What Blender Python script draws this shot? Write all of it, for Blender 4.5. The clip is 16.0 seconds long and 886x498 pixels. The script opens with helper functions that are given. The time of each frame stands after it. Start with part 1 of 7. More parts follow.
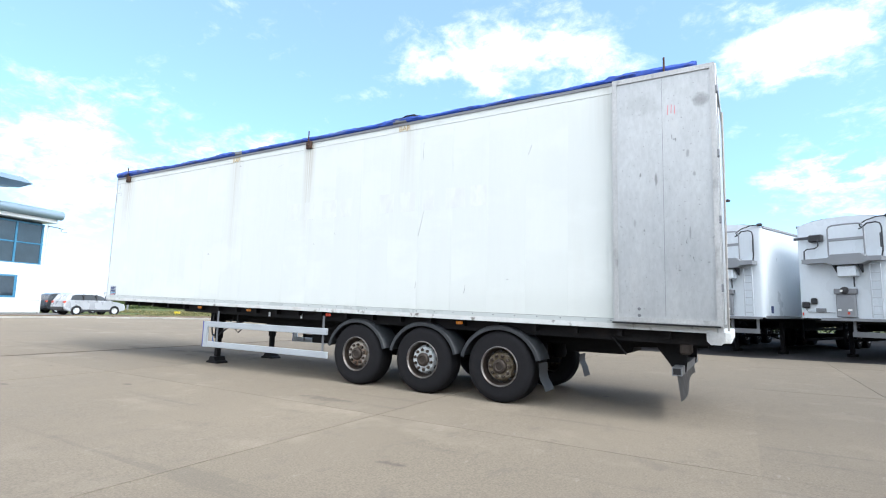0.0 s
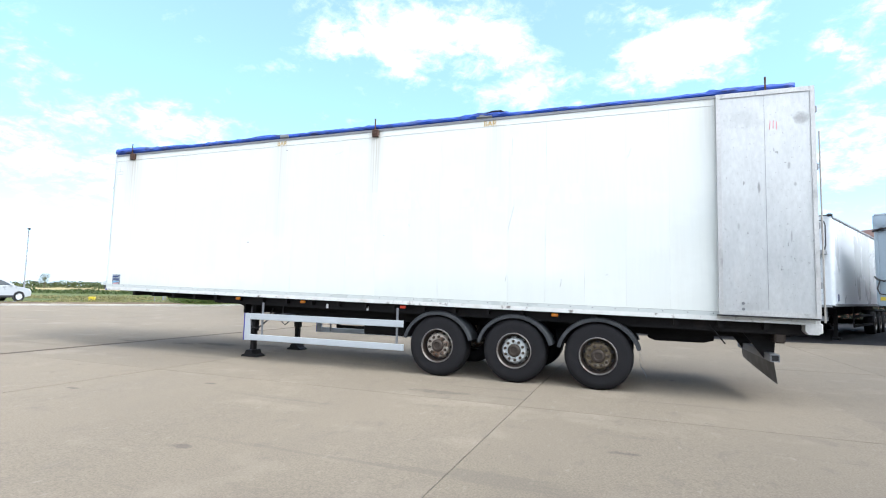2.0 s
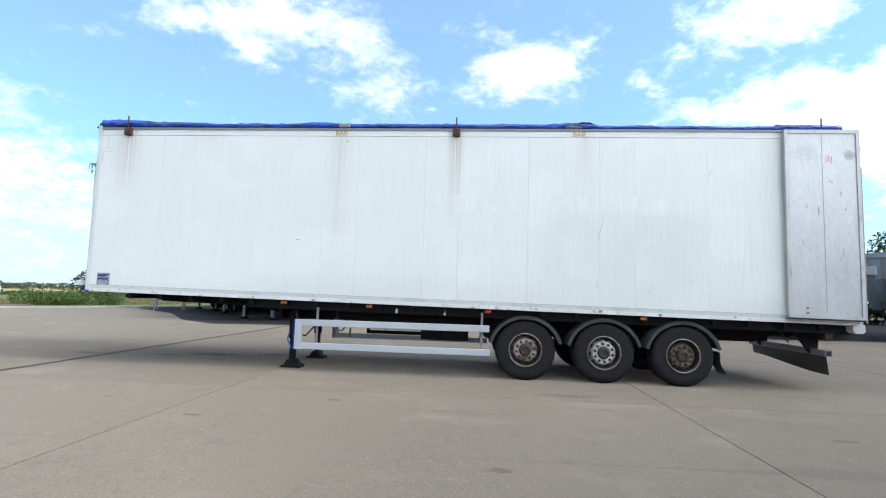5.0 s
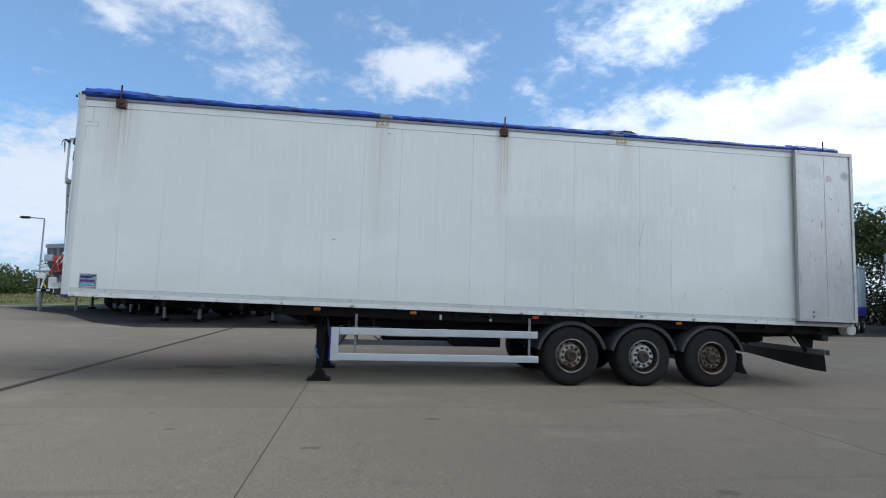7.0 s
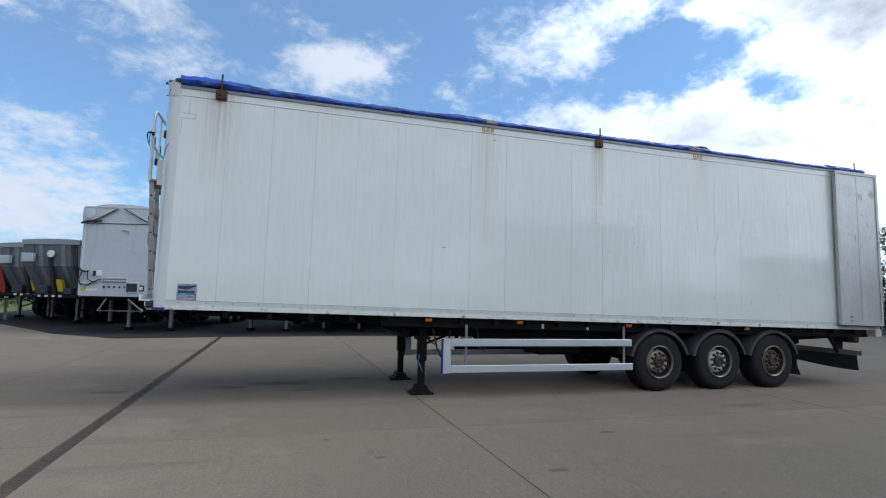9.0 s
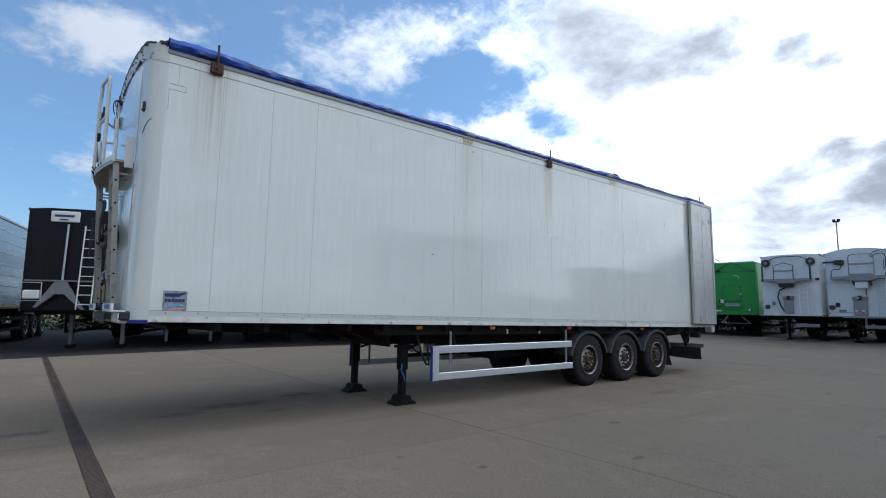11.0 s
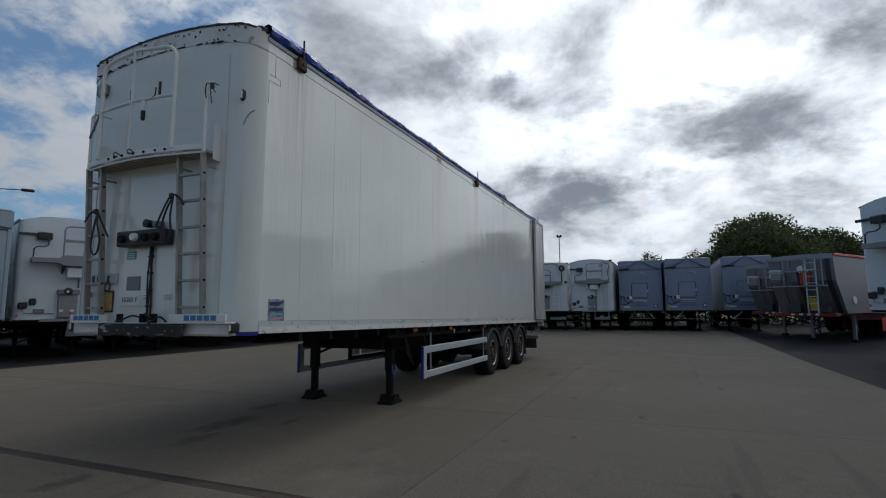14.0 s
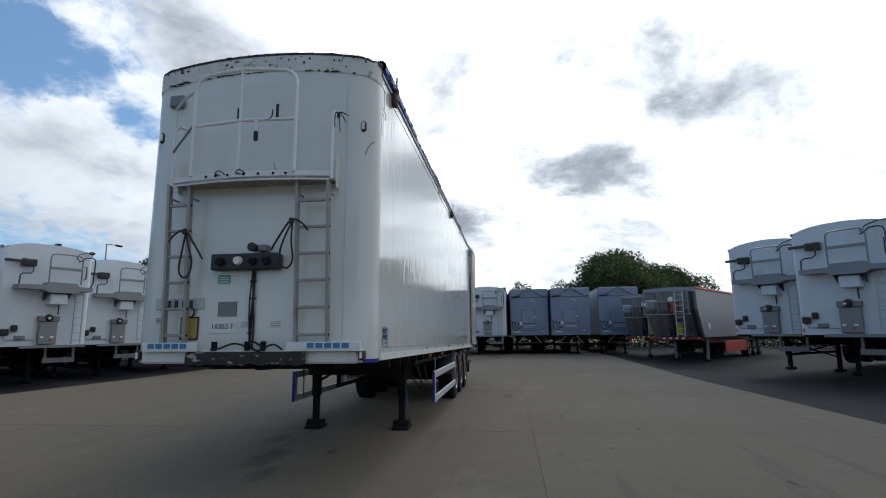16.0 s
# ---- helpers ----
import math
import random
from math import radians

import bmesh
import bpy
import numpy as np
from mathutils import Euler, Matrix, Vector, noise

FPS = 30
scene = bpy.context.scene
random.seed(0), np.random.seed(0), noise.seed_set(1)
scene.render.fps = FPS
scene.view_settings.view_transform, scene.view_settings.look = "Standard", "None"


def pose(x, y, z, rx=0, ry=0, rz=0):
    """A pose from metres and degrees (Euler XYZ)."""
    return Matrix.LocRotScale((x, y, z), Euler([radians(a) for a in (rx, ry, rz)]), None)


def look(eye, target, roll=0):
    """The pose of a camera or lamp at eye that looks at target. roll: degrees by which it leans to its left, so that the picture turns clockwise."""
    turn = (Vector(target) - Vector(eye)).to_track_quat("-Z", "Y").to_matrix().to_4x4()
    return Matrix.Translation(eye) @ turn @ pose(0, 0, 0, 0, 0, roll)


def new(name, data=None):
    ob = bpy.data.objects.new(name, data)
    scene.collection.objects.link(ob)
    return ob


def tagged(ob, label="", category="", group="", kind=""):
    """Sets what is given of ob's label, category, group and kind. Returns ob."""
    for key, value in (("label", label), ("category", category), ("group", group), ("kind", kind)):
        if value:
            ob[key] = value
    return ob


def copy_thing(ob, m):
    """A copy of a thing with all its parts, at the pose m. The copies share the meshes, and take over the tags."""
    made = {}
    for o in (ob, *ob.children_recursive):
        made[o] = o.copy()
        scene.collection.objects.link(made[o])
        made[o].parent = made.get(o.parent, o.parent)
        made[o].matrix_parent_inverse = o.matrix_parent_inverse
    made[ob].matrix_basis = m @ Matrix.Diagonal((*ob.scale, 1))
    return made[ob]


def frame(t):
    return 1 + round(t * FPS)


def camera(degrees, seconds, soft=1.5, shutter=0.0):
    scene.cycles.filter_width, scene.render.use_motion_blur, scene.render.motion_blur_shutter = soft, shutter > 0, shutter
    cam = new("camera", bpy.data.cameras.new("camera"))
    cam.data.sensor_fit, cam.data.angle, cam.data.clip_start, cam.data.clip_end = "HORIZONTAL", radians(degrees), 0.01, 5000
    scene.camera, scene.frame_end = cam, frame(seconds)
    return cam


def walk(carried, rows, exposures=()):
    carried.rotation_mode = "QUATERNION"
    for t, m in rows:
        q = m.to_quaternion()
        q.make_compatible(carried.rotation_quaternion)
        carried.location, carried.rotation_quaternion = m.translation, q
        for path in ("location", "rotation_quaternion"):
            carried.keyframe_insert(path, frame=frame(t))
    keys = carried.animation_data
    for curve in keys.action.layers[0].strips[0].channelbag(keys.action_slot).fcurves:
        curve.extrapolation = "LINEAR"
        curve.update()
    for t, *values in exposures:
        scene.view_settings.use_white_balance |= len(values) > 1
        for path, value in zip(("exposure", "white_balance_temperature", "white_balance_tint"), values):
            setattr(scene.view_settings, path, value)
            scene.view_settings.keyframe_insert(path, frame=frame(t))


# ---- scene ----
cam = camera(81.4, 16.0, soft=1.1)
PATH = [
    (0, (13.533, -6.826, 1.258), (12.529, -5.111, 1.488), 1.3),
    (0.5, (12.888, -7.196, 1.283), (12.006, -5.411, 1.472), 1.2),
    (1, (12.265, -7.557, 1.306), (11.446, -5.741, 1.482), 1.2),
    (1.5, (11.575, -7.879, 1.271), (10.819, -6.037, 1.456), 1.3),
    (2, (10.984, -8.213, 1.365), (10.293, -6.344, 1.535), 1.2),
    (2.5, (10.301, -8.445, 1.333), (9.734, -6.536, 1.517), 1.3),
    (3, (9.601, -8.688, 1.429), (9.12, -6.753, 1.595), 1.2),
    (3.5, (8.936, -8.813, 1.417), (8.558, -6.856, 1.584), 1.1),
    (4, (8.25, -8.952, 1.338), (7.954, -6.983, 1.522), 1.3),
    (6.5, (5.105, -8.58, 1.431), (5.279, -6.595, 1.605), 1.4),
    (7, (4.355, -8.391, 1.452), (4.646, -6.42, 1.628), 1.5),
    (7.5, (3.637, -8.302, 1.466), (4.022, -6.348, 1.647), 1.5),
    (8, (2.927, -8.094, 1.543), (3.395, -6.158, 1.726), 1.5),
    (10.5, (-0.53, -6.602, 1.439), (0.485, -4.894, 1.664), 0.7),
    (11, (-1.034, -6.237, 1.464), (0.216, -4.693, 1.693), 0.6),
    (11.5, (-1.627, -5.891, 1.426), (-0.235, -4.476, 1.669), -0.1),
    (12, (-2.165, -5.568, 1.45), (-0.667, -4.265, 1.689), 0.0),
    (12.5, (-2.681, -5.102, 1.421), (-1.118, -3.877, 1.664), -0.2),
    (13, (-3.121, -4.692, 1.434), (-1.453, -3.616, 1.677), -0.2),
    (13.5, (-3.551, -4.158, 1.49), (-1.786, -3.246, 1.724), -0.2),
    (14, (-3.968, -3.602, 1.525), (-2.133, -2.839, 1.752), -0.4),
    (14.5, (-4.287, -3.051, 1.533), (-2.408, -2.406, 1.762), -0.4),
    (15, (-4.634, -2.505, 1.547), (-2.714, -1.995, 1.776), -0.4),
    (15.5, (-4.809, -1.916, 1.544), (-2.864, -1.519, 1.787), -0.5),
    (16, (-5.054, -1.297, 1.563), (-3.095, -1.047, 1.88), -0.5),
]
walk(
    cam,
    [(t, look(eye, target, roll)) for t, eye, target, roll in PATH],
    exposures=[(0, 0.60, 5900, 10), (0.5, 0.78, 5900, 10), (4, 0.72, 5900, 10), (5.2, 0.22, 5750, 10), (6.4, -0.28, 5600, 9), (7, -0.43, 5600, 9), (8, -0.47, 5600, 9), (10.4, -0.53, 5600, 9), (11, -0.58, 5600, 9),
               (12.5, -0.98, 5650, 9), (13.5, -1.42, 5800, 9), (15.0, -1.74, 5850, 9), (15.5, -1.96, 5850, 9), (16, -0.92, 5850, 9)],
)

# ---- daylight: broken cloud, the sun veiled over the far end of the yard ----
SUN_AZ, SUN_EL = radians(-11), radians(44)  # azimuth from +x towards +y
SUN_DIR = Vector((math.cos(SUN_EL) * math.cos(SUN_AZ), math.cos(SUN_EL) * math.sin(SUN_AZ), math.sin(SUN_EL)))

world = bpy.data.worlds.new("sky")
scene.world = world
world.use_nodes = True
wt = world.node_tree
wt.nodes.clear()


def wnode(kind, **inputs):
    n = wt.nodes.new(kind)
    for key, value in inputs.items():
        if hasattr(value, "is_output"):
            wt.links.new(value, n.inputs[int(key[1:])] if key[0] == "i" and key[1:].isdigit() else n.inputs[key])
        else:
            (n.inputs[int(key[1:])] if key[0] == "i" and key[1:].isdigit() else n.inputs[key]).default_value = value
    return n


def wmath(op, a, b=0.0, clamp=False):
    n = wnode("ShaderNodeMath", i0=a, i1=b)
    n.operation, n.use_clamp = op, clamp
    return n.outputs[0]


def wmix(fac, a, b):
    n = wt.nodes.new("ShaderNodeMix")
    n.data_type = "RGBA"
    for socket, value in ((n.inputs[0], fac), (n.inputs[6], a), (n.inputs[7], b)):
        if hasattr(value, "is_output"):
            wt.links.new(value, socket)
        else:
            socket.default_value = value
    return n.outputs[2]


sky = wt.nodes.new("ShaderNodeTexSky")
sky.sky_type, sky.sun_disc = "NISHITA", False
sky.sun_elevation, sky.sun_rotation = SUN_EL, radians(90) - SUN_AZ
sky.air_density, sky.dust_density, sky.ozone_density = 1.0, 0.6, 2.2
ray_way = wt.nodes.new("ShaderNodeTexCoord").outputs["Generated"]
sep = wnode("ShaderNodeSeparateXYZ", Vector=ray_way)
wx, wy, wz = sep.outputs
lift = wmath("ADD", wmath("MAXIMUM", wz, 0.0), 0.34)
flat = wnode("ShaderNodeCombineXYZ", X=wmath("DIVIDE", wx, lift), Y=wmath("DIVIDE", wy, lift), Z=0.0).outputs[0]


def wnoise(scale, detail, rough, offset, distort=0.0):
    m = wnode("ShaderNodeMapping", Vector=flat)
    m.inputs["Location"].default_value = offset
    n = wnode("ShaderNodeTexNoise", Vector=m.outputs[0], Scale=scale, Detail=detail, Roughness=rough, Distortion=distort)
    return n.outputs[0]


def wramp(value, lo, hi):
    n = wnode("ShaderNodeMapRange", Value=value)
    n.interpolation_type = "SMOOTHSTEP"
    n.inputs["From Min"].default_value, n.inputs["From Max"].default_value = lo, hi
    return n.outputs[0]


heading = wmath("MULTIPLY", wmath("ARCTAN2", wy, wx), 57.29578)
height = wmath("MULTIPLY", wmath("ARCSINE", wz), 57.29578)
ragged = wnoise(4.2, 7.0, 0.6, (1.7, 4.2, 0.0), 0.2)
ragged2 = wnoise(4.2, 7.0, 0.6, (9.3, 2.6, 0.0), 0.2)
heading_r = wmath("ADD", heading, wmath("MULTIPLY", wmath("SUBTRACT", ragged, 0.5), 16.0))
height_r = wmath("ADD", height, wmath("MULTIPLY", wmath("SUBTRACT", ragged2, 0.5), 9.0))


def puffs(spots):
    """Soft heaps of cloud at (heading, height, half width, half height, amount), in degrees; a negative amount opens a gap."""
    total = None
    for az, el, w, h, amount in spots:
        a = wmath("MULTIPLY", wmath("SUBTRACT", heading_r, az), 1 / w)
        b = wmath("MULTIPLY", wmath("SUBTRACT", height_r, el), 1 / h)
        one = wmath("MULTIPLY", wmath("POWER", 2.718, wmath("MULTIPLY", wmath("ADD", wmath("MULTIPLY", a, a), wmath("MULTIPLY", b, b)), -0.7)), amount)
        total = one if total is None else wmath("ADD", total, one)
    return total


WEST = [(119.5, 26.4, 3.9, 2.2, 0.85), (112, 27.8, 4.2, 2.3, 0.9), (103.5, 26.4, 4.6, 2.2, 0.55), (115, 23.4, 2.6, 1.2, 0.65), (100, 21.8, 4.8, 1.7, 0.55), (85, 25.1, 5.2, 2.6, 1.1), (138, 16.5, 4.8, 1.7, 0.6),
        (112, 22.2, 3.8, 0.9, 0.25), (121, 10.6, 4.5, 2.2, 1.0), (122, 5.5, 6.0, 2.6, 0.9), (138, 9.0, 9.0, 4.0, 0.7), (110, 8.5, 8.0, 3.6, 1.0), (113, 14.5, 5.0, 1.8, 0.6), (158, 13.0, 5.0, 5.0, 0.8), (77, 16.0, 4.0, 1.6, 0.45), (78, 11.0, 5.5, 1.8, 0.6), (84, 12.7, 4.0, 0.8, 0.55)]
NORTH = [(68, 27.4, 2.4, 1.8, 0.45), (64, 25.9, 3.6, 2.3, 0.6), (57.5, 26.0, 3.2, 2.6, 0.75), (52, 30.0, 6.5, 2.2, 0.8), (48, 23.6, 2.0, 0.9, 0.6), (72, 22.4, 1.6, 0.8, 0.5), (54, 19.5, 6.0, 1.9, 0.85), (45, 17.5, 5.5, 3.2, 0.9),
         (65, 18.9, 4.1, 1.4, 0.75), (57, 14.0, 8.0, 3.0, 0.8), (66, 12.0, 7.0, 2.0, 0.6), (45, 26.8, 3.2, 1.7, 0.6), (38, 22.8, 2.4, 0.8, 0.6), (38.5, 19.2, 3.4, 1.4, -0.7), (33.5, 16.8, 2.6, 0.9, -0.5), (50, 24.8, 3.4, 1.4, -0.8), (47, 12.0, 8.0, 4.0, 0.6)]
billow = wnoise(2.6, 9.0, 0.58, (3.1, 7.7, 0.0), 0.2)
grey_side = wramp(heading, 50.0, 32.0)
behind = wramp(wy, -0.25, -0.55)
base = wmath("ADD", wmath("MULTIPLY", wmath("SUBTRACT", billow, 0.5), 1.15), wmath("ADD", wmath("MULTIPLY", grey_side, 1.0), wmath("MULTIPLY", behind, 0.3)))
fluff = wmath("MULTIPLY", wmath("SUBTRACT", wnoise(9.0, 7.0, 0.62, (5.5, 1.2, 0.0), 0.3), 0.5), 1.1)
curl = wmath("MULTIPLY", wmath("SUBTRACT", wnoise(21.0, 6.0, 0.66, (2.5, 6.1, 0.0), 0.5), 0.5), 0.9)
field = wmath("ADD", puffs(WEST), puffs(NORTH))
cover = wramp(wmath("ADD", wmath("ADD", base, wmath("ADD", wmath("MULTIPLY", fluff, 1.15), curl)), wmath("MULTIPLY", field, 0.86)), 0.10, 0.95)
SHADES = [(34, 29.2, 8.5, 3.4, 0.65), (25, 24.4, 7.0, 2.0, 0.75), (14.3, 23, 2.6, 1.4, 0.9), (22, 27, 2.7, 1.9, 0.5), (6, 25.8, 3.6, 2.6, 0.6), (1, 30, 7.0, 2.0, 0.6), (-7, 17.6, 6.6, 2.6, 0.85), (-13, 15.2, 4.2, 1.9, 0.75),
          (4.5, 12.6, 5.5, 2.0, 0.8), (11, 13.0, 5.0, 1.8, 0.7), (14, 8.2, 9.0, 3.0, 0.55), (-13, 9.6, 4.5, 1.0, 0.5), (-21, 24.3, 6.4, 3.4, 0.7), (-24, 16.6, 3.1, 2.6, 0.55), (-14, 28, 7.0, 3.0, 0.6), (46, 16.5, 4.5, 2.0, 0.75), (48, 10.8, 6.0, 1.3, 0.8), (124, 14, 8.0, 1.4, 0.5)]
GAPS = [(4, 20.3, 4.0, 1.2, 0.6), (15, 25.6, 3.6, 1.0, 0.5), (23, 30, 2.6, 1.4, 0.5), (-13, 23, 3.0, 1.4, 0.5), (-5, 21.4, 4.6, 1.0, 0.6), (-3, 14.2, 5.0, 0.9, 0.5), (20, 17, 6.0, 2.2, 0.5)]
deep = wnoise(3.4, 8.0, 0.6, (3.3, 7.8, 0.0), 0.3)
thick = wramp(wmath("ADD", wmath("ADD", wmath("MULTIPLY", wmath("SUBTRACT", deep, 0.5), wmath("ADD", 1.1, wmath("MULTIPLY", grey_side, 1.1))), wmath("MULTIPLY", fluff, 0.6)), wmath("ADD", wmath("SUBTRACT", wmath("MULTIPLY", puffs(SHADES), 0.72), wmath("MULTIPLY", puffs(GAPS), 0.8)), wmath("MULTIPLY", grey_side, 0.36))), -0.08, 1.32)
cloud = wmix(thick, (1.10, 1.11, 1.13, 1), (0.58, 0.61, 0.66, 1))
near_sun = wnode("ShaderNodeVectorMath", i0=ray_way)
near_sun.operation = "DOT_PRODUCT"
near_sun.inputs[1].default_value = SUN_DIR
glow = wmath("POWER", wmath("MAXIMUM", near_sun.outputs["Value"], 0.0), 3.2)
cloud = wmix(wmath("MULTIPLY", wmath("MULTIPLY", glow, 0.85), wmath("SUBTRACT", 1.0, wmath("MULTIPLY", thick, 0.95))), cloud, (5.4, 5.3, 5.05, 1))
blue = wnode("ShaderNodeVectorMath", i0=sky.outputs[0])
blue.operation = "MULTIPLY"
blue.inputs[1].default_value = (0.140, 0.200, 0.218)
haze = wramp(wz, 0.20, -0.02)
clear = wmix(wmath("ADD", wmath("MULTIPLY", haze, 0.64), 0.29), blue.outputs[0], (0.70, 0.82, 0.98, 1))
full = wmix(cover, clear, cloud)
back = wnode("ShaderNodeBackground", Color=full, Strength=1.0)
wt.links.new(back.outputs[0], wnode("ShaderNodeOutputWorld").inputs[0])

sun = new("sun", bpy.data.lights.new("sun", "SUN"))
sun.data.energy, sun.data.angle, sun.data.color = 1.45, radians(13), (1.0, 0.93, 0.83)
sun.matrix_world = look(SUN_DIR * 60, (0, 0, 0))


# ---- mesh tools ----
class Shape:
    """A growing list of vertices and faces."""

    def __init__(self):
        self.v, self.f = [], []

    def add(self, verts, faces):
        n = len(self.v)
        self.v += [tuple(p) for p in verts]
        self.f += [tuple(i + n for i in face) for face in faces]
        return self

    def box(self, x0, x1, y0, y1, z0, z1, b=0.0):
        """A box, its edges chamfered by b."""
        x0, x1, y0, y1, z0, z1 = min(x0, x1), max(x0, x1), min(y0, y1), max(y0, y1), min(z0, z1), max(z0, z1)
        b = min(b, 0.45 * min(x1 - x0, y1 - y0, z1 - z0))
        if b <= 0:
            p = [(x, y, z) for z in (z0, z1) for y in (y0, y1) for x in (x0, x1)]
            return self.add(p, [(0, 2, 3, 1), (4, 5, 7, 6), (0, 1, 5, 4), (2, 6, 7, 3), (0, 4, 6, 2), (1, 3, 7, 5)])
        lo, hi, p, at = (x0, y0, z0), (x1, y1, z1), [], {}
        for sx in (0, 1):
            for sy in (0, 1):
                for sz in (0, 1):
                    s = (sx, sy, sz)
                    for k in range(3):
                        q = [(hi[i] - b if s[i] else lo[i] + b) for i in range(3)]
                        q[k] = hi[k] if s[k] else lo[k]
                        at[s, k] = len(p)
                        p.append(q)
        f = []
        for k in range(3):
            i, j = (k + 1) % 3, (k + 2) % 3
            for e in (0, 1):
                ring = []
                for a, c in ((0, 0), (1, 0), (1, 1), (0, 1)):
                    s = [0, 0, 0]
                    s[k], s[i], s[j] = e, a, c
                    ring.append(at[tuple(s), k])
                f.append(ring)
            for a in (0, 1):
                for c in (0, 1):
                    s, t = [0, 0, 0], [0, 0, 0]
                    s[i], s[j], t[i], t[j], t[k] = a, c, a, c, 1
                    s, t = tuple(s), tuple(t)
                    f.append((at[s, i], at[s, j], at[t, j], at[t, i]))
        for s in [(a, c, d) for a in (0, 1) for c in (0, 1) for d in (0, 1)]:
            f.append((at[s, 0], at[s, 1], at[s, 2]))
        return self.add(p, f)

    def tube(self, points, r, sides=8, closed=False, bend=0):
        """A round bar along a line of points. bend: steps of a smooth curve between each two of them."""
        pts = [Vector(p) for p in points]
        if bend:
            q, fine = [pts[0]] + pts + [pts[-1]], []
            for a, b, c, d in zip(q, q[1:], q[2:], q[3:]):
                for k in range(bend):
                    w = k / bend
                    fine.append(0.5 * (2 * b + (c - a) * w + (2 * a - 5 * b + 4 * c - d) * w * w + (3 * b - a - 3 * c + d) * w ** 3))
            pts = fine + [pts[-1]]
        n, rings, side = len(pts), [], None
        for i, p in enumerate(pts):
            a = pts[i - 1] if i or closed else p
            c = pts[(i + 1) % n] if i < n - 1 or closed else p
            d = (c - a).normalized()
            if side is None:
                side = d.cross((0, 0, 1) if abs(d.z) < 0.9 else (1, 0, 0)).normalized()
            side = (side - d * side.dot(d)).normalized()
            up = d.cross(side)
            rings.append([p + r * (math.cos(2 * math.pi * k / sides) * side + math.sin(2 * math.pi * k / sides) * up) for k in range(sides)])
        f = []
        for i in range(n if closed else n - 1):
            j = (i + 1) % n
            for k in range(sides):
                m = (k + 1) % sides
                f.append((i * sides + k, i * sides + m, j * sides + m, j * sides + k))
        if not closed:
            f += [tuple(range(sides)), tuple((n - 1) * sides + k for k in range(sides))]
        return self.add([q for ring in rings for q in ring], f)

    def lathe(self, profile, centre, axis="y", steps=32, ends=True):
        """Turn a line of (along, radius) about an axis through the centre."""
        c, rings = Vector(centre), []
        for along, r in profile:
            for k in range(steps):
                a = 2 * math.pi * k / steps
                u, w = r * math.cos(a), r * math.sin(a)
                rings.append(c + Vector({"x": (along, u, w), "y": (u, along, w), "z": (u, w, along)}[axis]))
        f = [(i * steps + k, i * steps + (k + 1) % steps, (i + 1) * steps + (k + 1) % steps, (i + 1) * steps + k)
             for i in range(len(profile) - 1) for k in range(steps)]
        if ends:
            f += [tuple(range(steps)), tuple((len(profile) - 1) * steps + k for k in range(steps))]
        return self.add(rings, f)

    def prism(self, outline, lo, hi, axis="y"):
        """A flat outline drawn out along an axis. The outline's pairs are the two other axes in order."""
        n = len(outline)
        put = {"x": lambda a, c, h: (h, a, c), "y": lambda a, c, h: (a, h, c), "z": lambda a, c, h: (a, c, h)}[axis]
        p = [put(a, c, lo) for a, c in outline] + [put(a, c, hi) for a, c in outline]
        return self.add(p, [tuple(range(n)), tuple(range(n, 2 * n))] + [(i, (i + 1) % n, n + (i + 1) % n, n + i) for i in range(n)])

    def strip(self, rows):
        """A sheet through rows of points."""
        w = len(rows[0])
        return self.add([p for row in rows for p in row],
                        [(i * w + k, i * w + k + 1, (i + 1) * w + k + 1, (i + 1) * w + k) for i in range(len(rows) - 1) for k in range(w - 1)])

    def turned(self, m):
        self.v = [tuple(m @ Vector(p)) for p in self.v]
        return self

    def mesh(self, name, smooth=35.0):
        me = bpy.data.meshes.new(name)
        me.from_pydata(self.v, [], self.f)
        bm = bmesh.new()
        bm.from_mesh(me)
        bmesh.ops.recalc_face_normals(bm, faces=bm.faces)
        bm.to_mesh(me)
        bm.free()
        if smooth:
            me.shade_smooth()
            me.set_sharp_from_angle(angle=radians(smooth))
        return me


def part(name, shape, material, parent=None, label="", smooth=35.0, at=None):
    """One mesh object under a thing or a part. shape: a Shape or a ready mesh."""
    me = shape.mesh(name, smooth) if isinstance(shape, Shape) else shape
    if not me.materials:
        me.materials.append(material)
    ob = new(name, me)
    ob.parent = parent
    if at is not None:
        ob.matrix_basis = at
    if label:
        ob["label"] = label
    return ob


def thing(name, m=None, label="", category="", group="", kind=""):
    ob = new(name)
    ob.empty_display_size = 0.3
    if m is not None:
        ob.matrix_basis = m
    return tagged(ob, label, category, group, kind)


def arc(cx, cy, r, a0, a1, n=8):
    return [(cx + r * math.cos(radians(a0 + (a1 - a0) * i / n)), cy + r * math.sin(radians(a0 + (a1 - a0) * i / n))) for i in range(n + 1)]


def lettering(text, size, depth, m, material, parent, name="lettering"):
    """Words in the built-in font as one mesh, standing in the local x-y plane of m."""
    c = bpy.data.curves.new(name, "FONT")
    c.body, c.size, c.extrude, c.align_x, c.align_y = text, size, depth, "CENTER", "CENTER"
    tmp = new("tmp", c)
    me = bpy.data.meshes.new_from_object(tmp.evaluated_get(bpy.context.evaluated_depsgraph_get()))
    bpy.data.objects.remove(tmp)
    me.materials.clear()
    me.materials.append(material)
    return part(name, me, material, parent, at=m)


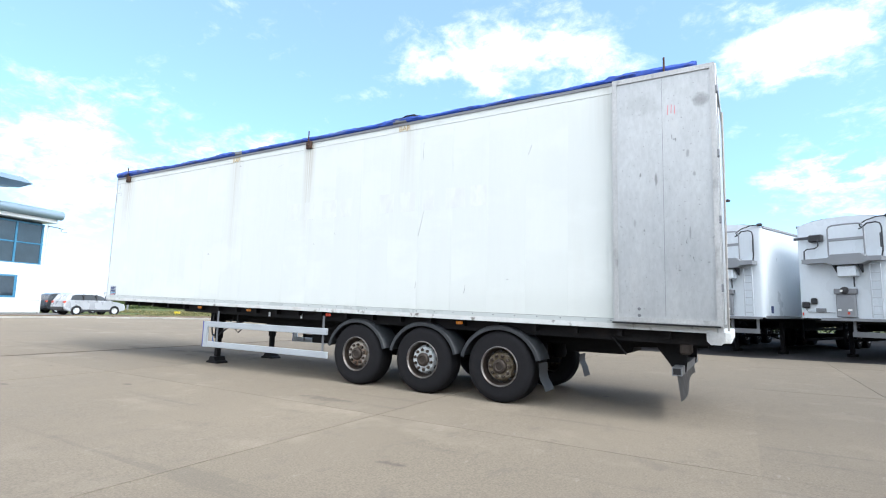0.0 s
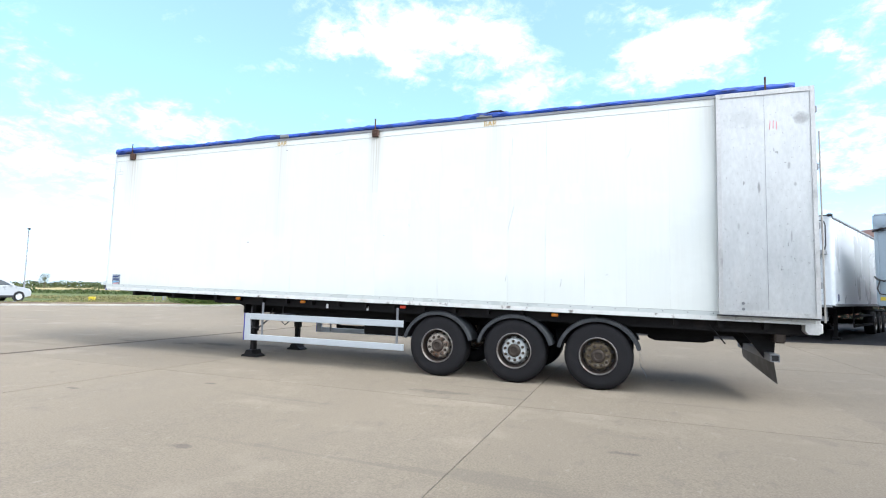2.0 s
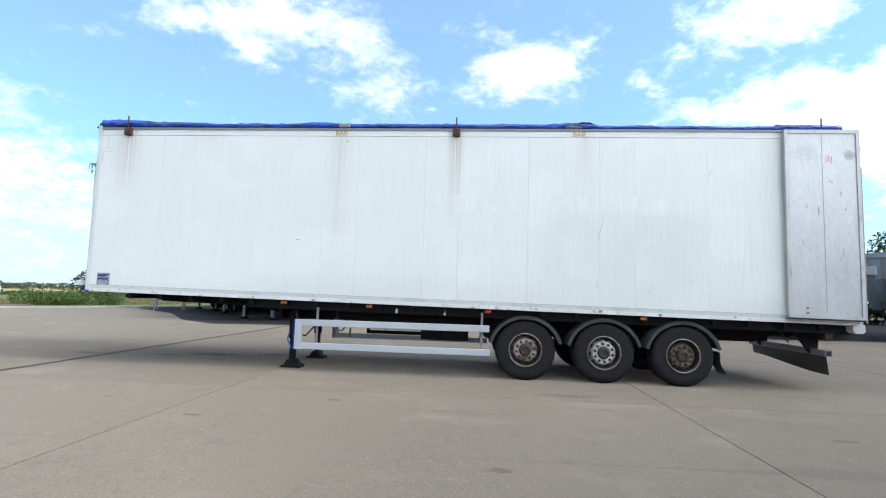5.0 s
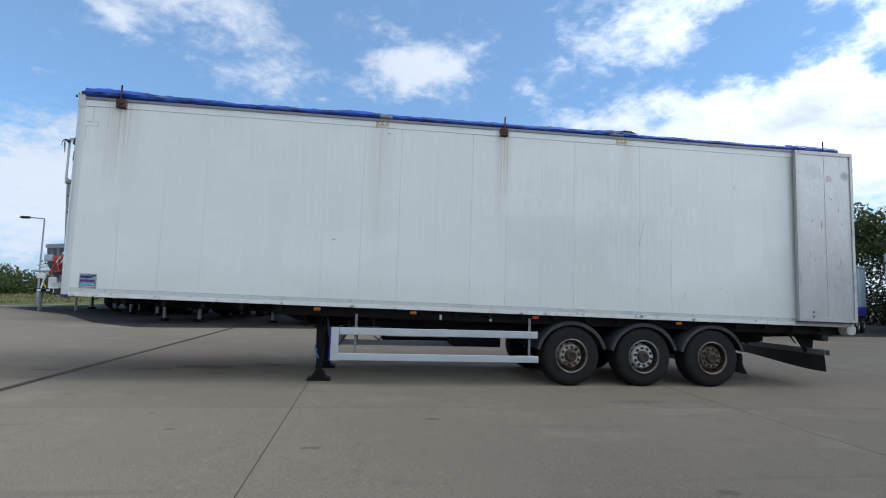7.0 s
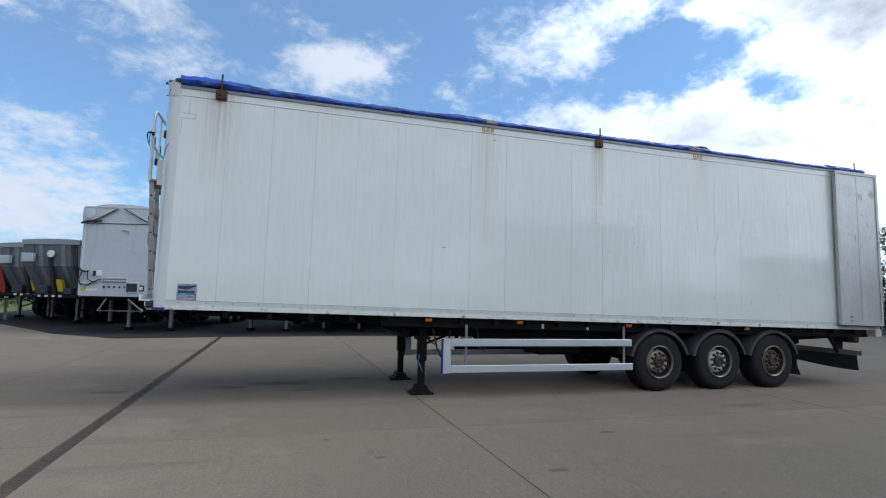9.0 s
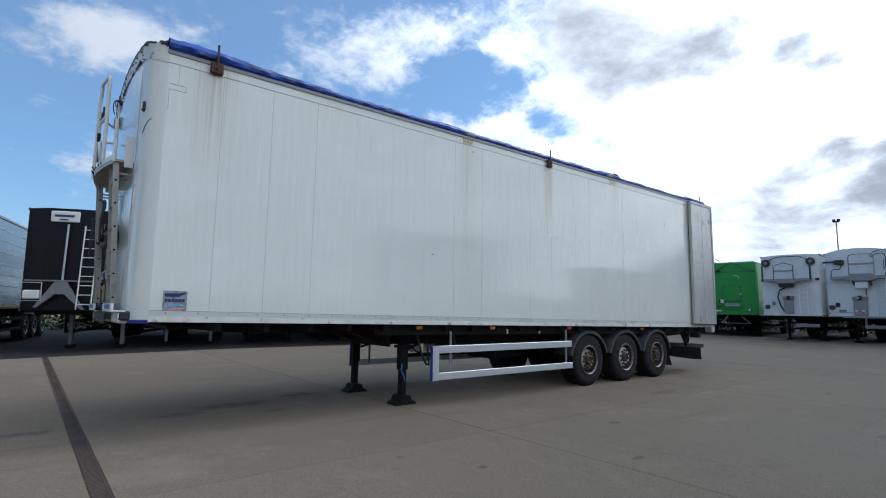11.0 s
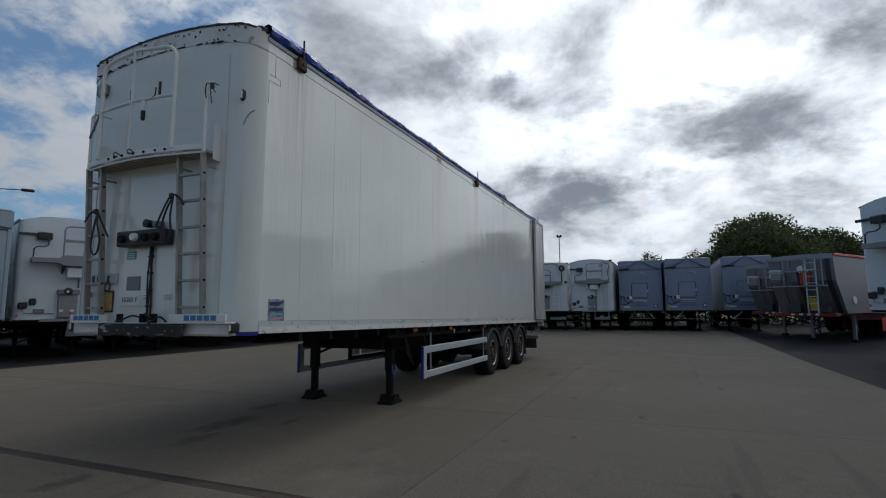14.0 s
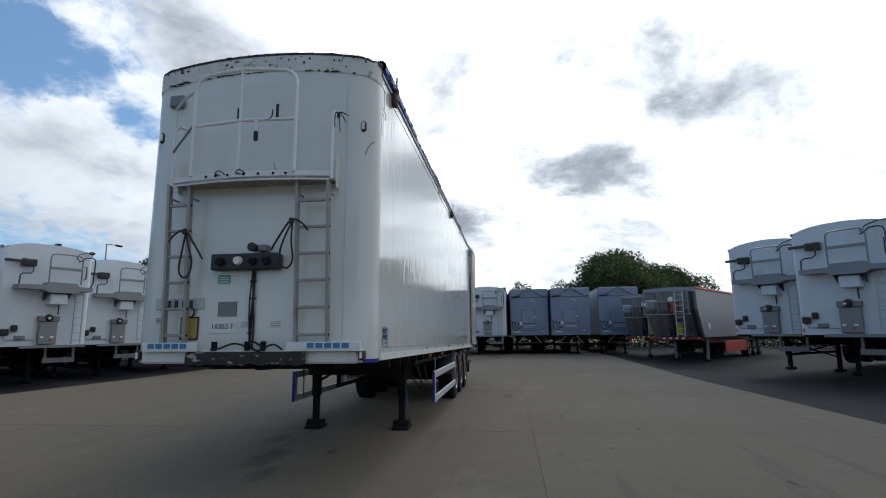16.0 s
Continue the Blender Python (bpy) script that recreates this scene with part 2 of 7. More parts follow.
# ---- materials ----
def material(name, base, rough=0.5, metal=0.0, vary=0.12, scale=1.5, grain=40.0, fine=0.06, bump=0.15, depth=0.002,
             stretch=(1, 1, 1), stain=None, coat=0.0, rough_vary=0.12, per=0.0, spec=0.5, matt=0.0, ripple=None):
    """A surface with broad and fine variation. stain: (colour, scale, from, to, stretch, amount)."""
    mt = bpy.data.materials.new(name)
    mt.use_nodes = True
    nt = mt.node_tree
    bsdf = nt.nodes["Principled BSDF"]
    link = nt.links.new

    def node(kind, **values):
        n = nt.nodes.new(kind)
        for key, value in values.items():
            n.inputs[key].default_value = value
        return n

    place = nt.nodes.new("ShaderNodeTexCoord").outputs["Object"]
    own = nt.nodes.new("ShaderNodeObjectInfo").outputs["Random"]
    shift = node("ShaderNodeVectorMath")
    shift.operation = "ADD"
    spread = node("ShaderNodeMath")
    spread.operation = "MULTIPLY"
    link(own, spread.inputs[0])
    spread.inputs[1].default_value = 37.0 if per else 0.0
    link(place, shift.inputs[0])
    link(spread.outputs[0], shift.inputs[1])

    def noise_at(s, st, detail=6.0, rg=0.55):
        mp = node("ShaderNodeMapping")
        mp.inputs["Scale"].default_value = st
        link(shift.outputs[0], mp.inputs[0])
        n = node("ShaderNodeTexNoise", Scale=s, Detail=detail, Roughness=rg)
        link(mp.outputs[0], n.inputs["Vector"])
        return n.outputs[0]

    def ramp(value, lo, hi, a=0.0, c=1.0):
        n = node("ShaderNodeMapRange")
        link(value, n.inputs["Value"])
        for key, x in zip(("From Min", "From Max", "To Min", "To Max"), (lo, hi, a, c)):
            n.inputs[key].default_value = x
        return n.outputs[0]

    def times(a, c):
        n = node("ShaderNodeMath")
        n.operation = "MULTIPLY"
        link(a, n.inputs[0])
        if hasattr(c, "is_output"):
            link(c, n.inputs[1])
        else:
            n.inputs[1].default_value = c
        return n.outputs[0]

    broad, small = noise_at(scale, stretch), noise_at(grain, stretch, 3.0)
    tone = times(ramp(broad, 0.25, 0.75, 1 - vary, 1 + vary), ramp(small, 0.25, 0.75, 1 - fine, 1 + fine))
    if per:
        tone = times(tone, ramp(own, 0.0, 1.0, 1 - per, 1 + per))
    colour = node("ShaderNodeVectorMath")
    colour.operation = "SCALE"
    colour.inputs[0].default_value = base
    link(tone, colour.inputs["Scale"])
    out = colour.outputs[0]
    for s in (stain if isinstance(stain, list) else [stain] if stain else []):
        tint, sc, lo, hi, st, amount = s
        mask = ramp(noise_at(sc, st, 8.0, 0.62), lo, hi, 0.0, amount)
        mx = nt.nodes.new("ShaderNodeMix")
        mx.data_type = "RGBA"
        link(mask, mx.inputs[0])
        link(out, mx.inputs[6])
        mx.inputs[7].default_value = (*tint, 1)
        out = mx.outputs[2]
    link(out, bsdf.inputs["Base Color"])
    link(ramp(broad, 0.2, 0.8, max(0.02, rough - rough_vary), min(1, rough + rough_vary)), bsdf.inputs["Roughness"])
    bsdf.inputs["Metallic"].default_value = metal
    bsdf.inputs["Coat Weight"].default_value = coat
    bsdf.inputs["Diffuse Roughness"].default_value = matt
    bsdf.inputs["Coat Roughness"].default_value = 0.05
    bsdf.inputs["Specular IOR Level"].default_value = spec
    if bump:
        b = node("ShaderNodeBump", Strength=bump, Distance=depth)
        link(small, b.inputs["Height"])
        if ripple:
            wave = node("ShaderNodeBump", Strength=1.0, Distance=ripple[2])
            link(noise_at(1.0, (ripple[0], ripple[0], ripple[1]), 1.5), wave.inputs["Height"])
            link(wave.outputs[0], b.inputs["Normal"])
        link(b.outputs[0], bsdf.inputs["Normal"])
        link(b.outputs[0], bsdf.inputs["Coat Normal"])
    return mt


M_SIDE = material("side_panel_white", (0.675, 0.714, 0.694), 0.06, 0, 0.015, 0.7, 14, 0.006, 0.05, 0.0015, (5, 5, 0.22),
                  stain=[((0.52, 0.50, 0.45), 1.1, 0.58, 0.9, (3.5, 1, 0.3), 0.18), ((0.86, 0.90, 0.89), 0.5, 0.5, 0.6, (1, 1, 2.2), 0.14)], rough_vary=0.05, per=0.004, coat=0.4, ripple=(14, 1.6, 0.0034))
M_WHITE = material("white_paint", (0.72, 0.75, 0.75), 0.34, 0, 0.06, 1.5, 30, 0.03, 0.1, 0.001, (2, 2, 0.5),
                   stain=((0.33, 0.29, 0.24), 2.2, 0.58, 0.85, (1.6, 1.6, 0.5), 0.5))
M_WHITE_WORN = material("worn_white_paint", (0.62, 0.64, 0.63), 0.45, 0, 0.1, 3, 40, 0.05, 0.25, 0.002, (1, 1, 1),
                        stain=[((0.09, 0.08, 0.075), 7.0, 0.58, 0.66, (1, 1, 1), 0.85), ((0.35, 0.27, 0.2), 3.0, 0.52, 0.8, (1, 1, 0.6), 0.4)])
M_PLATE = material("bare_aluminium_plate", (0.48, 0.50, 0.505), 0.42, 0.6, 0.12, 1.6, 22, 0.08, 0.2, 0.002, (1.3, 1.3, 0.5),
                   stain=[((0.34, 0.35, 0.36), 2.6, 0.55, 0.75, (1.5, 1, 0.5), 0.3), ((0.58, 0.58, 0.57), 4.0, 0.56, 0.7, (1.5, 1, 0.5), 0.3), ((0.12, 0.12, 0.12), 8.0, 0.68, 0.72, (1.6, 1, 0.8), 0.7), ((0.16, 0.16, 0.16), 24.0, 0.62, 0.68, (1, 1, 1), 0.6)])
M_EDGE = material("grimy_door_edge", (0.46, 0.47, 0.47), 0.5, 0.4, 0.15, 2, 40, 0.12, 0.2, 0.001, (1, 1, 0.6), stain=((0.10, 0.10, 0.095), 5, 0.58, 0.72, (1, 1, 0.5), 0.6))
M_ALU = material("aluminium", (0.66, 0.67, 0.68), 0.38, 0.7, 0.1, 3, 60, 0.05, 0.12, 0.001, (1, 1, 1), stain=((0.3, 0.29, 0.28), 4, 0.58, 0.8, (1, 1, 1), 0.4))
M_GUARD = material("pale_grey_guard_rail", (0.47, 0.51, 0.55), 0.4, 0.3, 0.06, 2.5, 50, 0.04, 0.1, 0.001, stain=((0.28, 0.26, 0.24), 5, 0.62, 0.8, (1, 1, 1), 0.5))
M_CHASSIS = material("dirty_dark_steel", (0.008, 0.008, 0.009), 0.7, 0, 0.3, 3, 30, 0.2, 0.4, 0.003, stain=((0.022, 0.017, 0.014), 2.5, 0.52, 0.75, (1, 1, 1), 0.5), spec=0.2)
M_TYRE = material("tyre_rubber", (0.008, 0.008, 0.010), 0.75, 0, 0.25, 4, 50, 0.15, 0.3, 0.002, stain=((0.03, 0.028, 0.027), 3, 0.54, 0.8, (1, 1, 1), 0.35), spec=0.3)
M_MUDGUARD = material("dark_plastic", (0.027, 0.031, 0.036), 0.5, 0, 0.2, 3, 40, 0.1, 0.2, 0.002, stain=((0.10, 0.10, 0.095), 3, 0.5, 0.8, (1, 1, 1), 0.4))
M_RUST = material("rusty_steel", (0.07, 0.036, 0.024), 0.85, 0.05, 0.35, 8, 60, 0.2, 0.5, 0.003, stain=((0.03, 0.025, 0.022), 6, 0.5, 0.7, (1, 1, 1), 0.7))
M_LADDER = material("dull_ladder_alloy", (0.36, 0.35, 0.33), 0.5, 0.4, 0.12, 4, 60, 0.06, 0.15, 0.001, stain=((0.15, 0.13, 0.11), 5, 0.52, 0.75, (1, 1, 1), 0.6))
M_BARREL = material("dark_wheel_barrel", (0.045, 0.035, 0.028), 0.6, 0.3, 0.3, 7, 60, 0.2, 0.3, 0.002)
M_FLANGE = material("scuffed_rim_edge", (0.22, 0.21, 0.20), 0.4, 0.6, 0.2, 9, 60, 0.1, 0.2, 0.001, stain=((0.10, 0.06, 0.04), 9, 0.55, 0.65, (1, 1, 1), 0.7))
M_RIM_RUST = material("rusty_wheel_steel", (0.46, 0.42, 0.37), 0.45, 0.4, 0.2, 7, 60, 0.1, 0.4, 0.002, stain=[((0.12, 0.06, 0.03), 5, 0.46, 0.56, (1, 1, 1), 0.9)])
M_RIM_SILVER = material("silver_wheel_paint", (0.62, 0.66, 0.68), 0.42, 0.4, 0.12, 7, 60, 0.08, 0.2, 0.001, stain=((0.12, 0.08, 0.055), 8, 0.56, 0.68, (1, 1, 1), 0.8))
M_RIM_BROWN = material("brown_wheel_steel", (0.13, 0.105, 0.07), 0.6, 0.4, 0.25, 7, 60, 0.15, 0.4, 0.002, stain=((0.42, 0.39, 0.32), 12, 0.54, 0.64, (1, 1, 1), 0.6))
M_TARP = material("blue_tarpaulin", (0.020, 0.072, 0.40), 0.42, 0, 0.25, 2, 25, 0.12, 0.5, 0.01, (1, 3, 1), stain=[((0.10, 0.13, 0.20), 1.6, 0.52, 0.64, (1, 2, 2), 0.65), ((0.008, 0.010, 0.03), 2.6, 0.5, 0.62, (1, 2, 2), 0.85)])
M_BLACK = material("black_rubber_cable", (0.012, 0.012, 0.014), 0.5, 0, 0.2, 5, 60, 0.1, 0.1, 0.001)
M_DARKBOX = material("black_plastic", (0.02, 0.021, 0.024), 0.45, 0, 0.2, 4, 60, 0.1, 0.15, 0.001, stain=((0.09, 0.085, 0.08), 4, 0.55, 0.8, (1, 1, 1), 0.4))
M_AMBER = material("amber_lamp_lens", (0.48, 0.16, 0.015), 0.25, 0, 0.1, 20, 90, 0.1, 0.2, 0.001)
M_REDLENS = material("red_lamp_lens", (0.55, 0.06, 0.03), 0.25, 0, 0.1, 20, 90, 0.1, 0.2, 0.001)
M_CLEAR = material("clear_lamp_lens", (0.75, 0.76, 0.74), 0.2, 0, 0.1, 20, 90, 0.1, 0.2, 0.001)
M_GOLD = material("yellow_stencil_paint", (0.42, 0.27, 0.035), 0.5, 0, 0.15, 6, 60, 0.1, 0.1, 0.001, stain=((0.75, 0.77, 0.77), 14, 0.58, 0.66, (1, 1, 1), 0.6))
M_SILVERSTICK = material("silver_sticker", (0.27, 0.31, 0.35), 0.3, 0.3, 0.05, 5, 60, 0.03, 0, 0.001)
M_NAVY = material("navy_print", (0.012, 0.03, 0.13), 0.4, 0, 0.08, 5, 60, 0.05, 0, 0.001)
M_BLUETAPE = material("blue_paint", (0.012, 0.018, 0.23), 0.35, 0, 0.2, 6, 60, 0.1, 0.1, 0.001)
M_SKYPRINT = material("pale_blue_print", (0.12, 0.38, 0.66), 0.45, 0, 0.2, 9, 60, 0.1, 0, 0.001, stain=((0.75, 0.77, 0.78), 12, 0.55, 0.62, (1, 1, 1), 0.7))
M_LABEL = material("white_label", (0.72, 0.74, 0.74), 0.5, 0, 0.05, 6, 60, 0.03, 0, 0.001)
M_YELLOW = material("yellow_paint", (0.60, 0.47, 0.03), 0.5, 0, 0.12, 4, 60, 0.08, 0.1, 0.001)
M_RED = material("red_paint", (0.42, 0.03, 0.02), 0.4, 0, 0.15, 3, 50, 0.08, 0.1, 0.001, stain=((0.12, 0.05, 0.04), 3, 0.56, 0.8, (1, 1, 1), 0.4))
M_REDDARK = material("dull_red_chassis", (0.19, 0.016, 0.012), 0.5, 0, 0.2, 3, 50, 0.1, 0.1, 0.001, stain=((0.05, 0.03, 0.025), 2, 0.5, 0.75, (1, 1, 1), 0.6))
M_REDSCRAWL = material("red_spray", (0.62, 0.24, 0.27), 0.6, 0, 0.2, 8, 60, 0.1, 0, 0.001)
M_TEAL = material("green_label", (0.10, 0.36, 0.27), 0.5, 0, 0.2, 9, 60, 0.1, 0, 0.001)
M_DOWN = material("dusty_yellow_reflector", (0.36, 0.27, 0.07), 0.5, 0, 0.2, 9, 60, 0.1, 0.2, 0.001)
M_GREYKIT = material("grey_enamel", (0.20, 0.21, 0.225), 0.45, 0.3, 0.1, 3, 50, 0.06, 0.1, 0.001, stain=((0.06, 0.06, 0.06), 5, 0.58, 0.8, (1, 1, 1), 0.5))
M_CONCRETE = material("yard_concrete", (0.168, 0.145, 0.113), 0.86, 0, 0.10, 0.25, 60, 0.24, 0.5, 0.003, (1, 1, 1),
                      stain=[((0.125, 0.112, 0.095), 0.35, 0.52, 0.78, (1, 0.45, 1), 0.45), ((0.285, 0.25, 0.20), 0.8, 0.55, 0.75, (1, 1, 1), 0.4), ((0.06, 0.055, 0.05), 1.9, 0.69, 0.74, (1, 1, 1), 0.6), ((0.115, 0.103, 0.088), 4.5, 0.56, 0.72, (1, 0.6, 1), 0.4), ((0.075, 0.068, 0.06), 15, 0.655, 0.70, (1, 1, 1), 0.5), ((0.24, 0.215, 0.18), 9, 0.62, 0.7, (1.6, 0.5, 1), 0.45), ((0.105, 0.095, 0.08), 1.1, 0.6, 0.66, (0.16, 2.2, 1), 0.35)], per=0.03, spec=0.12, matt=1.0)
M_ASPHALT = material("yard_asphalt", (0.024, 0.024, 0.026), 0.9, 0, 0.2, 0.2, 25, 0.2, 0.5, 0.006, stain=((0.05, 0.048, 0.044), 0.5, 0.5, 0.75, (1, 1, 1), 0.5), spec=0.12, matt=1.0)
M_FIELD = material("fields", (0.075, 0.095, 0.028), 0.95, 0, 0.35, 0.012, 1.5, 0.2, 0.3, 0.05, stain=((0.28, 0.24, 0.11), 0.006, 0.5, 0.56, (1, 3, 1), 0.85), spec=0.2)
M_JOINT = material("joint_sealant", (0.075, 0.068, 0.058), 0.9, 0, 0.25, 3, 40, 0.15, 0.2, 0.002)
M_GRATE = material("iron_grate", (0.075, 0.05, 0.038), 0.7, 0.3, 0.3, 4, 50, 0.2, 0.3, 0.002, stain=((0.16, 0.12, 0.08), 3, 0.5, 0.7, (1, 1, 1), 0.5))
M_STRIP = material("pale_riveted_strip", (0.50, 0.54, 0.535), 0.3, 0.05, 0.05, 2, 30, 0.03, 0.1, 0.001, (1, 1, 1), stain=((0.35, 0.33, 0.3), 3, 0.58, 0.8, (1, 1, 1), 0.4))
M_GRIME = material("grimy_white_paint", (0.34, 0.31, 0.26), 0.6, 0, 0.25, 3, 40, 0.1, 0.3, 0.002, stain=((0.12, 0.10, 0.08), 4, 0.5, 0.75, (1, 1, 1), 0.6))
M_GHOST = material("cleaner_white_paint", (0.70, 0.735, 0.72), 0.07, 0, 0.04, 0.9, 14, 0.02, 0.1, 0.001, (5, 5, 0.3), coat=0.4, ripple=(12, 4.0, 0.0026), stain=((0.66, 0.685, 0.675), 6, 0.45, 0.6, (1, 1, 0.5), 0.9))
M_FLAKED = material("black_flaking_paint", (0.42, 0.40, 0.36), 0.7, 0, 0.3, 5, 50, 0.2, 0.6, 0.005, stain=[((0.17, 0.12, 0.08), 9, 0.45, 0.6, (1, 1, 1), 0.7), ((0.016, 0.015, 0.014), 6, 0.37, 0.43, (1, 1, 2.6), 0.97)])
M_BLUEBOARD = material("blue_board_print", (0.05, 0.20, 0.42), 0.45, 0, 0.15, 9, 60, 0.1, 0, 0.001)
M_KERB = material("kerb_concrete", (0.33, 0.32, 0.29), 0.85, 0, 0.12, 2, 30, 0.08, 0.3, 0.003, per=0.08)


def smudges(mt, spots, tint, axis=2):
    """Dark rubbed patches with ragged edges, at (x, z or y, half width, half height, strength)."""
    nt, link = mt.node_tree, mt.node_tree.links.new
    bsdf = nt.nodes["Principled BSDF"]
    out = bsdf.inputs["Base Color"].links[0].from_socket
    place = nt.nodes.new("ShaderNodeTexCoord").outputs["Object"]
    sp = nt.nodes.new("ShaderNodeSeparateXYZ")
    link(place, sp.inputs[0])
    nz = nt.nodes.new("ShaderNodeTexNoise")
    nz.inputs["Scale"].default_value, nz.inputs["Detail"].default_value, nz.inputs["Roughness"].default_value = 7.0, 8.0, 0.65
    link(place, nz.inputs["Vector"])

    def calc(op, a, c, clamp=False):
        n = nt.nodes.new("ShaderNodeMath")
        n.operation, n.use_clamp = op, clamp
        for k, value in enumerate((a, c)):
            if hasattr(value, "is_output"):
                link(value, n.inputs[k])
            else:
                n.inputs[k].default_value = value
        return n.outputs[0]

    total = None
    for x, z, w, h, amount in spots:
        a = calc("DIVIDE", calc("SUBTRACT", sp.outputs[0], x), w)
        c = calc("DIVIDE", calc("SUBTRACT", sp.outputs[axis], z), h)
        far_ = calc("ADD", calc("MULTIPLY", a, a), calc("MULTIPLY", c, c))
        one = calc("MULTIPLY", calc("SUBTRACT", 1.2, calc("ADD", far_, calc("MULTIPLY", calc("SUBTRACT", nz.outputs[0], 0.5), 4.0)), True), amount)
        total = one if total is None else calc("MAXIMUM", total, one)
    mx = nt.nodes.new("ShaderNodeMix")
    mx.data_type = "RGBA"
    link(total, mx.inputs[0])
    link(out, mx.inputs[6])
    mx.inputs[7].default_value = (*tint, 1)
    link(mx.outputs[2], bsdf.inputs["Base Color"])


smudges(M_CONCRETE, [(1.5, 1.8, 0.6, 0.22, 0.55), (2.7, 2.2, 0.4, 0.18, 0.5), (0.7, 1.5, 0.35, 0.15, 0.45), (1.9, 1.1, 0.2, 0.08, 0.5), (-0.9, 1.3, 0.3, 0.12, 0.5), (2.4, -2.6, 0.07, 0.05, 0.6), (3.9, -3.3, 0.12, 0.05, 0.5),
                     (5.2, -2.2, 0.1, 0.06, 0.5), (0.9, -4.1, 0.09, 0.05, 0.6), (7.2, -4.6, 0.14, 0.06, 0.45), (10.9, -3.1, 0.16, 0.07, 0.45), (12.6, -5.0, 0.12, 0.06, 0.4), (8.4, -1.2, 0.5, 0.12, 0.35)], (0.045, 0.042, 0.040), 1)


# ---- the yard ----
def yard_z(x):
    """The paving falls from the verge past the drain towards the trailer's rear and rises again to the far row."""
    return float(np.interp(x, [-40, -20, -0.4, 13.6, 27, 60], [0.22, 0.21, 0.018, -0.075, 0.0, 0.0]))


def laid(shape):
    """Lay a flat shape onto the paving's falls."""
    shape.v = [(x, y, z + yard_z(x)) for x, y, z in shape.v]
    return shape


def sheet(name, outline, z, material_, label, thickness=0.0):
    s = Shape()
    if thickness:
        s.prism(outline, z - thickness, z, "z")
    else:
        s.add([(x, y, z) for x, y in outline], [tuple(range(len(outline)))])
    return tagged(part(name, s, material_, smooth=0), label, name, kind="structure")


far = [(math.cos(a) * 2500, math.sin(a) * 2500) for a in np.linspace(0, 2 * math.pi, 49)[:-1]]
sheet("ground", far, -0.12, M_FIELD, "flat green and straw-coloured farmland round the yard")
def clip(poly, axis, value, keep):
    """Cut a polygon by a line x = value or y = value, keeping the side below (-1) or above (1)."""
    out = []
    for i, p in enumerate(poly):
        q = poly[(i + 1) % len(poly)]
        a, c = (p[axis] - value) * keep, (q[axis] - value) * keep
        if a >= 0:
            out.append(p)
        if (a > 0) != (c > 0) and abs(a - c) > 1e-9:
            w = a / (a - c)
            out.append((p[0] + (q[0] - p[0]) * w, p[1] + (q[1] - p[1]) * w))
    return out


YARD = [(-15, 18), (-14, 26), (-16, 48), (60, 48), (60, -45), (-18, -45), (-22, -10), (-22, 2)]
BREAKS = [-40, -20, -0.4, 13.6, 27, 60]
tar = Shape()
for x0, x1 in zip(BREAKS, BREAKS[1:]):
    piece = clip(clip(YARD, 0, x0, 1), 0, x1, -1)
    if len(piece) > 2:
        tar.prism(piece, -0.1, -0.012, "z")
tagged(part("yard_asphalt", laid(tar), M_ASPHALT, smooth=0), "dark worn asphalt under the parked trailers", "asphalt", kind="structure")
PAD = [(-22, -7.4), (32.5, -7.4), (32.5, 12.6), (4, 12.6), (0, 11.9), (-3.4, 10.9), (-5.6, 12.6), (-9, 17.4), (-14.8, 22.6), (-15.2, 18.6), (-17.6, 14.4), (-20.2, 10), (-21.6, 4)]
pad = thing("concrete_pad", label="large pale concrete slabs with dark sealed joints", category="concrete pad", kind="structure")
XS = [-26.7, -20.7, -14.6, -8.6, -2.6, -0.52, -0.38, 3.5, 9.6, 13.6, 15.52, 21.7, 27.0, 27.75, 33.8]
YS = [-7.6, -1.6, 4.4, 10.4, 16.4, 22.8]
bed = Shape()
for x0, x1 in zip(BREAKS, BREAKS[1:]):
    piece = clip(clip([(x * 0.999, y * 0.999) for x, y in PAD], 0, x0, 1), 0, x1, -1)
    if len(piece) > 2:
        bed.prism(piece, -0.1, -0.007, "z")
part("joint_bed", laid(bed), M_JOINT, pad, smooth=0)
for x0, x1 in zip(XS, XS[1:]):
    if x0 == -0.52:
        continue
    for y0, y1 in zip(YS, YS[1:]):
        g, h = 0.0065, 0.0030
        g0, g1 = (0.0 if x0 in (13.6, 27.0) else g), (0.0 if x1 in (13.6, 27.0) else g)
        piece = clip(clip(clip(clip(PAD, 0, x0 + g0, 1), 0, x1 - g1, -1), 1, y0 + h, 1), 1, y1 - h, -1)
        if len(piece) > 2:
            part("slab", laid(Shape().prism(piece, -0.09, random.uniform(-0.001, 0.001), "z")), M_CONCRETE, pad, smooth=0)

drain = thing("drain_channel", pose(0, 0, 0.018), label="long iron slot drain let into the concrete", category="drain", kind="structure")
s = Shape()
for k in range(520):
    y = -7.3 + k * 0.037
    s.box(-0.498, -0.402, y, y + 0.02, -0.02, -0.004)
part("grate", s, M_GRATE, drain, smooth=0)
part("frame_bar", Shape().box(-0.517, -0.498, -7.35, 11.8, -0.05, -0.001, 0.004), M_GRATE, drain)
part("frame_bar", Shape().box(-0.402, -0.383, -7.35, 11.8, -0.05, -0.001, 0.004), M_GRATE, drain)


# ---- the white walking-floor trailer ----
def low(x):
    return 1.285 - 0.0119 * x


def top(x):
    return 4.30 + 0.006 * x


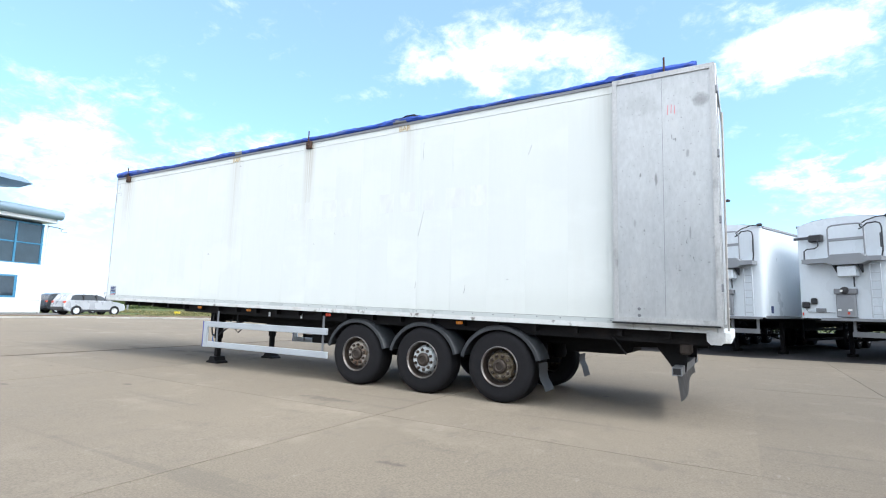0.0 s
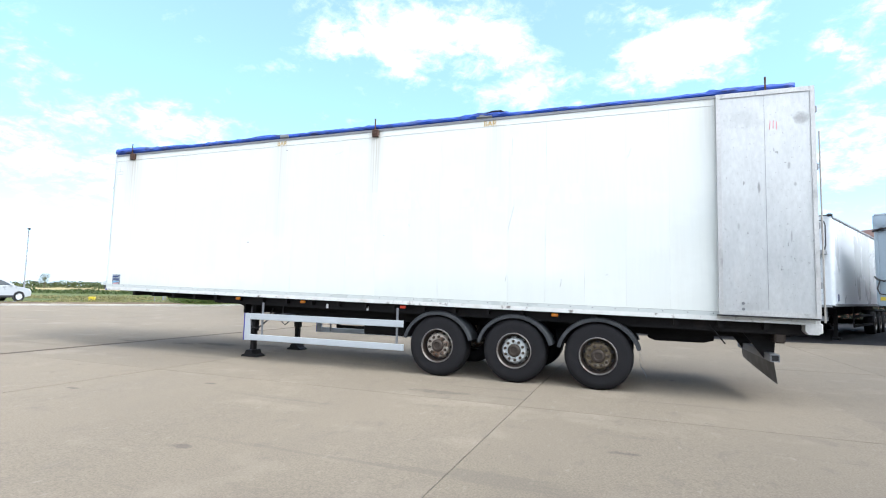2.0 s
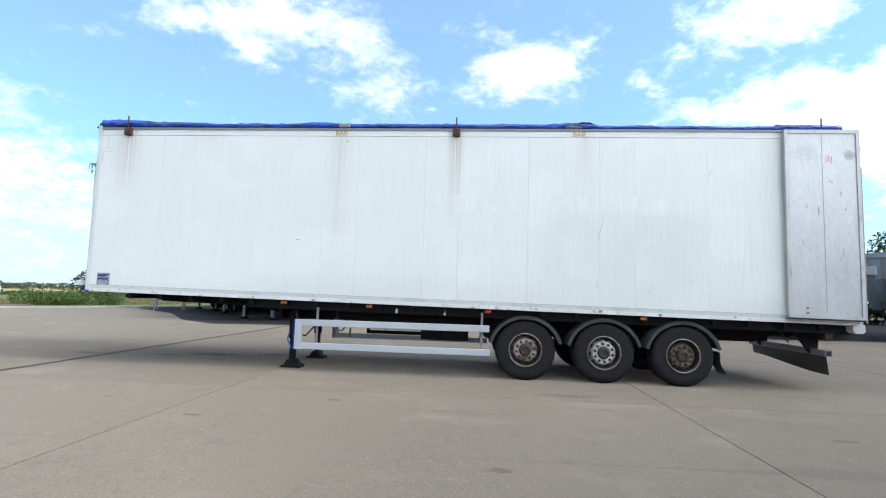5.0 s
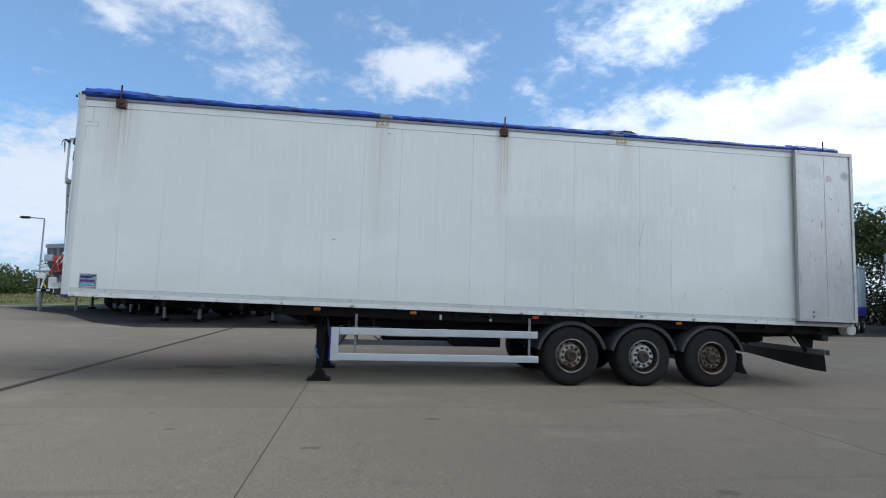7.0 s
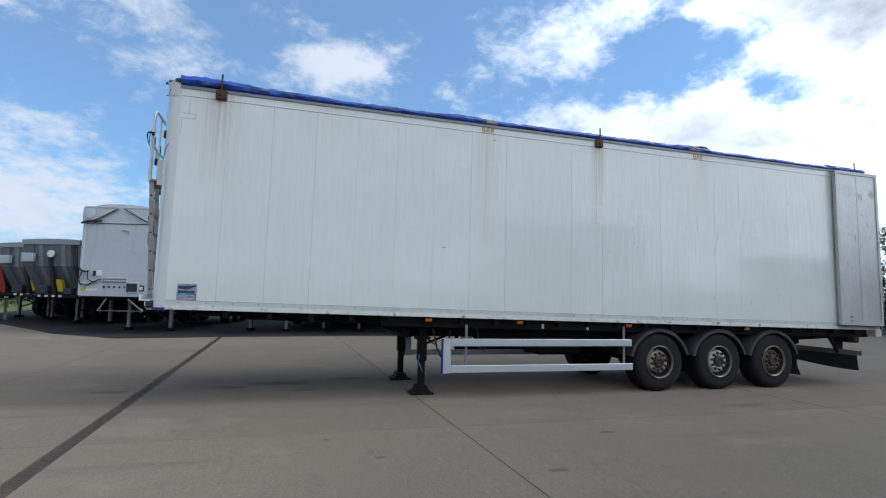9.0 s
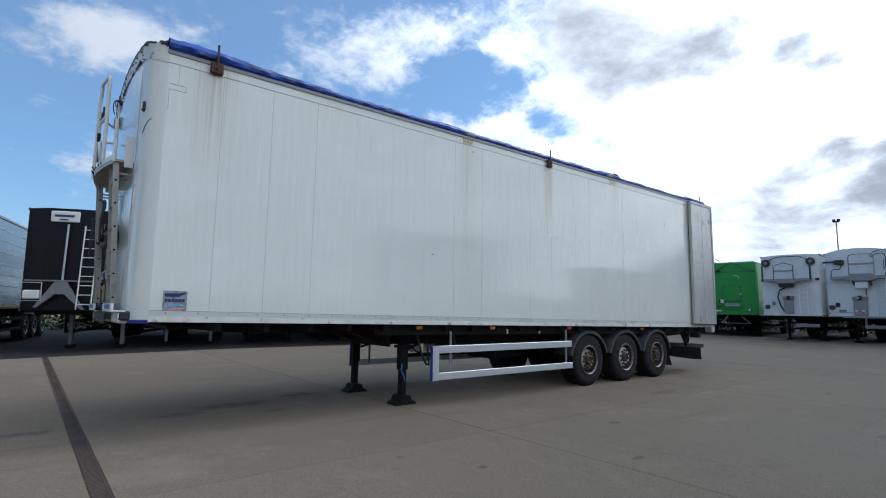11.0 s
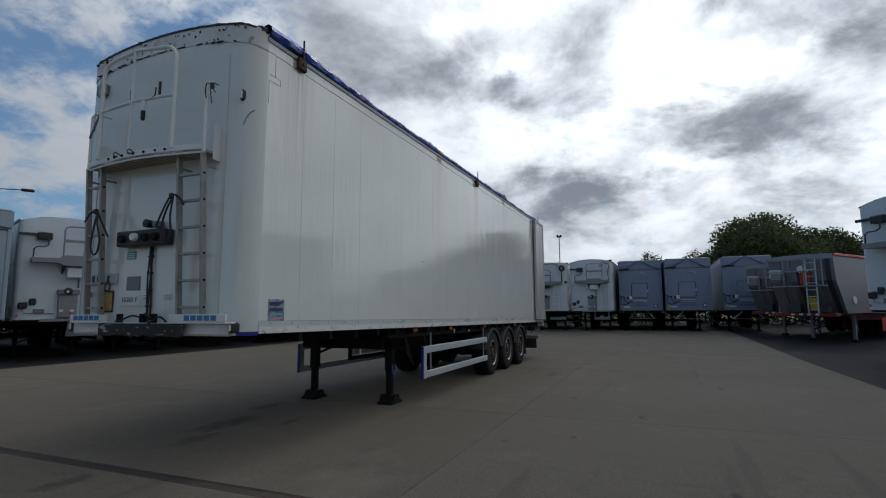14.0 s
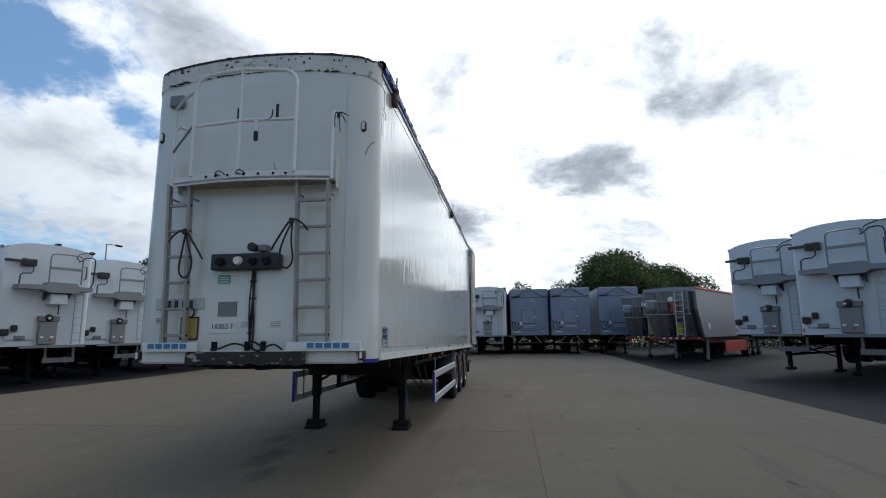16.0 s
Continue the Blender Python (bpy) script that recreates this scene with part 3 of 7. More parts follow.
LEN, WID, MID = 13.24, 2.52, 1.26
trailer = thing("semi_trailer", pose(0, 0, 0.015, 0, 0.395, 0), label="old white walking-floor semi-trailer with rust streaks and blue roof tarpaulin", category="trailer")


def slope(x0, x1, y0, y1, a, c):
    """A plank along the trailer between two heights that follow its floor or roof."""
    return Shape().prism([(x0, a(x0)), (x1, a(x1)), (x1, c(x1)), (x0, c(x0))], y0, y1, "y")


def streaks(mt, xs, tint):
    """Rust and dirt that has run down from the brackets at the given places."""
    nt, link = mt.node_tree, mt.node_tree.links.new
    bsdf = nt.nodes["Principled BSDF"]
    out = bsdf.inputs["Base Color"].links[0].from_socket
    place = nt.nodes.new("ShaderNodeTexCoord").outputs["Object"]
    sp = nt.nodes.new("ShaderNodeSeparateXYZ")
    link(place, sp.inputs[0])
    mp = nt.nodes.new("ShaderNodeMapping")
    mp.inputs["Scale"].default_value = (26, 1, 0.5)
    link(place, mp.inputs[0])
    nz = nt.nodes.new("ShaderNodeTexNoise")
    nz.inputs["Scale"].default_value, nz.inputs["Detail"].default_value = 1.0, 5.0
    link(mp.outputs[0], nz.inputs["Vector"])

    def calc(op, a, c, clamp=False):
        n = nt.nodes.new("ShaderNodeMath")
        n.operation, n.use_clamp = op, clamp
        for k, value in enumerate((a, c)):
            if hasattr(value, "is_output"):
                link(value, n.inputs[k])
            else:
                n.inputs[k].default_value = value
        return n.outputs[0]

    total = None
    for x, half, length, amount in xs:
        wide = calc("SUBTRACT", 1.0, calc("DIVIDE", calc("ABSOLUTE", calc("SUBTRACT", sp.outputs[0], x), 0.0), half), True)
        down = calc("SUBTRACT", 1.0, calc("DIVIDE", calc("SUBTRACT", 4.3, sp.outputs[2]), length), True)
        one = calc("MULTIPLY", calc("MULTIPLY", wide, down), amount)
        total = one if total is None else calc("MAXIMUM", total, one)
    mask = calc("MULTIPLY", total, calc("MULTIPLY", calc("SUBTRACT", nz.outputs[0], 0.30), 2.6, True), True)
    mx = nt.nodes.new("ShaderNodeMix")
    mx.data_type = "RGBA"
    link(mask, mx.inputs[0])
    link(out, mx.inputs[6])
    mx.inputs[7].default_value = (*tint, 1)
    link(mx.outputs[2], bsdf.inputs["Base Color"])


streaks(M_SIDE, [(0.5, 0.33, 1.5, 0.8), (6.57, 0.17, 1.9, 1.0), (4.5, 0.25, 2.6, 0.42), (8.8, 0.22, 1.4, 0.4), (2.0, 0.5, 0.8, 0.25), (12.0, 0.3, 0.9, 0.25)], (0.34, 0.27, 0.19))

smudges(M_PLATE, [(13.14, 3.93, 0.09, 0.10, 0.6), (12.45, 3.98, 0.25, 0.14, 0.18), (12.62, 2.98, 0.02, 0.10, 0.7), (12.98, 3.28, 0.02, 0.05, 0.5), (12.99, 2.3, 0.012, 0.09, 0.5), (12.36, 2.45, 0.02, 0.05, 0.4), (13.05, 3.02, 0.02, 0.03, 0.5)], (0.17, 0.17, 0.17))

# near side: upright panels with open joints on a backing, rails above and below
part("side_backing", slope(0.0, LEN, 0.012, 0.05, lambda x: low(x) + 0.03, lambda x: top(x) - 0.03), M_GREYKIT, trailer, smooth=0)
edges = [0.0, 0.60] + [0.60 + 0.6045 * k for k in range(1, 20)] + [12.69, LEN]
edges = sorted(set(round(e, 3) for e in edges if e <= LEN))
OPEN = (1, 2, 3, 7, 8, 10, 11, 13, 15, 16)  # joints that have opened a little
for k, (x0, x1) in enumerate(zip(edges, edges[1:])):
    if x1 - x0 < 0.1:
        continue
    part("panel", slope(x0 + (0.0012 if k in OPEN else 0.0004), x1 - (0.0012 if k + 1 in OPEN else 0.0004), 0.0, 0.014, lambda x: low(x) + 0.112, lambda x: top(x) - 0.135), M_SIDE, trailer, smooth=0)
part("top_rail", slope(0.0, LEN, -0.004, 0.03, lambda x: top(x) - 0.131, lambda x: top(x) - 0.03), M_SIDE, trailer, smooth=0)
part("roof_edge", slope(-0.02, LEN, -0.016, 0.06, lambda x: top(x) - 0.03, lambda x: top(x) + 0.012), M_GREYKIT, trailer, "grey roof edge rail", smooth=0)
part("lower_strip", slope(0.0, LEN, -0.005, 0.03, lambda x: low(x) + 0.052, lambda x: low(x) + 0.108), M_STRIP, trailer, "pale grey riveted strip", smooth=0)
part("floor_rail", slope(0.0, LEN, -0.014, 0.10, lambda x: low(x) - 0.012, lambda x: low(x) + 0.052), M_WHITE_WORN, trailer, smooth=0)
rivet = Shape().lathe([(-0.004, 0.004), (-0.003, 0.008), (0.0, 0.009)], (0, 0, 0), "y", 8).mesh("rivet")
for k in range(40):
    x = 0.16 + k * 0.33
    part("rivet", rivet, M_GREYKIT, trailer, at=Matrix.Translation((x, -0.005, low(x) + 0.085)))
part("far_wall", slope(0.0, LEN, WID - 0.05, WID, lambda x: low(x), lambda x: top(x)), M_SIDE, trailer, smooth=0)
part("floor", slope(-0.1, LEN, 0.05, WID - 0.05, lambda x: low(x) - 0.01, lambda x: low(x) + 0.06), M_CHASSIS, trailer, smooth=0)

# headboard with round corners and an arched top
plan = [(0.0, 0.0), (-0.07, 0.012), (-0.13, 0.05), (-0.175, 0.11), (-0.20, 0.2)]
plan = plan + [(-0.2 - 0.02 * math.sin(math.pi * k / 8), 0.2 + 2.12 * k / 8) for k in range(1, 8)] + [(x, WID - y) for x, y in plan[::-1]]


def crown(y):
    return 4.355 + 0.15 * max(0.0, 1 - ((y - MID) / 1.27) ** 2) ** 0.8


levels = [0.0, 0.15, 0.4, 0.65, 0.9, 1.0]
part("headboard", Shape().strip([[(x, y, 1.26 + (crown(y) - 1.26) * w) for x, y in plan] for w in levels]), M_SIDE, trailer, smooth=60)
rows = []
for w in (0.0, 0.3, 1.0):
    rows.append([(x - 0.006 if x < -0.05 else x, y - 0.006 if y < 0.1 else (y + 0.006 if y > 2.4 else y), crown(y) - 0.20 + 0.20 * w + (0.006 if w == 1 else 0)) for x, y in plan])
part("top_cap", Shape().strip(rows), M_WHITE_WORN, trailer, "chipped white cap band along the headboard's top", smooth=60)
ridge = [(x - 0.012 if x < -0.05 else x, y, crown(y) + 0.012) for x, y in plan]
dense = [tuple(Vector(p).lerp(Vector(q), k / 8)) for p, q in zip(ridge, ridge[1:]) for k in range(8)] + [ridge[-1]]
rows = []
for k, (x, y, z) in enumerate(dense):
    up_, w = 0.006 * noise.noise((k * 0.9, 4, 0)), 0.0015 + 0.007 * max(0, 0.1 + noise.noise((k * 0.43, 2, 2)))
    rows.append([(x - w, y, z - 0.012 + up_ - 1.4 * w), (x - w, y, z - 0.008 + up_ + w), (x + w, y, z - 0.008 + up_ + w), (x + w, y, z - 0.03), (x - w, y, z - 0.012 + up_ - 1.4 * w)])
part("edge_trim", Shape().strip(rows), M_DARKBOX, trailer, "black flaking trim along the arched top edge")
part("trim_end", Shape().lathe([(-0.05, 0.02), (0.0, 0.045), (0.06, 0.04), (0.12, 0.015)], (-0.07, 0.05, 4.38), "y", 8), M_DARKBOX, trailer)
for k in range(34):
    y = 0.24 + 2.05 * random.random()
    w, z = 0.01 + 0.035 * random.random() ** 2, crown(y) - 0.2 + 0.006 * random.random()
    part("paint_chip", Shape().box(-0.232, -0.2, y - w, y + w, z - 0.002, z + 0.002 + 0.012 * random.random() ** 3), M_DARKBOX, trailer)
for k in range(40):
    y = 0.1 + 2.3 * random.random()
    z = crown(y) - 0.03 - 0.14 * random.random() ** 2
    w, h = 0.003 + 0.008 * random.random(), 0.003 + 0.012 * random.random()
    part("paint_chip", Shape().box(-0.23, -0.2, y - w, y + w, z - h, z + h, 0.004), M_DARKBOX, trailer)
for y in (0.31, 2.21):
    part("corner_seam", Shape().box(-0.209, -0.19, y - 0.0015, y + 0.0015, 1.45, 4.1), M_STRIP, trailer)
part("blue_patch", Shape().strip([[(x - 0.004, y - 0.004, z) for x, y in plan[:4]] for z in (1.258, 1.295)]), M_BLUETAPE, trailer, "patch of blue paint on the bottom corner")

# roof tarpaulin and its rolled edge
rows = []
for i in range(90):
    x = -0.08 + (LEN - 0.1) * i / 89
    lump = 0.02 * noise.noise((x * 1.7, 0, 3)) + 0.03 * max(0, 1 - x / 2.6)
    row = []
    for k in range(15):
        y = -0.01 + 2.54 * k / 14
        row.append((x, y, top(max(x, 0)) + 0.02 + lump + 0.19 * max(0, 1 - ((y - MID) / 1.27) ** 2) + 0.018 * noise.noise((x * 4, y * 2, 9))))
    rows.append(row)
roof = part("roof_tarpaulin", Shape().strip(rows), M_TARP, trailer, "blue roof tarpaulin")
s = Shape()
line = []
for i in range(260):
    x = -0.02 + (LEN - 0.12) * i / 259
    fat = 0.052 + 0.02 * noise.noise((x * 1.1, 5, 0)) + 0.03 * max(0, 1 - x / 2.2) - (0.012 if 9 < x < 12 else 0)
    line.append((x, 0.02 + 0.008 * noise.noise((x * 5, 1, 1)), top(max(0, x)) + 0.018 + fat * 0.8, fat))
rings, sides = [], 10
for x, y, z, r in line:
    rings.append([(x, y + 0.9 * r * math.cos(2 * math.pi * k / sides) * (1 + 0.35 * noise.noise((x * 8, k, 2))), z + r * math.sin(2 * math.pi * k / sides) * (1 + 0.38 * noise.noise((x * 9, k * 2, 4))) * 0.9) for k in range(sides)] )
rings = [ring + [ring[0]] for ring in rings]
part("tarpaulin_roll", s.strip(rings), M_TARP, trailer, "creased rolled edge of the blue tarpaulin", smooth=22)
part("roll_end", Shape().lathe([(-0.09, 0.0), (-0.08, 0.035), (-0.05, 0.03), (-0.03, 0.05), (0.0, 0.045)], (-0.01, 0.03, 4.375), "x", 9), M_DARKBOX, trailer)
for x, w in ((4.55, 0.22), (8.62, 0.30)):
    part("tarpaulin_strap", Shape().box(x - w / 2, x + w / 2, -0.035, 0.07, top(x) + 0.015, top(x) + 0.095, 0.02), M_GREYKIT, trailer, "dull grey clamp over the roll")
part("loose_strap", Shape().tube([(8.62, -0.02, 4.42), (8.75, -0.03, 4.47), (8.9, -0.01, 4.475), (9.0, 0.0, 4.43)], 0.014, 6), M_BLACK, trailer)

# rusty catches with their pins, and the stencilled words
for x, w, pin in ((0.5, 0.145, 0.22), (6.57, 0.135, 0.2), (12.73, 0.12, 0.2)):
    z = top(x)
    c = part("roof_catch", Shape().box(x - w / 2, x + w / 2, -0.055, -0.006, z - 0.135, z + 0.005, 0.012), M_RUST, trailer, "rust-brown steel catch")
    part("pin", Shape().box(x - 0.012, x + 0.012, -0.06, -0.045, z - 0.02, z + pin, 0.004), M_RUST, c)
    part("bolt", Shape().lathe([(-0.012, 0.02), (0, 0.022)], (x, -0.056, z - 0.07), "y", 6), M_RUST, c)
for x in (4.5, 8.72):
    lettering("BAR", 0.125, 0.001, Matrix.Translation((x, -0.007, top(x) - 0.085)) @ pose(0, 0, 0, 90, 0, 0), M_GOLD, trailer, "stencil")

# maker's sticker near the front, with bars for its print
stick = part("sticker", Shape().box(0.125, 0.365, -0.004, 0.002, 1.362, 1.612, 0.002), M_SILVERSTICK, trailer, "silver sticker with navy print bars")
part("print_bar", Shape().prism([(0.140, 1.545), (0.285, 1.545), (0.30, 1.558), (0.352, 1.582), (0.352, 1.598), (0.28, 1.584), (0.140, 1.582)], -0.006, -0.003, "y"), M_NAVY, stick)
for k in range(6):
    part("print_bar", Shape().box(0.142 + k * 0.034, 0.170 + k * 0.034, -0.006, -0.003, 1.488, 1.522), M_NAVY, stick, smooth=0)
part("print_bar", Shape().prism([(0.15, 1.432), (0.20, 1.447), (0.27, 1.452), (0.335, 1.446), (0.335, 1.462), (0.26, 1.468), (0.19, 1.462), (0.15, 1.446)], -0.006, -0.003, "y"), M_SKYPRINT, stick)
part("print_bar", Shape().prism([(0.17, 1.395), (0.24, 1.408), (0.345, 1.418), (0.345, 1.432), (0.24, 1.422), (0.17, 1.408)], -0.006, -0.003, "y"), M_REDSCRAWL, stick)
# old scratches and dents
for x, z, dx, dz, w in ((9.05, 2.45, 0.1, 0.42, 0.006), (5.72, 3.95, 0.16, 0.04, 0.005), (9.1, 3.7, 0.01, 0.3, 0.004), (10.9, 3.55, 0.05, 0.14, 0.006), (9.02, 1.62, 0.02, 0.1, 0.006), (7.3, 2.55, -0.03, 0.05, 0.005), (9.9, 1.55, 0.02, 0.12, 0.006)):
    part("scratch", Shape().prism([(x, z), (x + w, z), (x + dx + w, z + dz), (x + dx + w * 0.4, z + dz)], -0.0012, 0.001, "y"), M_GREYKIT, trailer, "dark scratch in the paint", smooth=0)
for x, z, r in ((3.80, 2.30, 0.030), (4.62, 4.1, 0.026), (6.3, 2.9, 0.014), (10.6, 1.75, 0.016), (6.8, 2.4, 0.012)):
    part("dent", Shape().prism([(x - r, z), (x - 0.4 * r, z + 0.3 * r), (x + 0.5 * r, z + 0.25 * r), (x + r, z + 0.05 * r), (x + 0.6 * r, z - 0.35 * r), (x - 0.1 * r, z - 0.15 * r), (x - 0.6 * r, z - 0.3 * r)], -0.0015, 0.001, "y"), M_GREYKIT, trailer, "small dark chip in the paint", smooth=0)
for x0, x1, z0, z1 in ((0.02, 0.19, 3.86, 3.864), (0.02, 0.19, 3.925, 3.929), (0.19, 0.194, 3.86, 3.929), (0.11, 0.113, 3.94, 4.16), (0.02, 0.023, 3.62, 3.86)):
    part("tape_edge", Shape().box(x0, x1, -0.0025, 0.001, z0, z1), M_GREYKIT, trailer, "thin grey edge of old tape", smooth=0)
part("corner_scratch", Shape().tube([(-0.185, 0.12, 3.33), (-0.172, 0.10, 3.40), (-0.15, 0.07, 3.46), (-0.12, 0.04, 3.49)], 0.005, 5, False, 3), M_GREYKIT, trailer)

# paler bars where old letters were taken off
for k, w in enumerate((0.30, 0.24, 0.34, 0.26, 0.0, 0.30, 0.30, 0.22, 0.34, 0.28)):
    x = 6.1 + k * 0.43
    if w:
        part("old_print_bar", Shape().box(x, x + w, -0.0016, 0.001, 2.86, 3.18), M_GHOST, trailer, "pale bar where a letter was taken off", smooth=0)

# near rear door swung round and fastened flat to the side
door = part("rear_door", slope(12.10, 13.30, -0.085, -0.035, lambda x: low(x) + 0.075, lambda x: top(x) - 0.005), M_PLATE, trailer, "scuffed bare aluminium rear door folded against the side", smooth=0)
for x0, x1, a, c in ((12.10, 12.155, 0.075, None), (13.245, 13.30, 0.075, None)):
    part("door_edge", slope(x0, x1, -0.1, -0.086, lambda x: low(x) + 0.08, lambda x: top(x) - 0.01), M_EDGE, door, smooth=0)
part("door_edge", slope(12.156, 13.244, -0.1, -0.086, lambda x: low(x) + 0.08, lambda x: low(x) + 0.135), M_EDGE, door, smooth=0)
part("door_edge", slope(12.156, 13.244, -0.1, -0.086, lambda x: top(x) - 0.075, lambda x: top(x) - 0.01), M_EDGE, door, smooth=0)
part("door_seam", Shape().box(12.70, 12.704, -0.0875, -0.084, 1.3, 4.28), M_GREYKIT, door)
part("rubber_seal", slope(12.08, 13.28, -0.105, -0.03, lambda x: low(x) + 0.055, lambda x: low(x) + 0.075), M_BLACK, door, smooth=0)
for z in (1.38, 1.30):
    part("door_bolt", Shape().lathe([(-0.1, 0.0), (-0.1, 0.018), (-0.084, 0.022)], (12.4, 0, z), "y", 10), M_GREYKIT, door)
s = Shape()
for k, (x, z) in enumerate(((12.76, 3.80), (12.80, 3.80), (12.84, 3.78))):
    s.prism([(x, z + 0.02 * k), (x + 0.01, z), (x + 0.016, z + 0.12), (x + 0.008, z + 0.13)], -0.0875, -0.0845, "y")
part("red_scrawl", s, M_REDSCRAWL, door, "faded red spray mark", smooth=0)

# rear frame, closed far leaf, lock rods and the corner block
part("rear_post", Shape().box(13.24, 13.31, -0.012, 0.10, 1.12, 4.40, 0.01), M_EDGE, trailer)
part("rear_post", Shape().box(13.24, 13.31, WID - 0.1, WID + 0.012, 1.12, 4.40, 0.01), M_EDGE, trailer)
part("rear_lintel", Shape().box(13.24, 13.31, 0.1, WID - 0.1, 4.30, 4.42, 0.01), M_ALU, trailer)
part("rear_door", Shape().box(13.26, 13.29, 1.28, WID - 0.1, 1.2, 4.30, 0.006), M_PLATE, trailer)
for z in (1.6, 2.4, 3.2, 4.0):
    part("hinge", Shape().box(13.282, 13.325, -0.09, -0.013, z, z + 0.09, 0.008), M_GREYKIT, trailer)
part("lock_rod", Shape().tube([(13.36, -0.02, 1.15), (13.36, -0.02, 3.75)], 0.012, 8), M_LADDER, trailer)
part("corner_block", Shape().prism([(13.13, 1.13), (13.13, 1.03), (13.17, 0.985), (13.28, 0.985), (13.32, 1.02), (13.32, 1.13)], -0.03, 0.14, "y"), M_EDGE, trailer, "grimy pale corner buffer")
part("rear_sill", Shape().box(13.24, 13.38, 0.14, WID - 0.02, 1.0, 1.13, 0.01), M_WHITE_WORN, trailer)

# chassis
for y in (0.78, 1.62):
    part("chassis_beam", Shape().prism([(0.9, 1.26), (13.1, 1.12), (13.1, 0.90), (12.2, 0.86), (11.4, 0.84), (7.0, 0.84), (3.4, 0.9), (2.9, 1.08), (0.9, 1.12)], y, y + 0.12, "y"), M_CHASSIS, trailer, smooth=0)
for k in range(22):
    x = 0.7 + k * 0.57
    part("cross_member", Shape().box(x, x + 0.06, 0.06, WID - 0.06, low(x) - 0.11, low(x) - 0.012), M_CHASSIS, trailer, smooth=0)
part("side_beam", slope(2.9, 13.2, 0.16, 0.2, lambda x: low(x) - 0.17, lambda x: low(x) - 0.012), M_CHASSIS, trailer, smooth=0)
part("king_pin_plate", Shape().box(0.3, 2.8, 0.55, 1.97, 1.17, 1.225, 0.01), M_CHASSIS, trailer)
part("cross_wall", Shape().box(3.35, 3.40, 0.5, 2.05, 0.88, 1.2, 0.004), M_CHASSIS, trailer)
part("air_tank", Shape().lathe([(-0.5, 0.05), (-0.46, 0.13), (0.46, 0.13), (0.5, 0.05)], (5.2, 0.98, 0.90), "x", 18), M_CHASSIS, trailer)
part("battery_box", Shape().box(5.95, 6.85, 0.95, 1.6, 0.55, 0.86, 0.02), M_CHASSIS, trailer)
part("rack_beam", Shape().box(4.7, 6.5, 1.95, 2.02, 0.55, 0.62, 0.006), M_CHASSIS, trailer)
part("rack_beam", Shape().box(4.7, 4.76, 1.95, 2.02, 0.55, 1.0, 0.006), M_CHASSIS, trailer)
for x0, x1 in ((4.82, 5.05), (5.14, 6.2), (6.24, 6.5)):
    part("rack_plate", Shape().box(x0, x1, 1.97, 1.99, 0.64, 0.83, 0.004), M_WHITE, trailer, "white plate on the rack")
part("rear_tank", Shape().prism([(11.2, 0.87), (12.15, 0.87), (12.15, 0.78), (12.0, 0.74), (11.3, 0.74), (11.2, 0.78)], 0.85, 1.5, "y"), M_CHASSIS, trailer)
part("hook_rod", Shape().tube([(12.0, 0.15, 1.05), (12.12, 0.13, 0.9), (12.2, 0.12, 0.8)], 0.012, 6), M_CHASSIS, trailer)

# wheels
TYRE = [(-0.19, 0.285), (-0.187, 0.33), (-0.195, 0.40), (-0.188, 0.455), (-0.165, 0.497), (-0.13, 0.508), (-0.09, 0.51), (0.09, 0.51), (0.13, 0.508), (0.165, 0.497), (0.188, 0.455), (0.195, 0.40), (0.187, 0.33), (0.19, 0.285)]
tyre_shape = Shape().lathe(TYRE, (0, 0, 0), "y", 48, False)
for along in (-0.11, -0.04, 0.04, 0.11):
    tyre_shape.lathe([(along - 0.006, 0.512), (along, 0.514), (along + 0.006, 0.512)], (0, 0, 0), "y", 48, False)
TYRE_MESH = tyre_shape.mesh("tyre", 50)
FLANGE = [(-0.170, 0.287), (-0.198, 0.284), (-0.202, 0.276), (-0.192, 0.266), (-0.17, 0.262)]
BARREL = [(-0.17, 0.262), (-0.11, 0.252), (-0.06, 0.245), (-0.055, 0.225)]
DISC = [(-0.055, 0.225), (-0.085, 0.212), (-0.135, 0.196), (-0.152, 0.182), (-0.155, 0.118), (-0.15, 0.105)]
HUB = [(-0.15, 0.106), (-0.185, 0.100), (-0.20, 0.086), (-0.205, 0.06), (-0.19, 0.05), (-0.19, 0.0)]
NUT_MESH = Shape().lathe([(-0.042, 0.0), (-0.042, 0.014), (-0.032, 0.022), (0.0, 0.026)], (0, 0, 0), "y", 6).mesh("nut", 0)
HOLE_MESH = Shape().lathe([(-0.008, 0.0), (-0.008, 0.026), (0.004, 0.029)], (0, 0, 0), "y", 8).mesh("vent", 0)
FLANGE_MESH = Shape().lathe(FLANGE, (0, 0, 0), "y", 40, False).mesh("rim_edge", 40)
BARREL_MESH = Shape().lathe(BARREL, (0, 0, 0), "y", 36, False).mesh("barrel", 40)


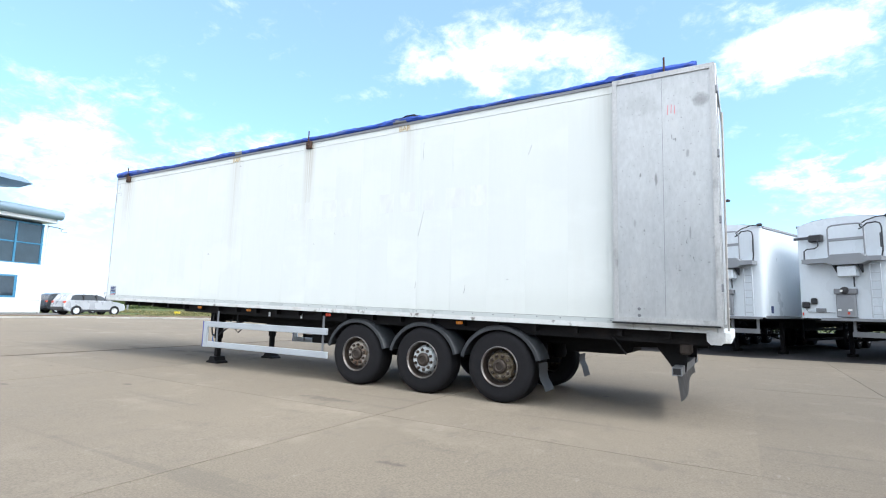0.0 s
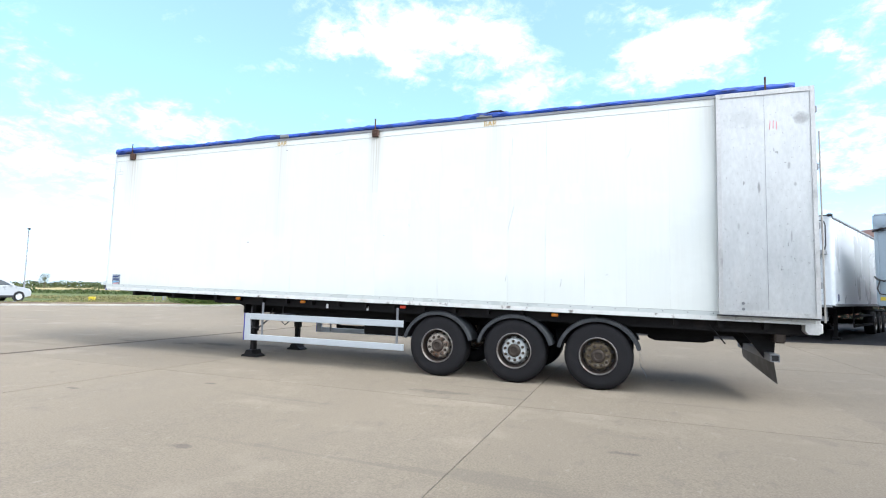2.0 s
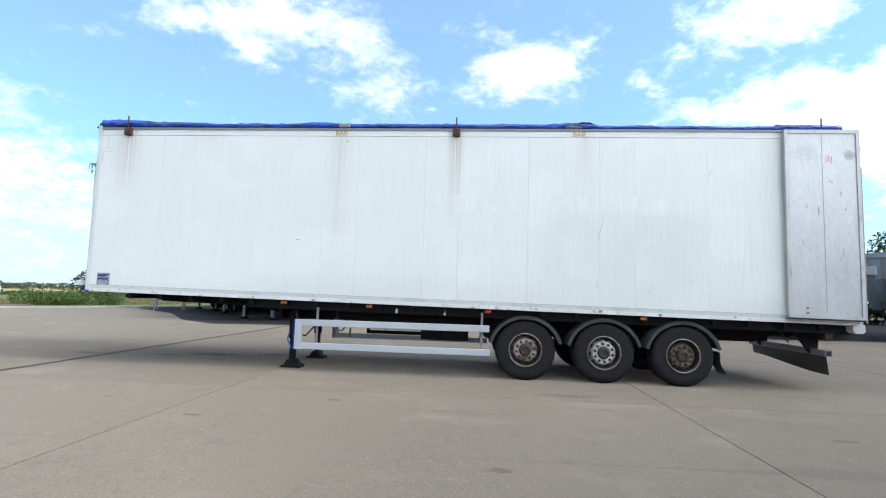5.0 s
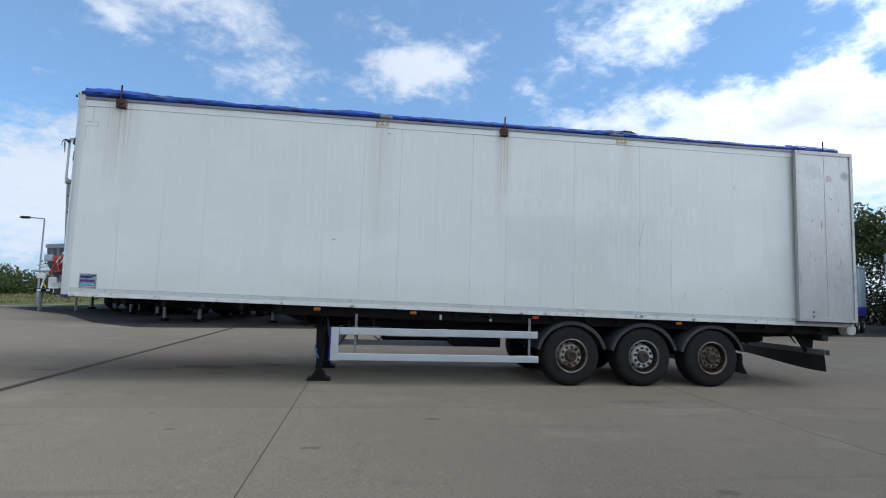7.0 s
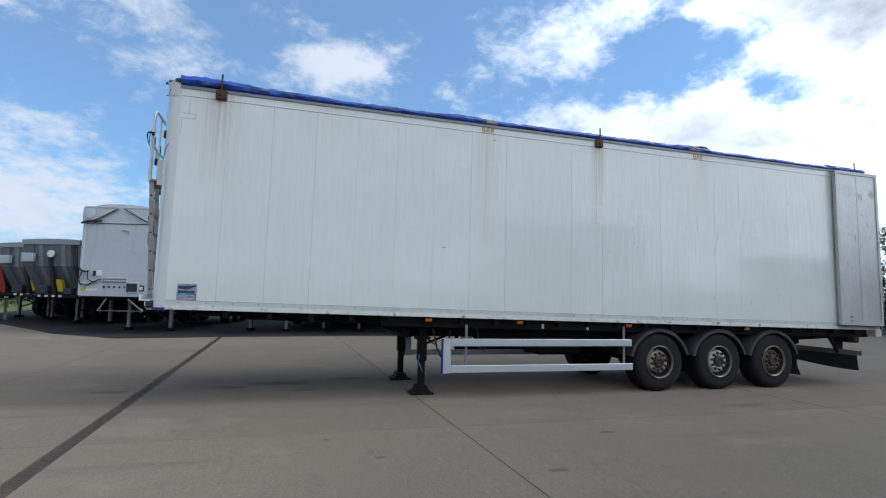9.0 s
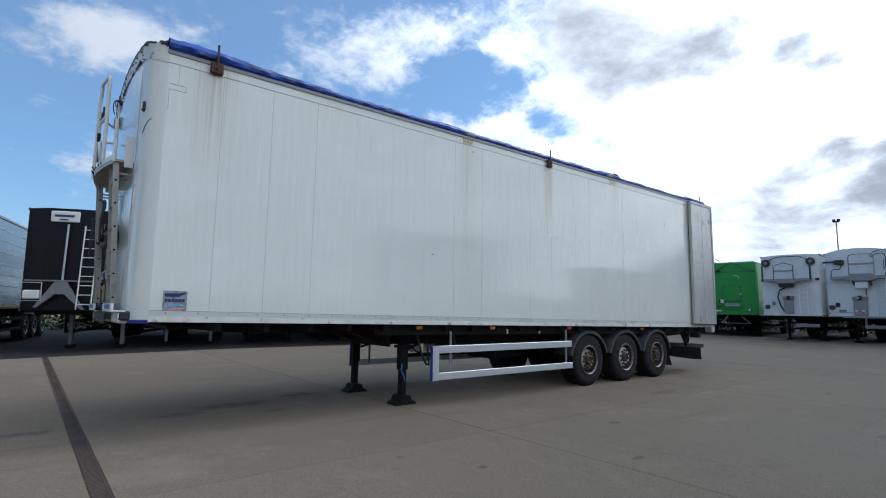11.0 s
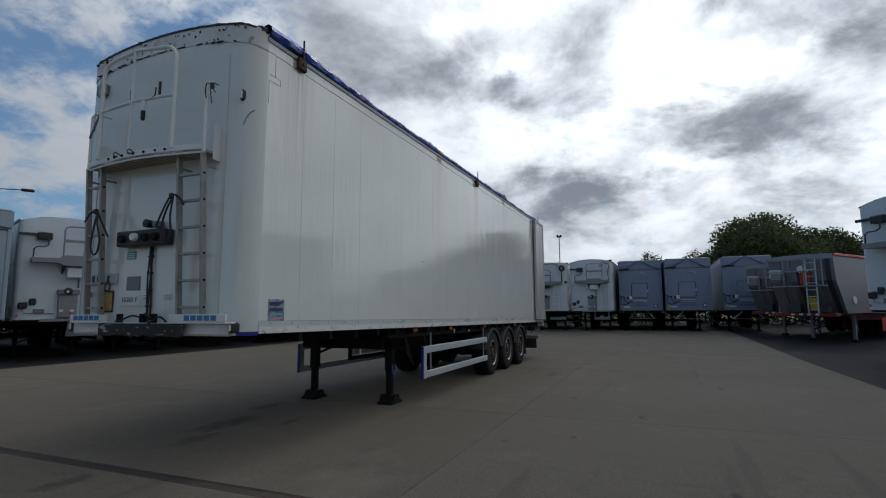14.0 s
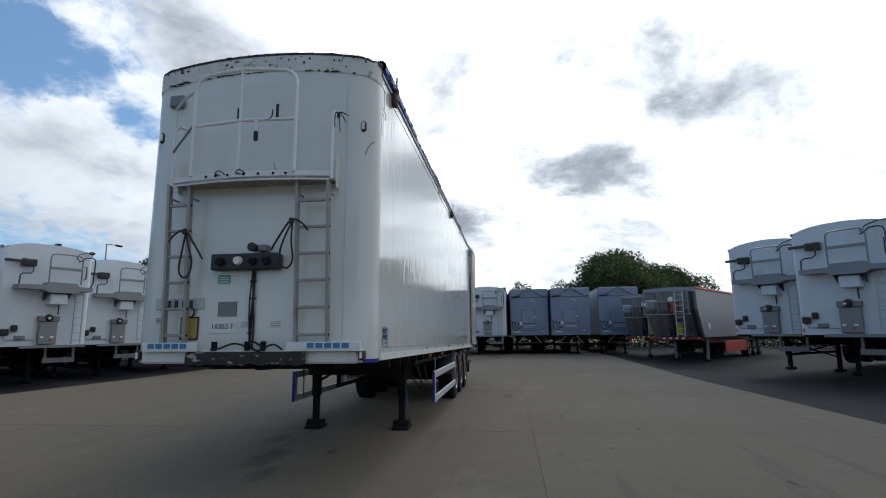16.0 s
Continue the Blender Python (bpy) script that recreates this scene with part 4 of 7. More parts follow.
def wheel(parent, x, y, z, out, finish, label, scale_=1.0, nuts=True):
    """A wheel whose outer face looks to -y (out = -1) or +y (out = 1)."""
    m = Matrix.Translation((x, y, z)) @ pose(0, 0, 0, 0, 17 * x, 0 if out < 0 else 180) @ Matrix.Diagonal((scale_, scale_, scale_, 1))
    disc_name = "wheel_" + finish.name
    w = part("wheel", bpy.data.meshes.get(disc_name) or Shape().lathe(DISC, (0, 0, 0), "y", 36, False).mesh(disc_name, 30), finish, parent, label, at=m)
    part("tyre", TYRE_MESH, M_TYRE, w, "black dusty tyre")
    part("rim_edge", FLANGE_MESH, M_FLANGE, w)
    part("barrel", BARREL_MESH, M_BARREL, w)
    part("hub", bpy.data.meshes.get("wheel_hub") or Shape().lathe(HUB, (0, 0, 0), "y", 20, False).mesh("wheel_hub", 30), M_BARREL, w, "greasy dark hub")
    if nuts:
        for k in range(10):
            a = 2 * math.pi * k / 10
            part("nut", NUT_MESH, M_BARREL, w, at=Matrix.Translation((0.150 * math.cos(a), -0.153, 0.150 * math.sin(a))))
            a += 0.314
            part("vent", HOLE_MESH, M_BLACK, w, at=Matrix.Translation((0.207 * math.cos(a), -0.104, 0.207 * math.sin(a))) @ pose(0, 0, 0, 0, 0, 0))
    return w


FINISH = ((7.85, M_RIM_RUST, "rust-eaten chromed wheel"), (9.17, M_RIM_SILVER, "pale silver wheel with rusty nuts"), (10.47, M_RIM_BROWN, "brown rusty steel wheel"))
for x, finish, label in FINISH:
    wheel(trailer, x, 0.245, 0.512, -1, finish, label)
    wheel(trailer, x, WID - 0.245, 0.512, 1, finish, label)
    part("axle", Shape().tube([(x, 0.3, 0.512), (x, WID - 0.3, 0.512)], 0.07, 12), M_CHASSIS, trailer)
    for y in (0.74, 1.7):
        part("suspension_arm", Shape().prism([(x - 0.75, 0.85), (x - 0.55, 0.85), (x + 0.1, 0.56), (x + 0.35, 0.54), (x + 0.35, 0.47), (x - 0.1, 0.44), (x - 0.7, 0.66)], y, y + 0.1, "y"), M_CHASSIS, trailer)
        part("air_spring", Shape().lathe([(0.56, 0.10), (0.62, 0.13), (0.70, 0.12), (0.78, 0.13), (0.85, 0.1)], (x + 0.33, y + 0.08, 0), "z", 14), M_TYRE, trailer)
    for y0 in (0.045, WID - 0.445):
        ring = [(math.cos(radians(a)) * 0.585, math.sin(radians(a)) * 0.585) for a in range(14, 169, 7)]
        s = Shape()
        rows = []
        for c, d in ring:
            rows.append([(x + c * k, y0 + y_, 0.50 + d * h) for k, y_, h in ((0.985, -0.018, 0.915), (1.06, -0.018, 1.0), (1.085, 0.0, 1.02), (1.085, 0.4, 1.02), (1.06, 0.4, 1.0), (1.06, 0.004, 0.985), (0.985, 0.004, 0.90), (0.985, -0.018, 0.915))])
        part("mudguard", s.strip(rows), M_MUDGUARD, trailer, "dusty black plastic mudguard", smooth=50)
for y0 in (0.06, WID - 0.42):
    part("mud_flap", Shape().strip([[(11.055 + 0.10 * w ** 2 + 0.012 * math.sin(9 * w + y0), y, 0.60 - 0.37 * w) for y in (y0, y0 + 0.12, y0 + 0.24, y0 + 0.36)] for w in (0, 0.2, 0.4, 0.6, 0.8, 1)]), M_MUDGUARD, trailer, "curled black rubber mud flap")

# side guards
for y0, y1 in ((0.0, 0.035), (WID - 0.035, WID)):
    g = part("side_guard", Shape().prism([(3.84, 0.385), (3.96, 0.385), (3.96, 0.905), (3.84, 0.905)], y0, y1, "y"), M_GUARD, trailer, "pale grey aluminium side guard")
    part("rail", Shape().box(3.961, 7.23, y0, y1, 0.79, 0.905, 0.006), M_GUARD, g)
    part("rail", Shape().box(3.961, 7.25, y0, y1, 0.39, 0.50, 0.006), M_GUARD, g)
    part("end_strip", Shape().box(3.815, 3.838, y0 - 0.004, y1 + 0.004, 0.385, 0.905, 0.004), M_BLUETAPE, g, "blue painted edge")
    for x in (4.2, 7.08):
        part("hanger", Shape().box(x, x + 0.04, y0 + 0.04 if y0 < 1 else y0 - 0.015, y0 + 0.055 if y0 < 1 else y0 - 0.002, 0.42, 1.12), M_GREYKIT, g)
for x, lens in ((3.6, M_AMBER), (5.13, M_AMBER), (7.2, M_REDLENS), (9.82, M_AMBER)):
    part("marker_lamp", Shape().box(x - 0.055, x + 0.055, 0.02, 0.06, low(x) - 0.085, low(x) - 0.035, 0.012), lens, trailer, "small side marker lamp")
for x in (5.6, 6.45):
    part("bracket", Shape().box(x - 0.02, x + 0.02, 0.14, 0.158, low(x) - 0.16, low(x) - 0.08, 0.004), M_ALU, trailer)

# landing legs
for y in (0.52, 2.0):
    leg = part("landing_leg", Shape().box(3.57, 3.71, y - 0.065, y + 0.065, 0.52, 1.18, 0.012), M_CHASSIS, trailer, "dark greasy steel landing leg")
    part("inner_leg", Shape().box(3.59, 3.69, y - 0.05, y + 0.05, 0.1, 0.53, 0.01), M_CHASSIS, leg)
    part("foot", Shape().prism([(3.45, 0.0), (3.83, 0.0), (3.82, 0.035), (3.75, 0.06), (3.71, 0.14), (3.57, 0.14), (3.53, 0.06), (3.46, 0.035)], y - 0.13, y + 0.13, "y"), M_CHASSIS, leg)
    part("leg_flange", Shape().box(3.52, 3.76, y - 0.075, y + 0.075, 0.86, 0.9, 0.006), M_CHASSIS, leg)
part("cross_shaft", Shape().tube([(3.64, 0.56, 0.93), (3.64, 1.98, 0.93)], 0.025, 8), M_CHASSIS, trailer)
part("brace_bar", Shape().tube([(3.72, 0.6, 0.78), (4.6, 0.95, 1.05)], 0.022, 6), M_CHASSIS, trailer)
part("brace_bar", Shape().tube([(3.72, 1.95, 0.78), (4.6, 1.65, 1.05)], 0.022, 6), M_CHASSIS, trailer)
part("crank_handle", Shape().tube([(3.62, 0.44, 0.93), (3.62, 0.36, 0.93), (3.78, 0.34, 0.80), (3.78, 0.27, 0.80)], 0.012, 6), M_CHASSIS, trailer)
part("tie_cord", Shape().tube([(3.58, 0.44, 0.62), (3.56, 0.43, 0.52), (3.60, 0.42, 0.44), (3.63, 0.43, 0.36)], 0.011, 6), material("blue_cord", (0.03, 0.14, 0.5), 0.7, 0, 0.2, 9), trailer, "blue cord hanging from the leg")
part("air_hose", Shape().tube([(3.75, 0.3, 1.05), (3.8, 0.22, 0.75), (3.86, 0.2, 0.62), (3.95, 0.25, 0.6), (4.05, 0.4, 0.75), (4.1, 0.5, 1.0)], 0.016, 6), M_BLACK, trailer)
part("air_hose", Shape().tube([(4.5, 0.3, 1.05), (4.52, 0.25, 0.75), (4.6, 0.25, 0.7), (4.66, 0.3, 0.78)], 0.012, 6), M_BLACK, trailer)

# rear under-run bar with a hanging rubber curtain
bar = part("under_run_bar", Shape().prism([(12.74, 0.59), (12.85, 0.59), (12.85, 0.69), (12.74, 0.69)], 0.075, 2.46, "y"), M_GREYKIT, trailer, "weathered grey steel under-run bar", smooth=0)
part("bar_lip", Shape().box(12.74, 12.85, 0.06, 0.074, 0.59, 0.602), M_GREYKIT, bar)
part("bar_lip", Shape().box(12.74, 12.85, 0.06, 0.074, 0.678, 0.69), M_GREYKIT, bar)
part("bar_lip", Shape().box(12.74, 12.752, 0.06, 0.074, 0.602, 0.678), M_GREYKIT, bar)
part("bar_lip", Shape().box(12.838, 12.85, 0.06, 0.074, 0.602, 0.678), M_GREYKIT, bar)
part("bar_bore", Shape().box(12.752, 12.838, 0.070, 0.0745, 0.602, 0.678), M_BLACK, bar)
for y in (0.45, 2.0):
    part("arm", Shape().prism([(12.45, 1.0), (12.9, 1.0), (12.86, 0.6), (12.74, 0.6)], y, y + 0.05, "y"), M_CHASSIS, bar)
part("curtain", Shape().strip([[(12.79 + 0.03 * w + 0.03 * math.sin(y * 2.5) * w, y, 0.60 - (0.25 + 0.07 * math.sin(y * 1.6 + 1)) * w) for y in np.linspace(0.12, 2.42, 16)] for w in (0, 0.33, 0.66, 1)]), M_DARKBOX, bar, "torn black rubber curtain")
part("tail_lamp", Shape().box(12.82, 12.95, 0.16, 0.42, 0.84, 0.98, 0.02), M_BARREL, trailer)
part("tail_lamp", Shape().box(12.82, 12.95, 2.1, 2.36, 0.84, 0.98, 0.02), M_BARREL, trailer)

# front of the trailer: lower beam, boards, plates and lamps
part("front_beam", Shape().box(-0.26, -0.16, 0.14, WID - 0.16, 1.255, 1.385, 0.02), M_WHITE, trailer)
rows = []
for k in range(41):
    y = 0.62 + 1.22 * k / 40
    drop = 0.022 * noise.noise((y * 9, 3, 1)) + 0.012 * noise.noise((y * 25, 1, 2))
    rows.append([(-0.29, y, 1.372), (-0.325, y, 1.366 + 0.5 * drop), (-0.332 - 0.3 * drop, y, 1.32), (-0.325, y, 1.25 + drop), (-0.29, y, 1.245 + drop)])
part("coupling_lip", Shape().strip(rows), M_FLAKED, trailer, "black flaking coupling lip")
for y0, y1 in ((0.09, 0.82), (1.72, 2.30)):
    board = part("front_board", Shape().box(-0.335, -0.31, y0, y1, 1.392, 1.462, 0.004), M_LABEL, trailer, "white board with a pale blue print bar")
    for k in range(5):
        part("print_bar", Shape().box(-0.3385, -0.3335, y0 + 0.11 + k * 0.085, y0 + 0.178 + k * 0.085, 1.404, 1.452), M_BLUEBOARD, board, smooth=0)
    part("step_shelf", Shape().box(-0.335, -0.2, y0, y1, 1.374, 1.391, 0.004), M_WHITE, board)
for y in (0.11, WID - 0.11):
    for z, hh in ((1.335, 0.05), (3.64, 0.06)):
        lamp = part("position_lamp", Shape().box(-0.212 if z > 2 else -0.262, -0.14, y - 0.028 + (0.03 if y < 1 else -0.03) * (z > 2), y + 0.028 + (0.03 if y < 1 else -0.03) * (z > 2), z - hh, z + hh, 0.02), M_DARKBOX, trailer, "oval black-framed position lamp")
        part("lens", Shape().box(-0.218 if z > 2 else -0.269, -0.2, y - 0.015 + (0.03 if y < 1 else -0.03) * (z > 2), y + 0.015 + (0.03 if y < 1 else -0.03) * (z > 2), z - hh * 0.7, z + hh * 0.7, 0.01), M_CLEAR, lamp)
plate_ob = part("number_plate", Shape().box(-0.232, -0.218, 1.74, 2.27, 1.79, 1.90, 0.004), M_GUARD, trailer, "grey plate with dark bars")
for k, y in enumerate((1.87, 1.95, 2.03, 2.11)):
    part("print_bar", Shape().box(-0.236, -0.230, y - 0.012, y + 0.025, 1.81, 1.88), M_DARKBOX, plate_ob)
part("rating_plate", Shape().box(-0.23, -0.218, 1.39, 1.59, 1.715, 1.86, 0.003), M_GREYKIT, trailer, "dark grey rating plate")
part("yellow_plate", Shape().box(-0.24, -0.218, 1.80, 1.97, 1.50, 1.70, 0.01), M_DOWN, trailer, "dusty yellow plate with black frame")
part("plate_frame", Shape().box(-0.228, -0.216, 1.785, 1.985, 1.485, 1.715, 0.01), M_DARKBOX, trailer)
part("ring", Shape().lathe([(-0.01, 0.045), (0.0, 0.06), (0.01, 0.045)], (-0.232, 1.885, 1.76), "x", 14, False), M_DARKBOX, trailer)
num = part("stock_label", Shape().box(-0.229, -0.219, 1.38, 1.68, 1.55, 1.66, 0.002), M_SIDE, trailer, "white stock label with navy figures")
lettering("16365 F", 0.075, 0.001, Matrix.Translation((-0.231, 1.53, 1.615)) @ pose(0, 0, 0, 90, 0, -90), M_NAVY, num, "print")
for y, z, w, h, mt in ((1.545, 2.085, 0.13, 0.085, M_TEAL), (1.29, 1.64, 0.10, 0.07, M_LABEL), (0.98, 1.64, 0.11, 0.07, M_LABEL), (2.2, 1.68, 0.1, 0.05, M_GREYKIT)):
    lab = part("label", Shape().box(-0.227, -0.217, y - w / 2, y + w / 2, z - h / 2, z + h / 2, 0.002), mt, trailer)
    for k in range(3):
        part("print_bar", Shape().box(-0.2285, -0.226, y - w * 0.42, y + w * 0.42, z - h * 0.36 + k * h * 0.27, z - h * 0.26 + k * h * 0.27), M_GREYKIT if mt is M_LABEL else M_LABEL, lab, smooth=0)

# couplings box, camera and cable run
box_ = part("coupling_box", Shape().box(-0.35, -0.225, 0.93, 1.63, 2.165, 2.325, 0.012), M_DARKBOX, trailer, "grimy black coupling box")
part("socket", Shape().lathe([(-0.40, 0.0), (-0.40, 0.035), (-0.36, 0.045)], (0, 1.33, 2.25), "x", 14), M_CLEAR, box_)
for y in (1.52, 1.18, 1.04):
    part("socket", Shape().lathe([(-0.39, 0.0), (-0.39, 0.035), (-0.36, 0.045)], (0, y, 2.24), "x", 14), M_CHASSIS, box_)
part("reversing_lamp", Shape().lathe([(-0.06, 0.034), (-0.055, 0.044), (0.02, 0.04), (0.05, 0.022)], (-0.29, 1.21, 2.39), "x", 16), M_DARKBOX, trailer)
part("lamp_mount", Shape().box(-0.31, -0.22, 1.07, 1.165, 2.35, 2.415, 0.01), M_GREYKIT, trailer)
s = Shape()
for k in range(4):
    ph = k * 1.7
    s.tube([(-0.24 - 0.012 * (k % 2), 1.205 + 0.011 * k + 0.008 * math.sin(6 * w + ph), 2.16 - 0.76 * w) for w in np.linspace(0, 1, 12)], 0.008, 6)
part("cable_run", s, M_BLACK, trailer, "bundle of black cables")
for k in range(4):
    z = 2.05 - k * 0.17
    part("cable_tie", Shape().box(-0.268, -0.225, 1.19, 1.252, z, z + 0.015, 0.005), M_BLACK, trailer)
for pts in ([(-0.27, 1.2, 1.42), (-0.32, 1.1, 1.38), (-0.33, 0.95, 1.44), (-0.33, 0.85, 1.39)], [(-0.27, 1.25, 1.42), (-0.32, 1.35, 1.45), (-0.33, 1.5, 1.40), (-0.33, 1.58, 1.39)], [(-0.27, 1.22, 1.45), (-0.33, 1.15, 1.47), (-0.34, 1.05, 1.42)]):
    part("loose_cable", Shape().tube(pts, 0.010, 6, False, 4), M_BLACK, trailer)
for y in (1.56, 1.06, 1.22):
    part("stub", Shape().box(-0.33, -0.27, y - 0.02, y + 0.02, 1.38, 1.47, 0.008), M_CHASSIS, trailer)

# walkway with curved front, guard rails and ladders
def bow(y):
    return -0.40 - 0.10 * math.sin(math.pi * (y - 0.385) / 1.685)


ys = [0.385 + 1.685 * k / 14 for k in range(15)]
deck = part("walkway", Shape().prism([(bow(y), y) for y in ys] + [(-0.215, 2.07), (-0.215, 0.385)], 3.035, 3.06, "z"), M_GRIME, trailer, "white steel walkway with a bowed front edge")
s = Shape()
s.strip([[(bow(y), y, z) for y in ys] for z in (3.02, 3.115)])
s.strip([[(bow(y) + 0.012, y, z) for y in ys] for z in (3.02, 3.115)])
part("kick_plate", s, M_WHITE, deck, "white kick plate with dark bolts")
for y in (0.83, 0.95, 1.1, 1.25, 1.42, 1.55, 1.66):
    part("bolt", Shape().lathe([(-0.012, 0.0), (-0.012, 0.012), (0, 0.014)], (bow(y), y, 3.085), "x", 8), M_CHASSIS, deck)
for y in (0.381, 2.074):
    part("end_plate", Shape().box(-0.30, -0.215, y - 0.004, y + 0.004, 2.98, 3.34, 0.002), M_WHITE, deck, "white end plate of the walkway")
for k in range(16):
    y = 0.45 + k * 0.085
    part("grip_bar", Shape().box(bow(y) + 0.03, -0.24, y, y + 0.025, 3.026, 3.036), M_GRIME, deck, smooth=0)
hoop = [(-0.470, 0.75, 3.096), (-0.470, 0.75, 4.013)] + [(-0.47, y, z) for y, z in arc(0.91, 4.013, 0.16, 180, 90, 5)][1:] + [(-0.495, 1.295, 4.199)] + [(-0.47, y, z) for y, z in arc(1.67, 4.013, 0.16, 90, 0, 5)] + [(-0.470, 1.831, 3.096)]
hoop = [(x, y, z) for x, y, z in hoop]
part("guard_rail", Shape().tube(hoop, 0.020, 8), M_WHITE, deck, "white tubular guard rail")
part("rail", Shape().tube([(-0.470, 0.75, 3.642), (-0.505, 1.275, 3.642), (-0.470, 1.831, 3.622)], 0.018, 8), M_WHITE, deck)
part("rail", Shape().tube([(-0.505, 1.316, 3.107), (-0.505, 1.316, 4.178)], 0.014, 8), M_WHITE, deck)
part("post", Shape().tube([(-0.400, 0.395, 3.030), (-0.400, 0.395, 3.69), (-0.360, 0.385, 3.745), (-0.36, 0.345, 3.73)], 0.018, 8), M_WHITE, deck)
part("post", Shape().tube([(-0.400, 2.075, 3.030), (-0.400, 2.075, 3.622), (-0.40, 2.03, 3.66), (-0.25, 1.99, 3.66)], 0.018, 8), M_WHITE, deck)
part("brace", Shape().tube([(-0.470, 1.821, 3.663), (-0.420, 2.075, 3.38)], 0.012, 6), M_GREYKIT, deck)
part("brace", Shape().tube([(-0.470, 1.821, 4.024), (-0.4, 2.0, 3.97), (-0.25, 2.2, 3.93)], 0.015, 6), M_WHITE, deck)
part("work_lamp", Shape().box(-0.26, -0.20, 2.12, 2.29, 3.96, 4.10, 0.02), M_GREYKIT, trailer, "square grey work lamp")
part("peg", Shape().box(-0.50, -0.48, 0.92, 0.95, 3.66, 3.80, 0.006), M_BLACK, deck)
part("peg", Shape().box(-0.505, -0.485, 1.33, 1.355, 3.66, 3.78, 0.006), M_BLACK, deck)
part("holder", Shape().box(-0.515, -0.485, 1.12, 1.17, 3.52, 3.63, 0.006), M_WHITE, deck)
part("holder_socket", Shape().lathe([(3.42, 0.014), (3.43, 0.02), (3.515, 0.022), (3.52, 0.016)], (-0.50, 1.145, 0), "z", 12), M_BLACK, deck)
part("cable_knot", Shape().lathe([(-0.03, 0.008), (-0.015, 0.02), (0.015, 0.018), (0.03, 0.006)], (-0.385, 0.34, 3.69), "z", 8), M_BLACK, trailer)
for dy, dz, out in ((-0.09, -0.10, 0.05), (-0.03, -0.19, 0.03), (0.02, -0.14, 0.06), (-0.11, -0.02, 0.02)):
    part("cable_end", Shape().tube([(-0.385, 0.34, 3.69), (-0.385 - out, 0.34 + dy * 0.35, 3.71 + dz * 0.1), (-0.39 - out, 0.34 + dy * 0.8, 3.69 + dz * 0.6), (-0.39 - out * 0.7, 0.34 + dy, 3.69 + dz)], 0.0055, 5, False, 3), M_BLACK, trailer)
part("hook", Shape().tube([(-0.50, 0.98, 3.74), (-0.50, 0.985, 3.67), (-0.50, 1.02, 3.64), (-0.50, 1.09, 3.64)], 0.007, 5, False, 3), M_BLACK, deck)
for y in (1.28, 1.50):
    part("zip_tie", Shape().tube([(bow(y) - 0.004, y - 0.05, 3.09), (bow(y) - 0.03, y - 0.01, 3.125), (bow(y) - 0.02, y + 0.03, 3.12), (bow(y) - 0.004, y + 0.05, 3.10), (bow(y) - 0.004, y, 3.085)], 0.006, 5, False, 3), M_BLACK, deck)
for ya, yc in ((0.43, 0.745), (1.885, 2.11)):
    lad = part("ladder", Shape().prism([(-0.31, 1.46), (-0.40, 3.05), (-0.345, 3.05), (-0.255, 1.46)], ya - 0.014, ya + 0.014, "y"), M_LADDER, trailer, "worn aluminium ladder")
    part("stile", Shape().prism([(-0.31, 1.46), (-0.40, 3.05), (-0.345, 3.05), (-0.255, 1.46)], yc - 0.014, yc + 0.014, "y"), M_LADDER, lad)
    for z in (1.53, 1.79, 2.05, 2.31, 2.57, 2.83):
        x = -0.283 - 0.09 * (z - 1.46) / 1.59
        part("rung", Shape().box(x - 0.018, x + 0.018, ya + 0.014, yc - 0.014, z - 0.014, z + 0.014, 0.006), M_LADDER, lad)
        for y in (ya, yc):
            part("stile_bolt", Shape().lathe([(-0.02, 0.012), (0.02, 0.012)], (x, y, z), "y", 8), M_CHASSIS, lad)
    for y in (ya, yc):
        part("stay", Shape().box(-0.35, -0.21, y - 0.005, y + 0.005, 2.9, 2.922, 0.003), M_LADDER, lad)
for y, z, flip in ((0.775, 2.62, 1), (1.88, 2.55, -1)):
    x = -0.395
    loop = [(x, y, z), (x - 0.03, y + 0.05 * flip, z - 0.14), (x - 0.03, y + 0.10 * flip, z - 0.30), (x - 0.03, y + 0.08 * flip, z - 0.43), (x - 0.03, y + 0.02 * flip, z - 0.46), (x - 0.03, y - 0.03 * flip, z - 0.38), (x - 0.03, y - 0.01 * flip, z - 0.2), (x, y, z)]
    part("tie_strap", Shape().tube(loop, 0.010, 6, False, 4), M_BLACK, trailer, "black elastic strap hanging in a loop")
    part("tie_strap", Shape().tube([(x - 0.01, y + 0.20 * flip, z - 0.28), (x - 0.02, y + 0.10 * flip, z - 0.12), (x - 0.02, y, z + 0.01), (x - 0.02, y - 0.10 * flip, z - 0.02), (x - 0.02, y - 0.17 * flip, z - 0.10)], 0.010, 6, False, 4), M_BLACK, trailer)
    part("knot", Shape().box(x - 0.04, x, y - 0.025, y + 0.025, z - 0.03, z + 0.03, 0.012), M_BLACK, trailer)
part("scuff", Shape().prism([(1.05, 3.2), (1.058, 3.2), (1.086, 3.3), (1.08, 3.3)], -0.2225, -0.2135, "x"), M_GREYKIT, trailer, smooth=0)


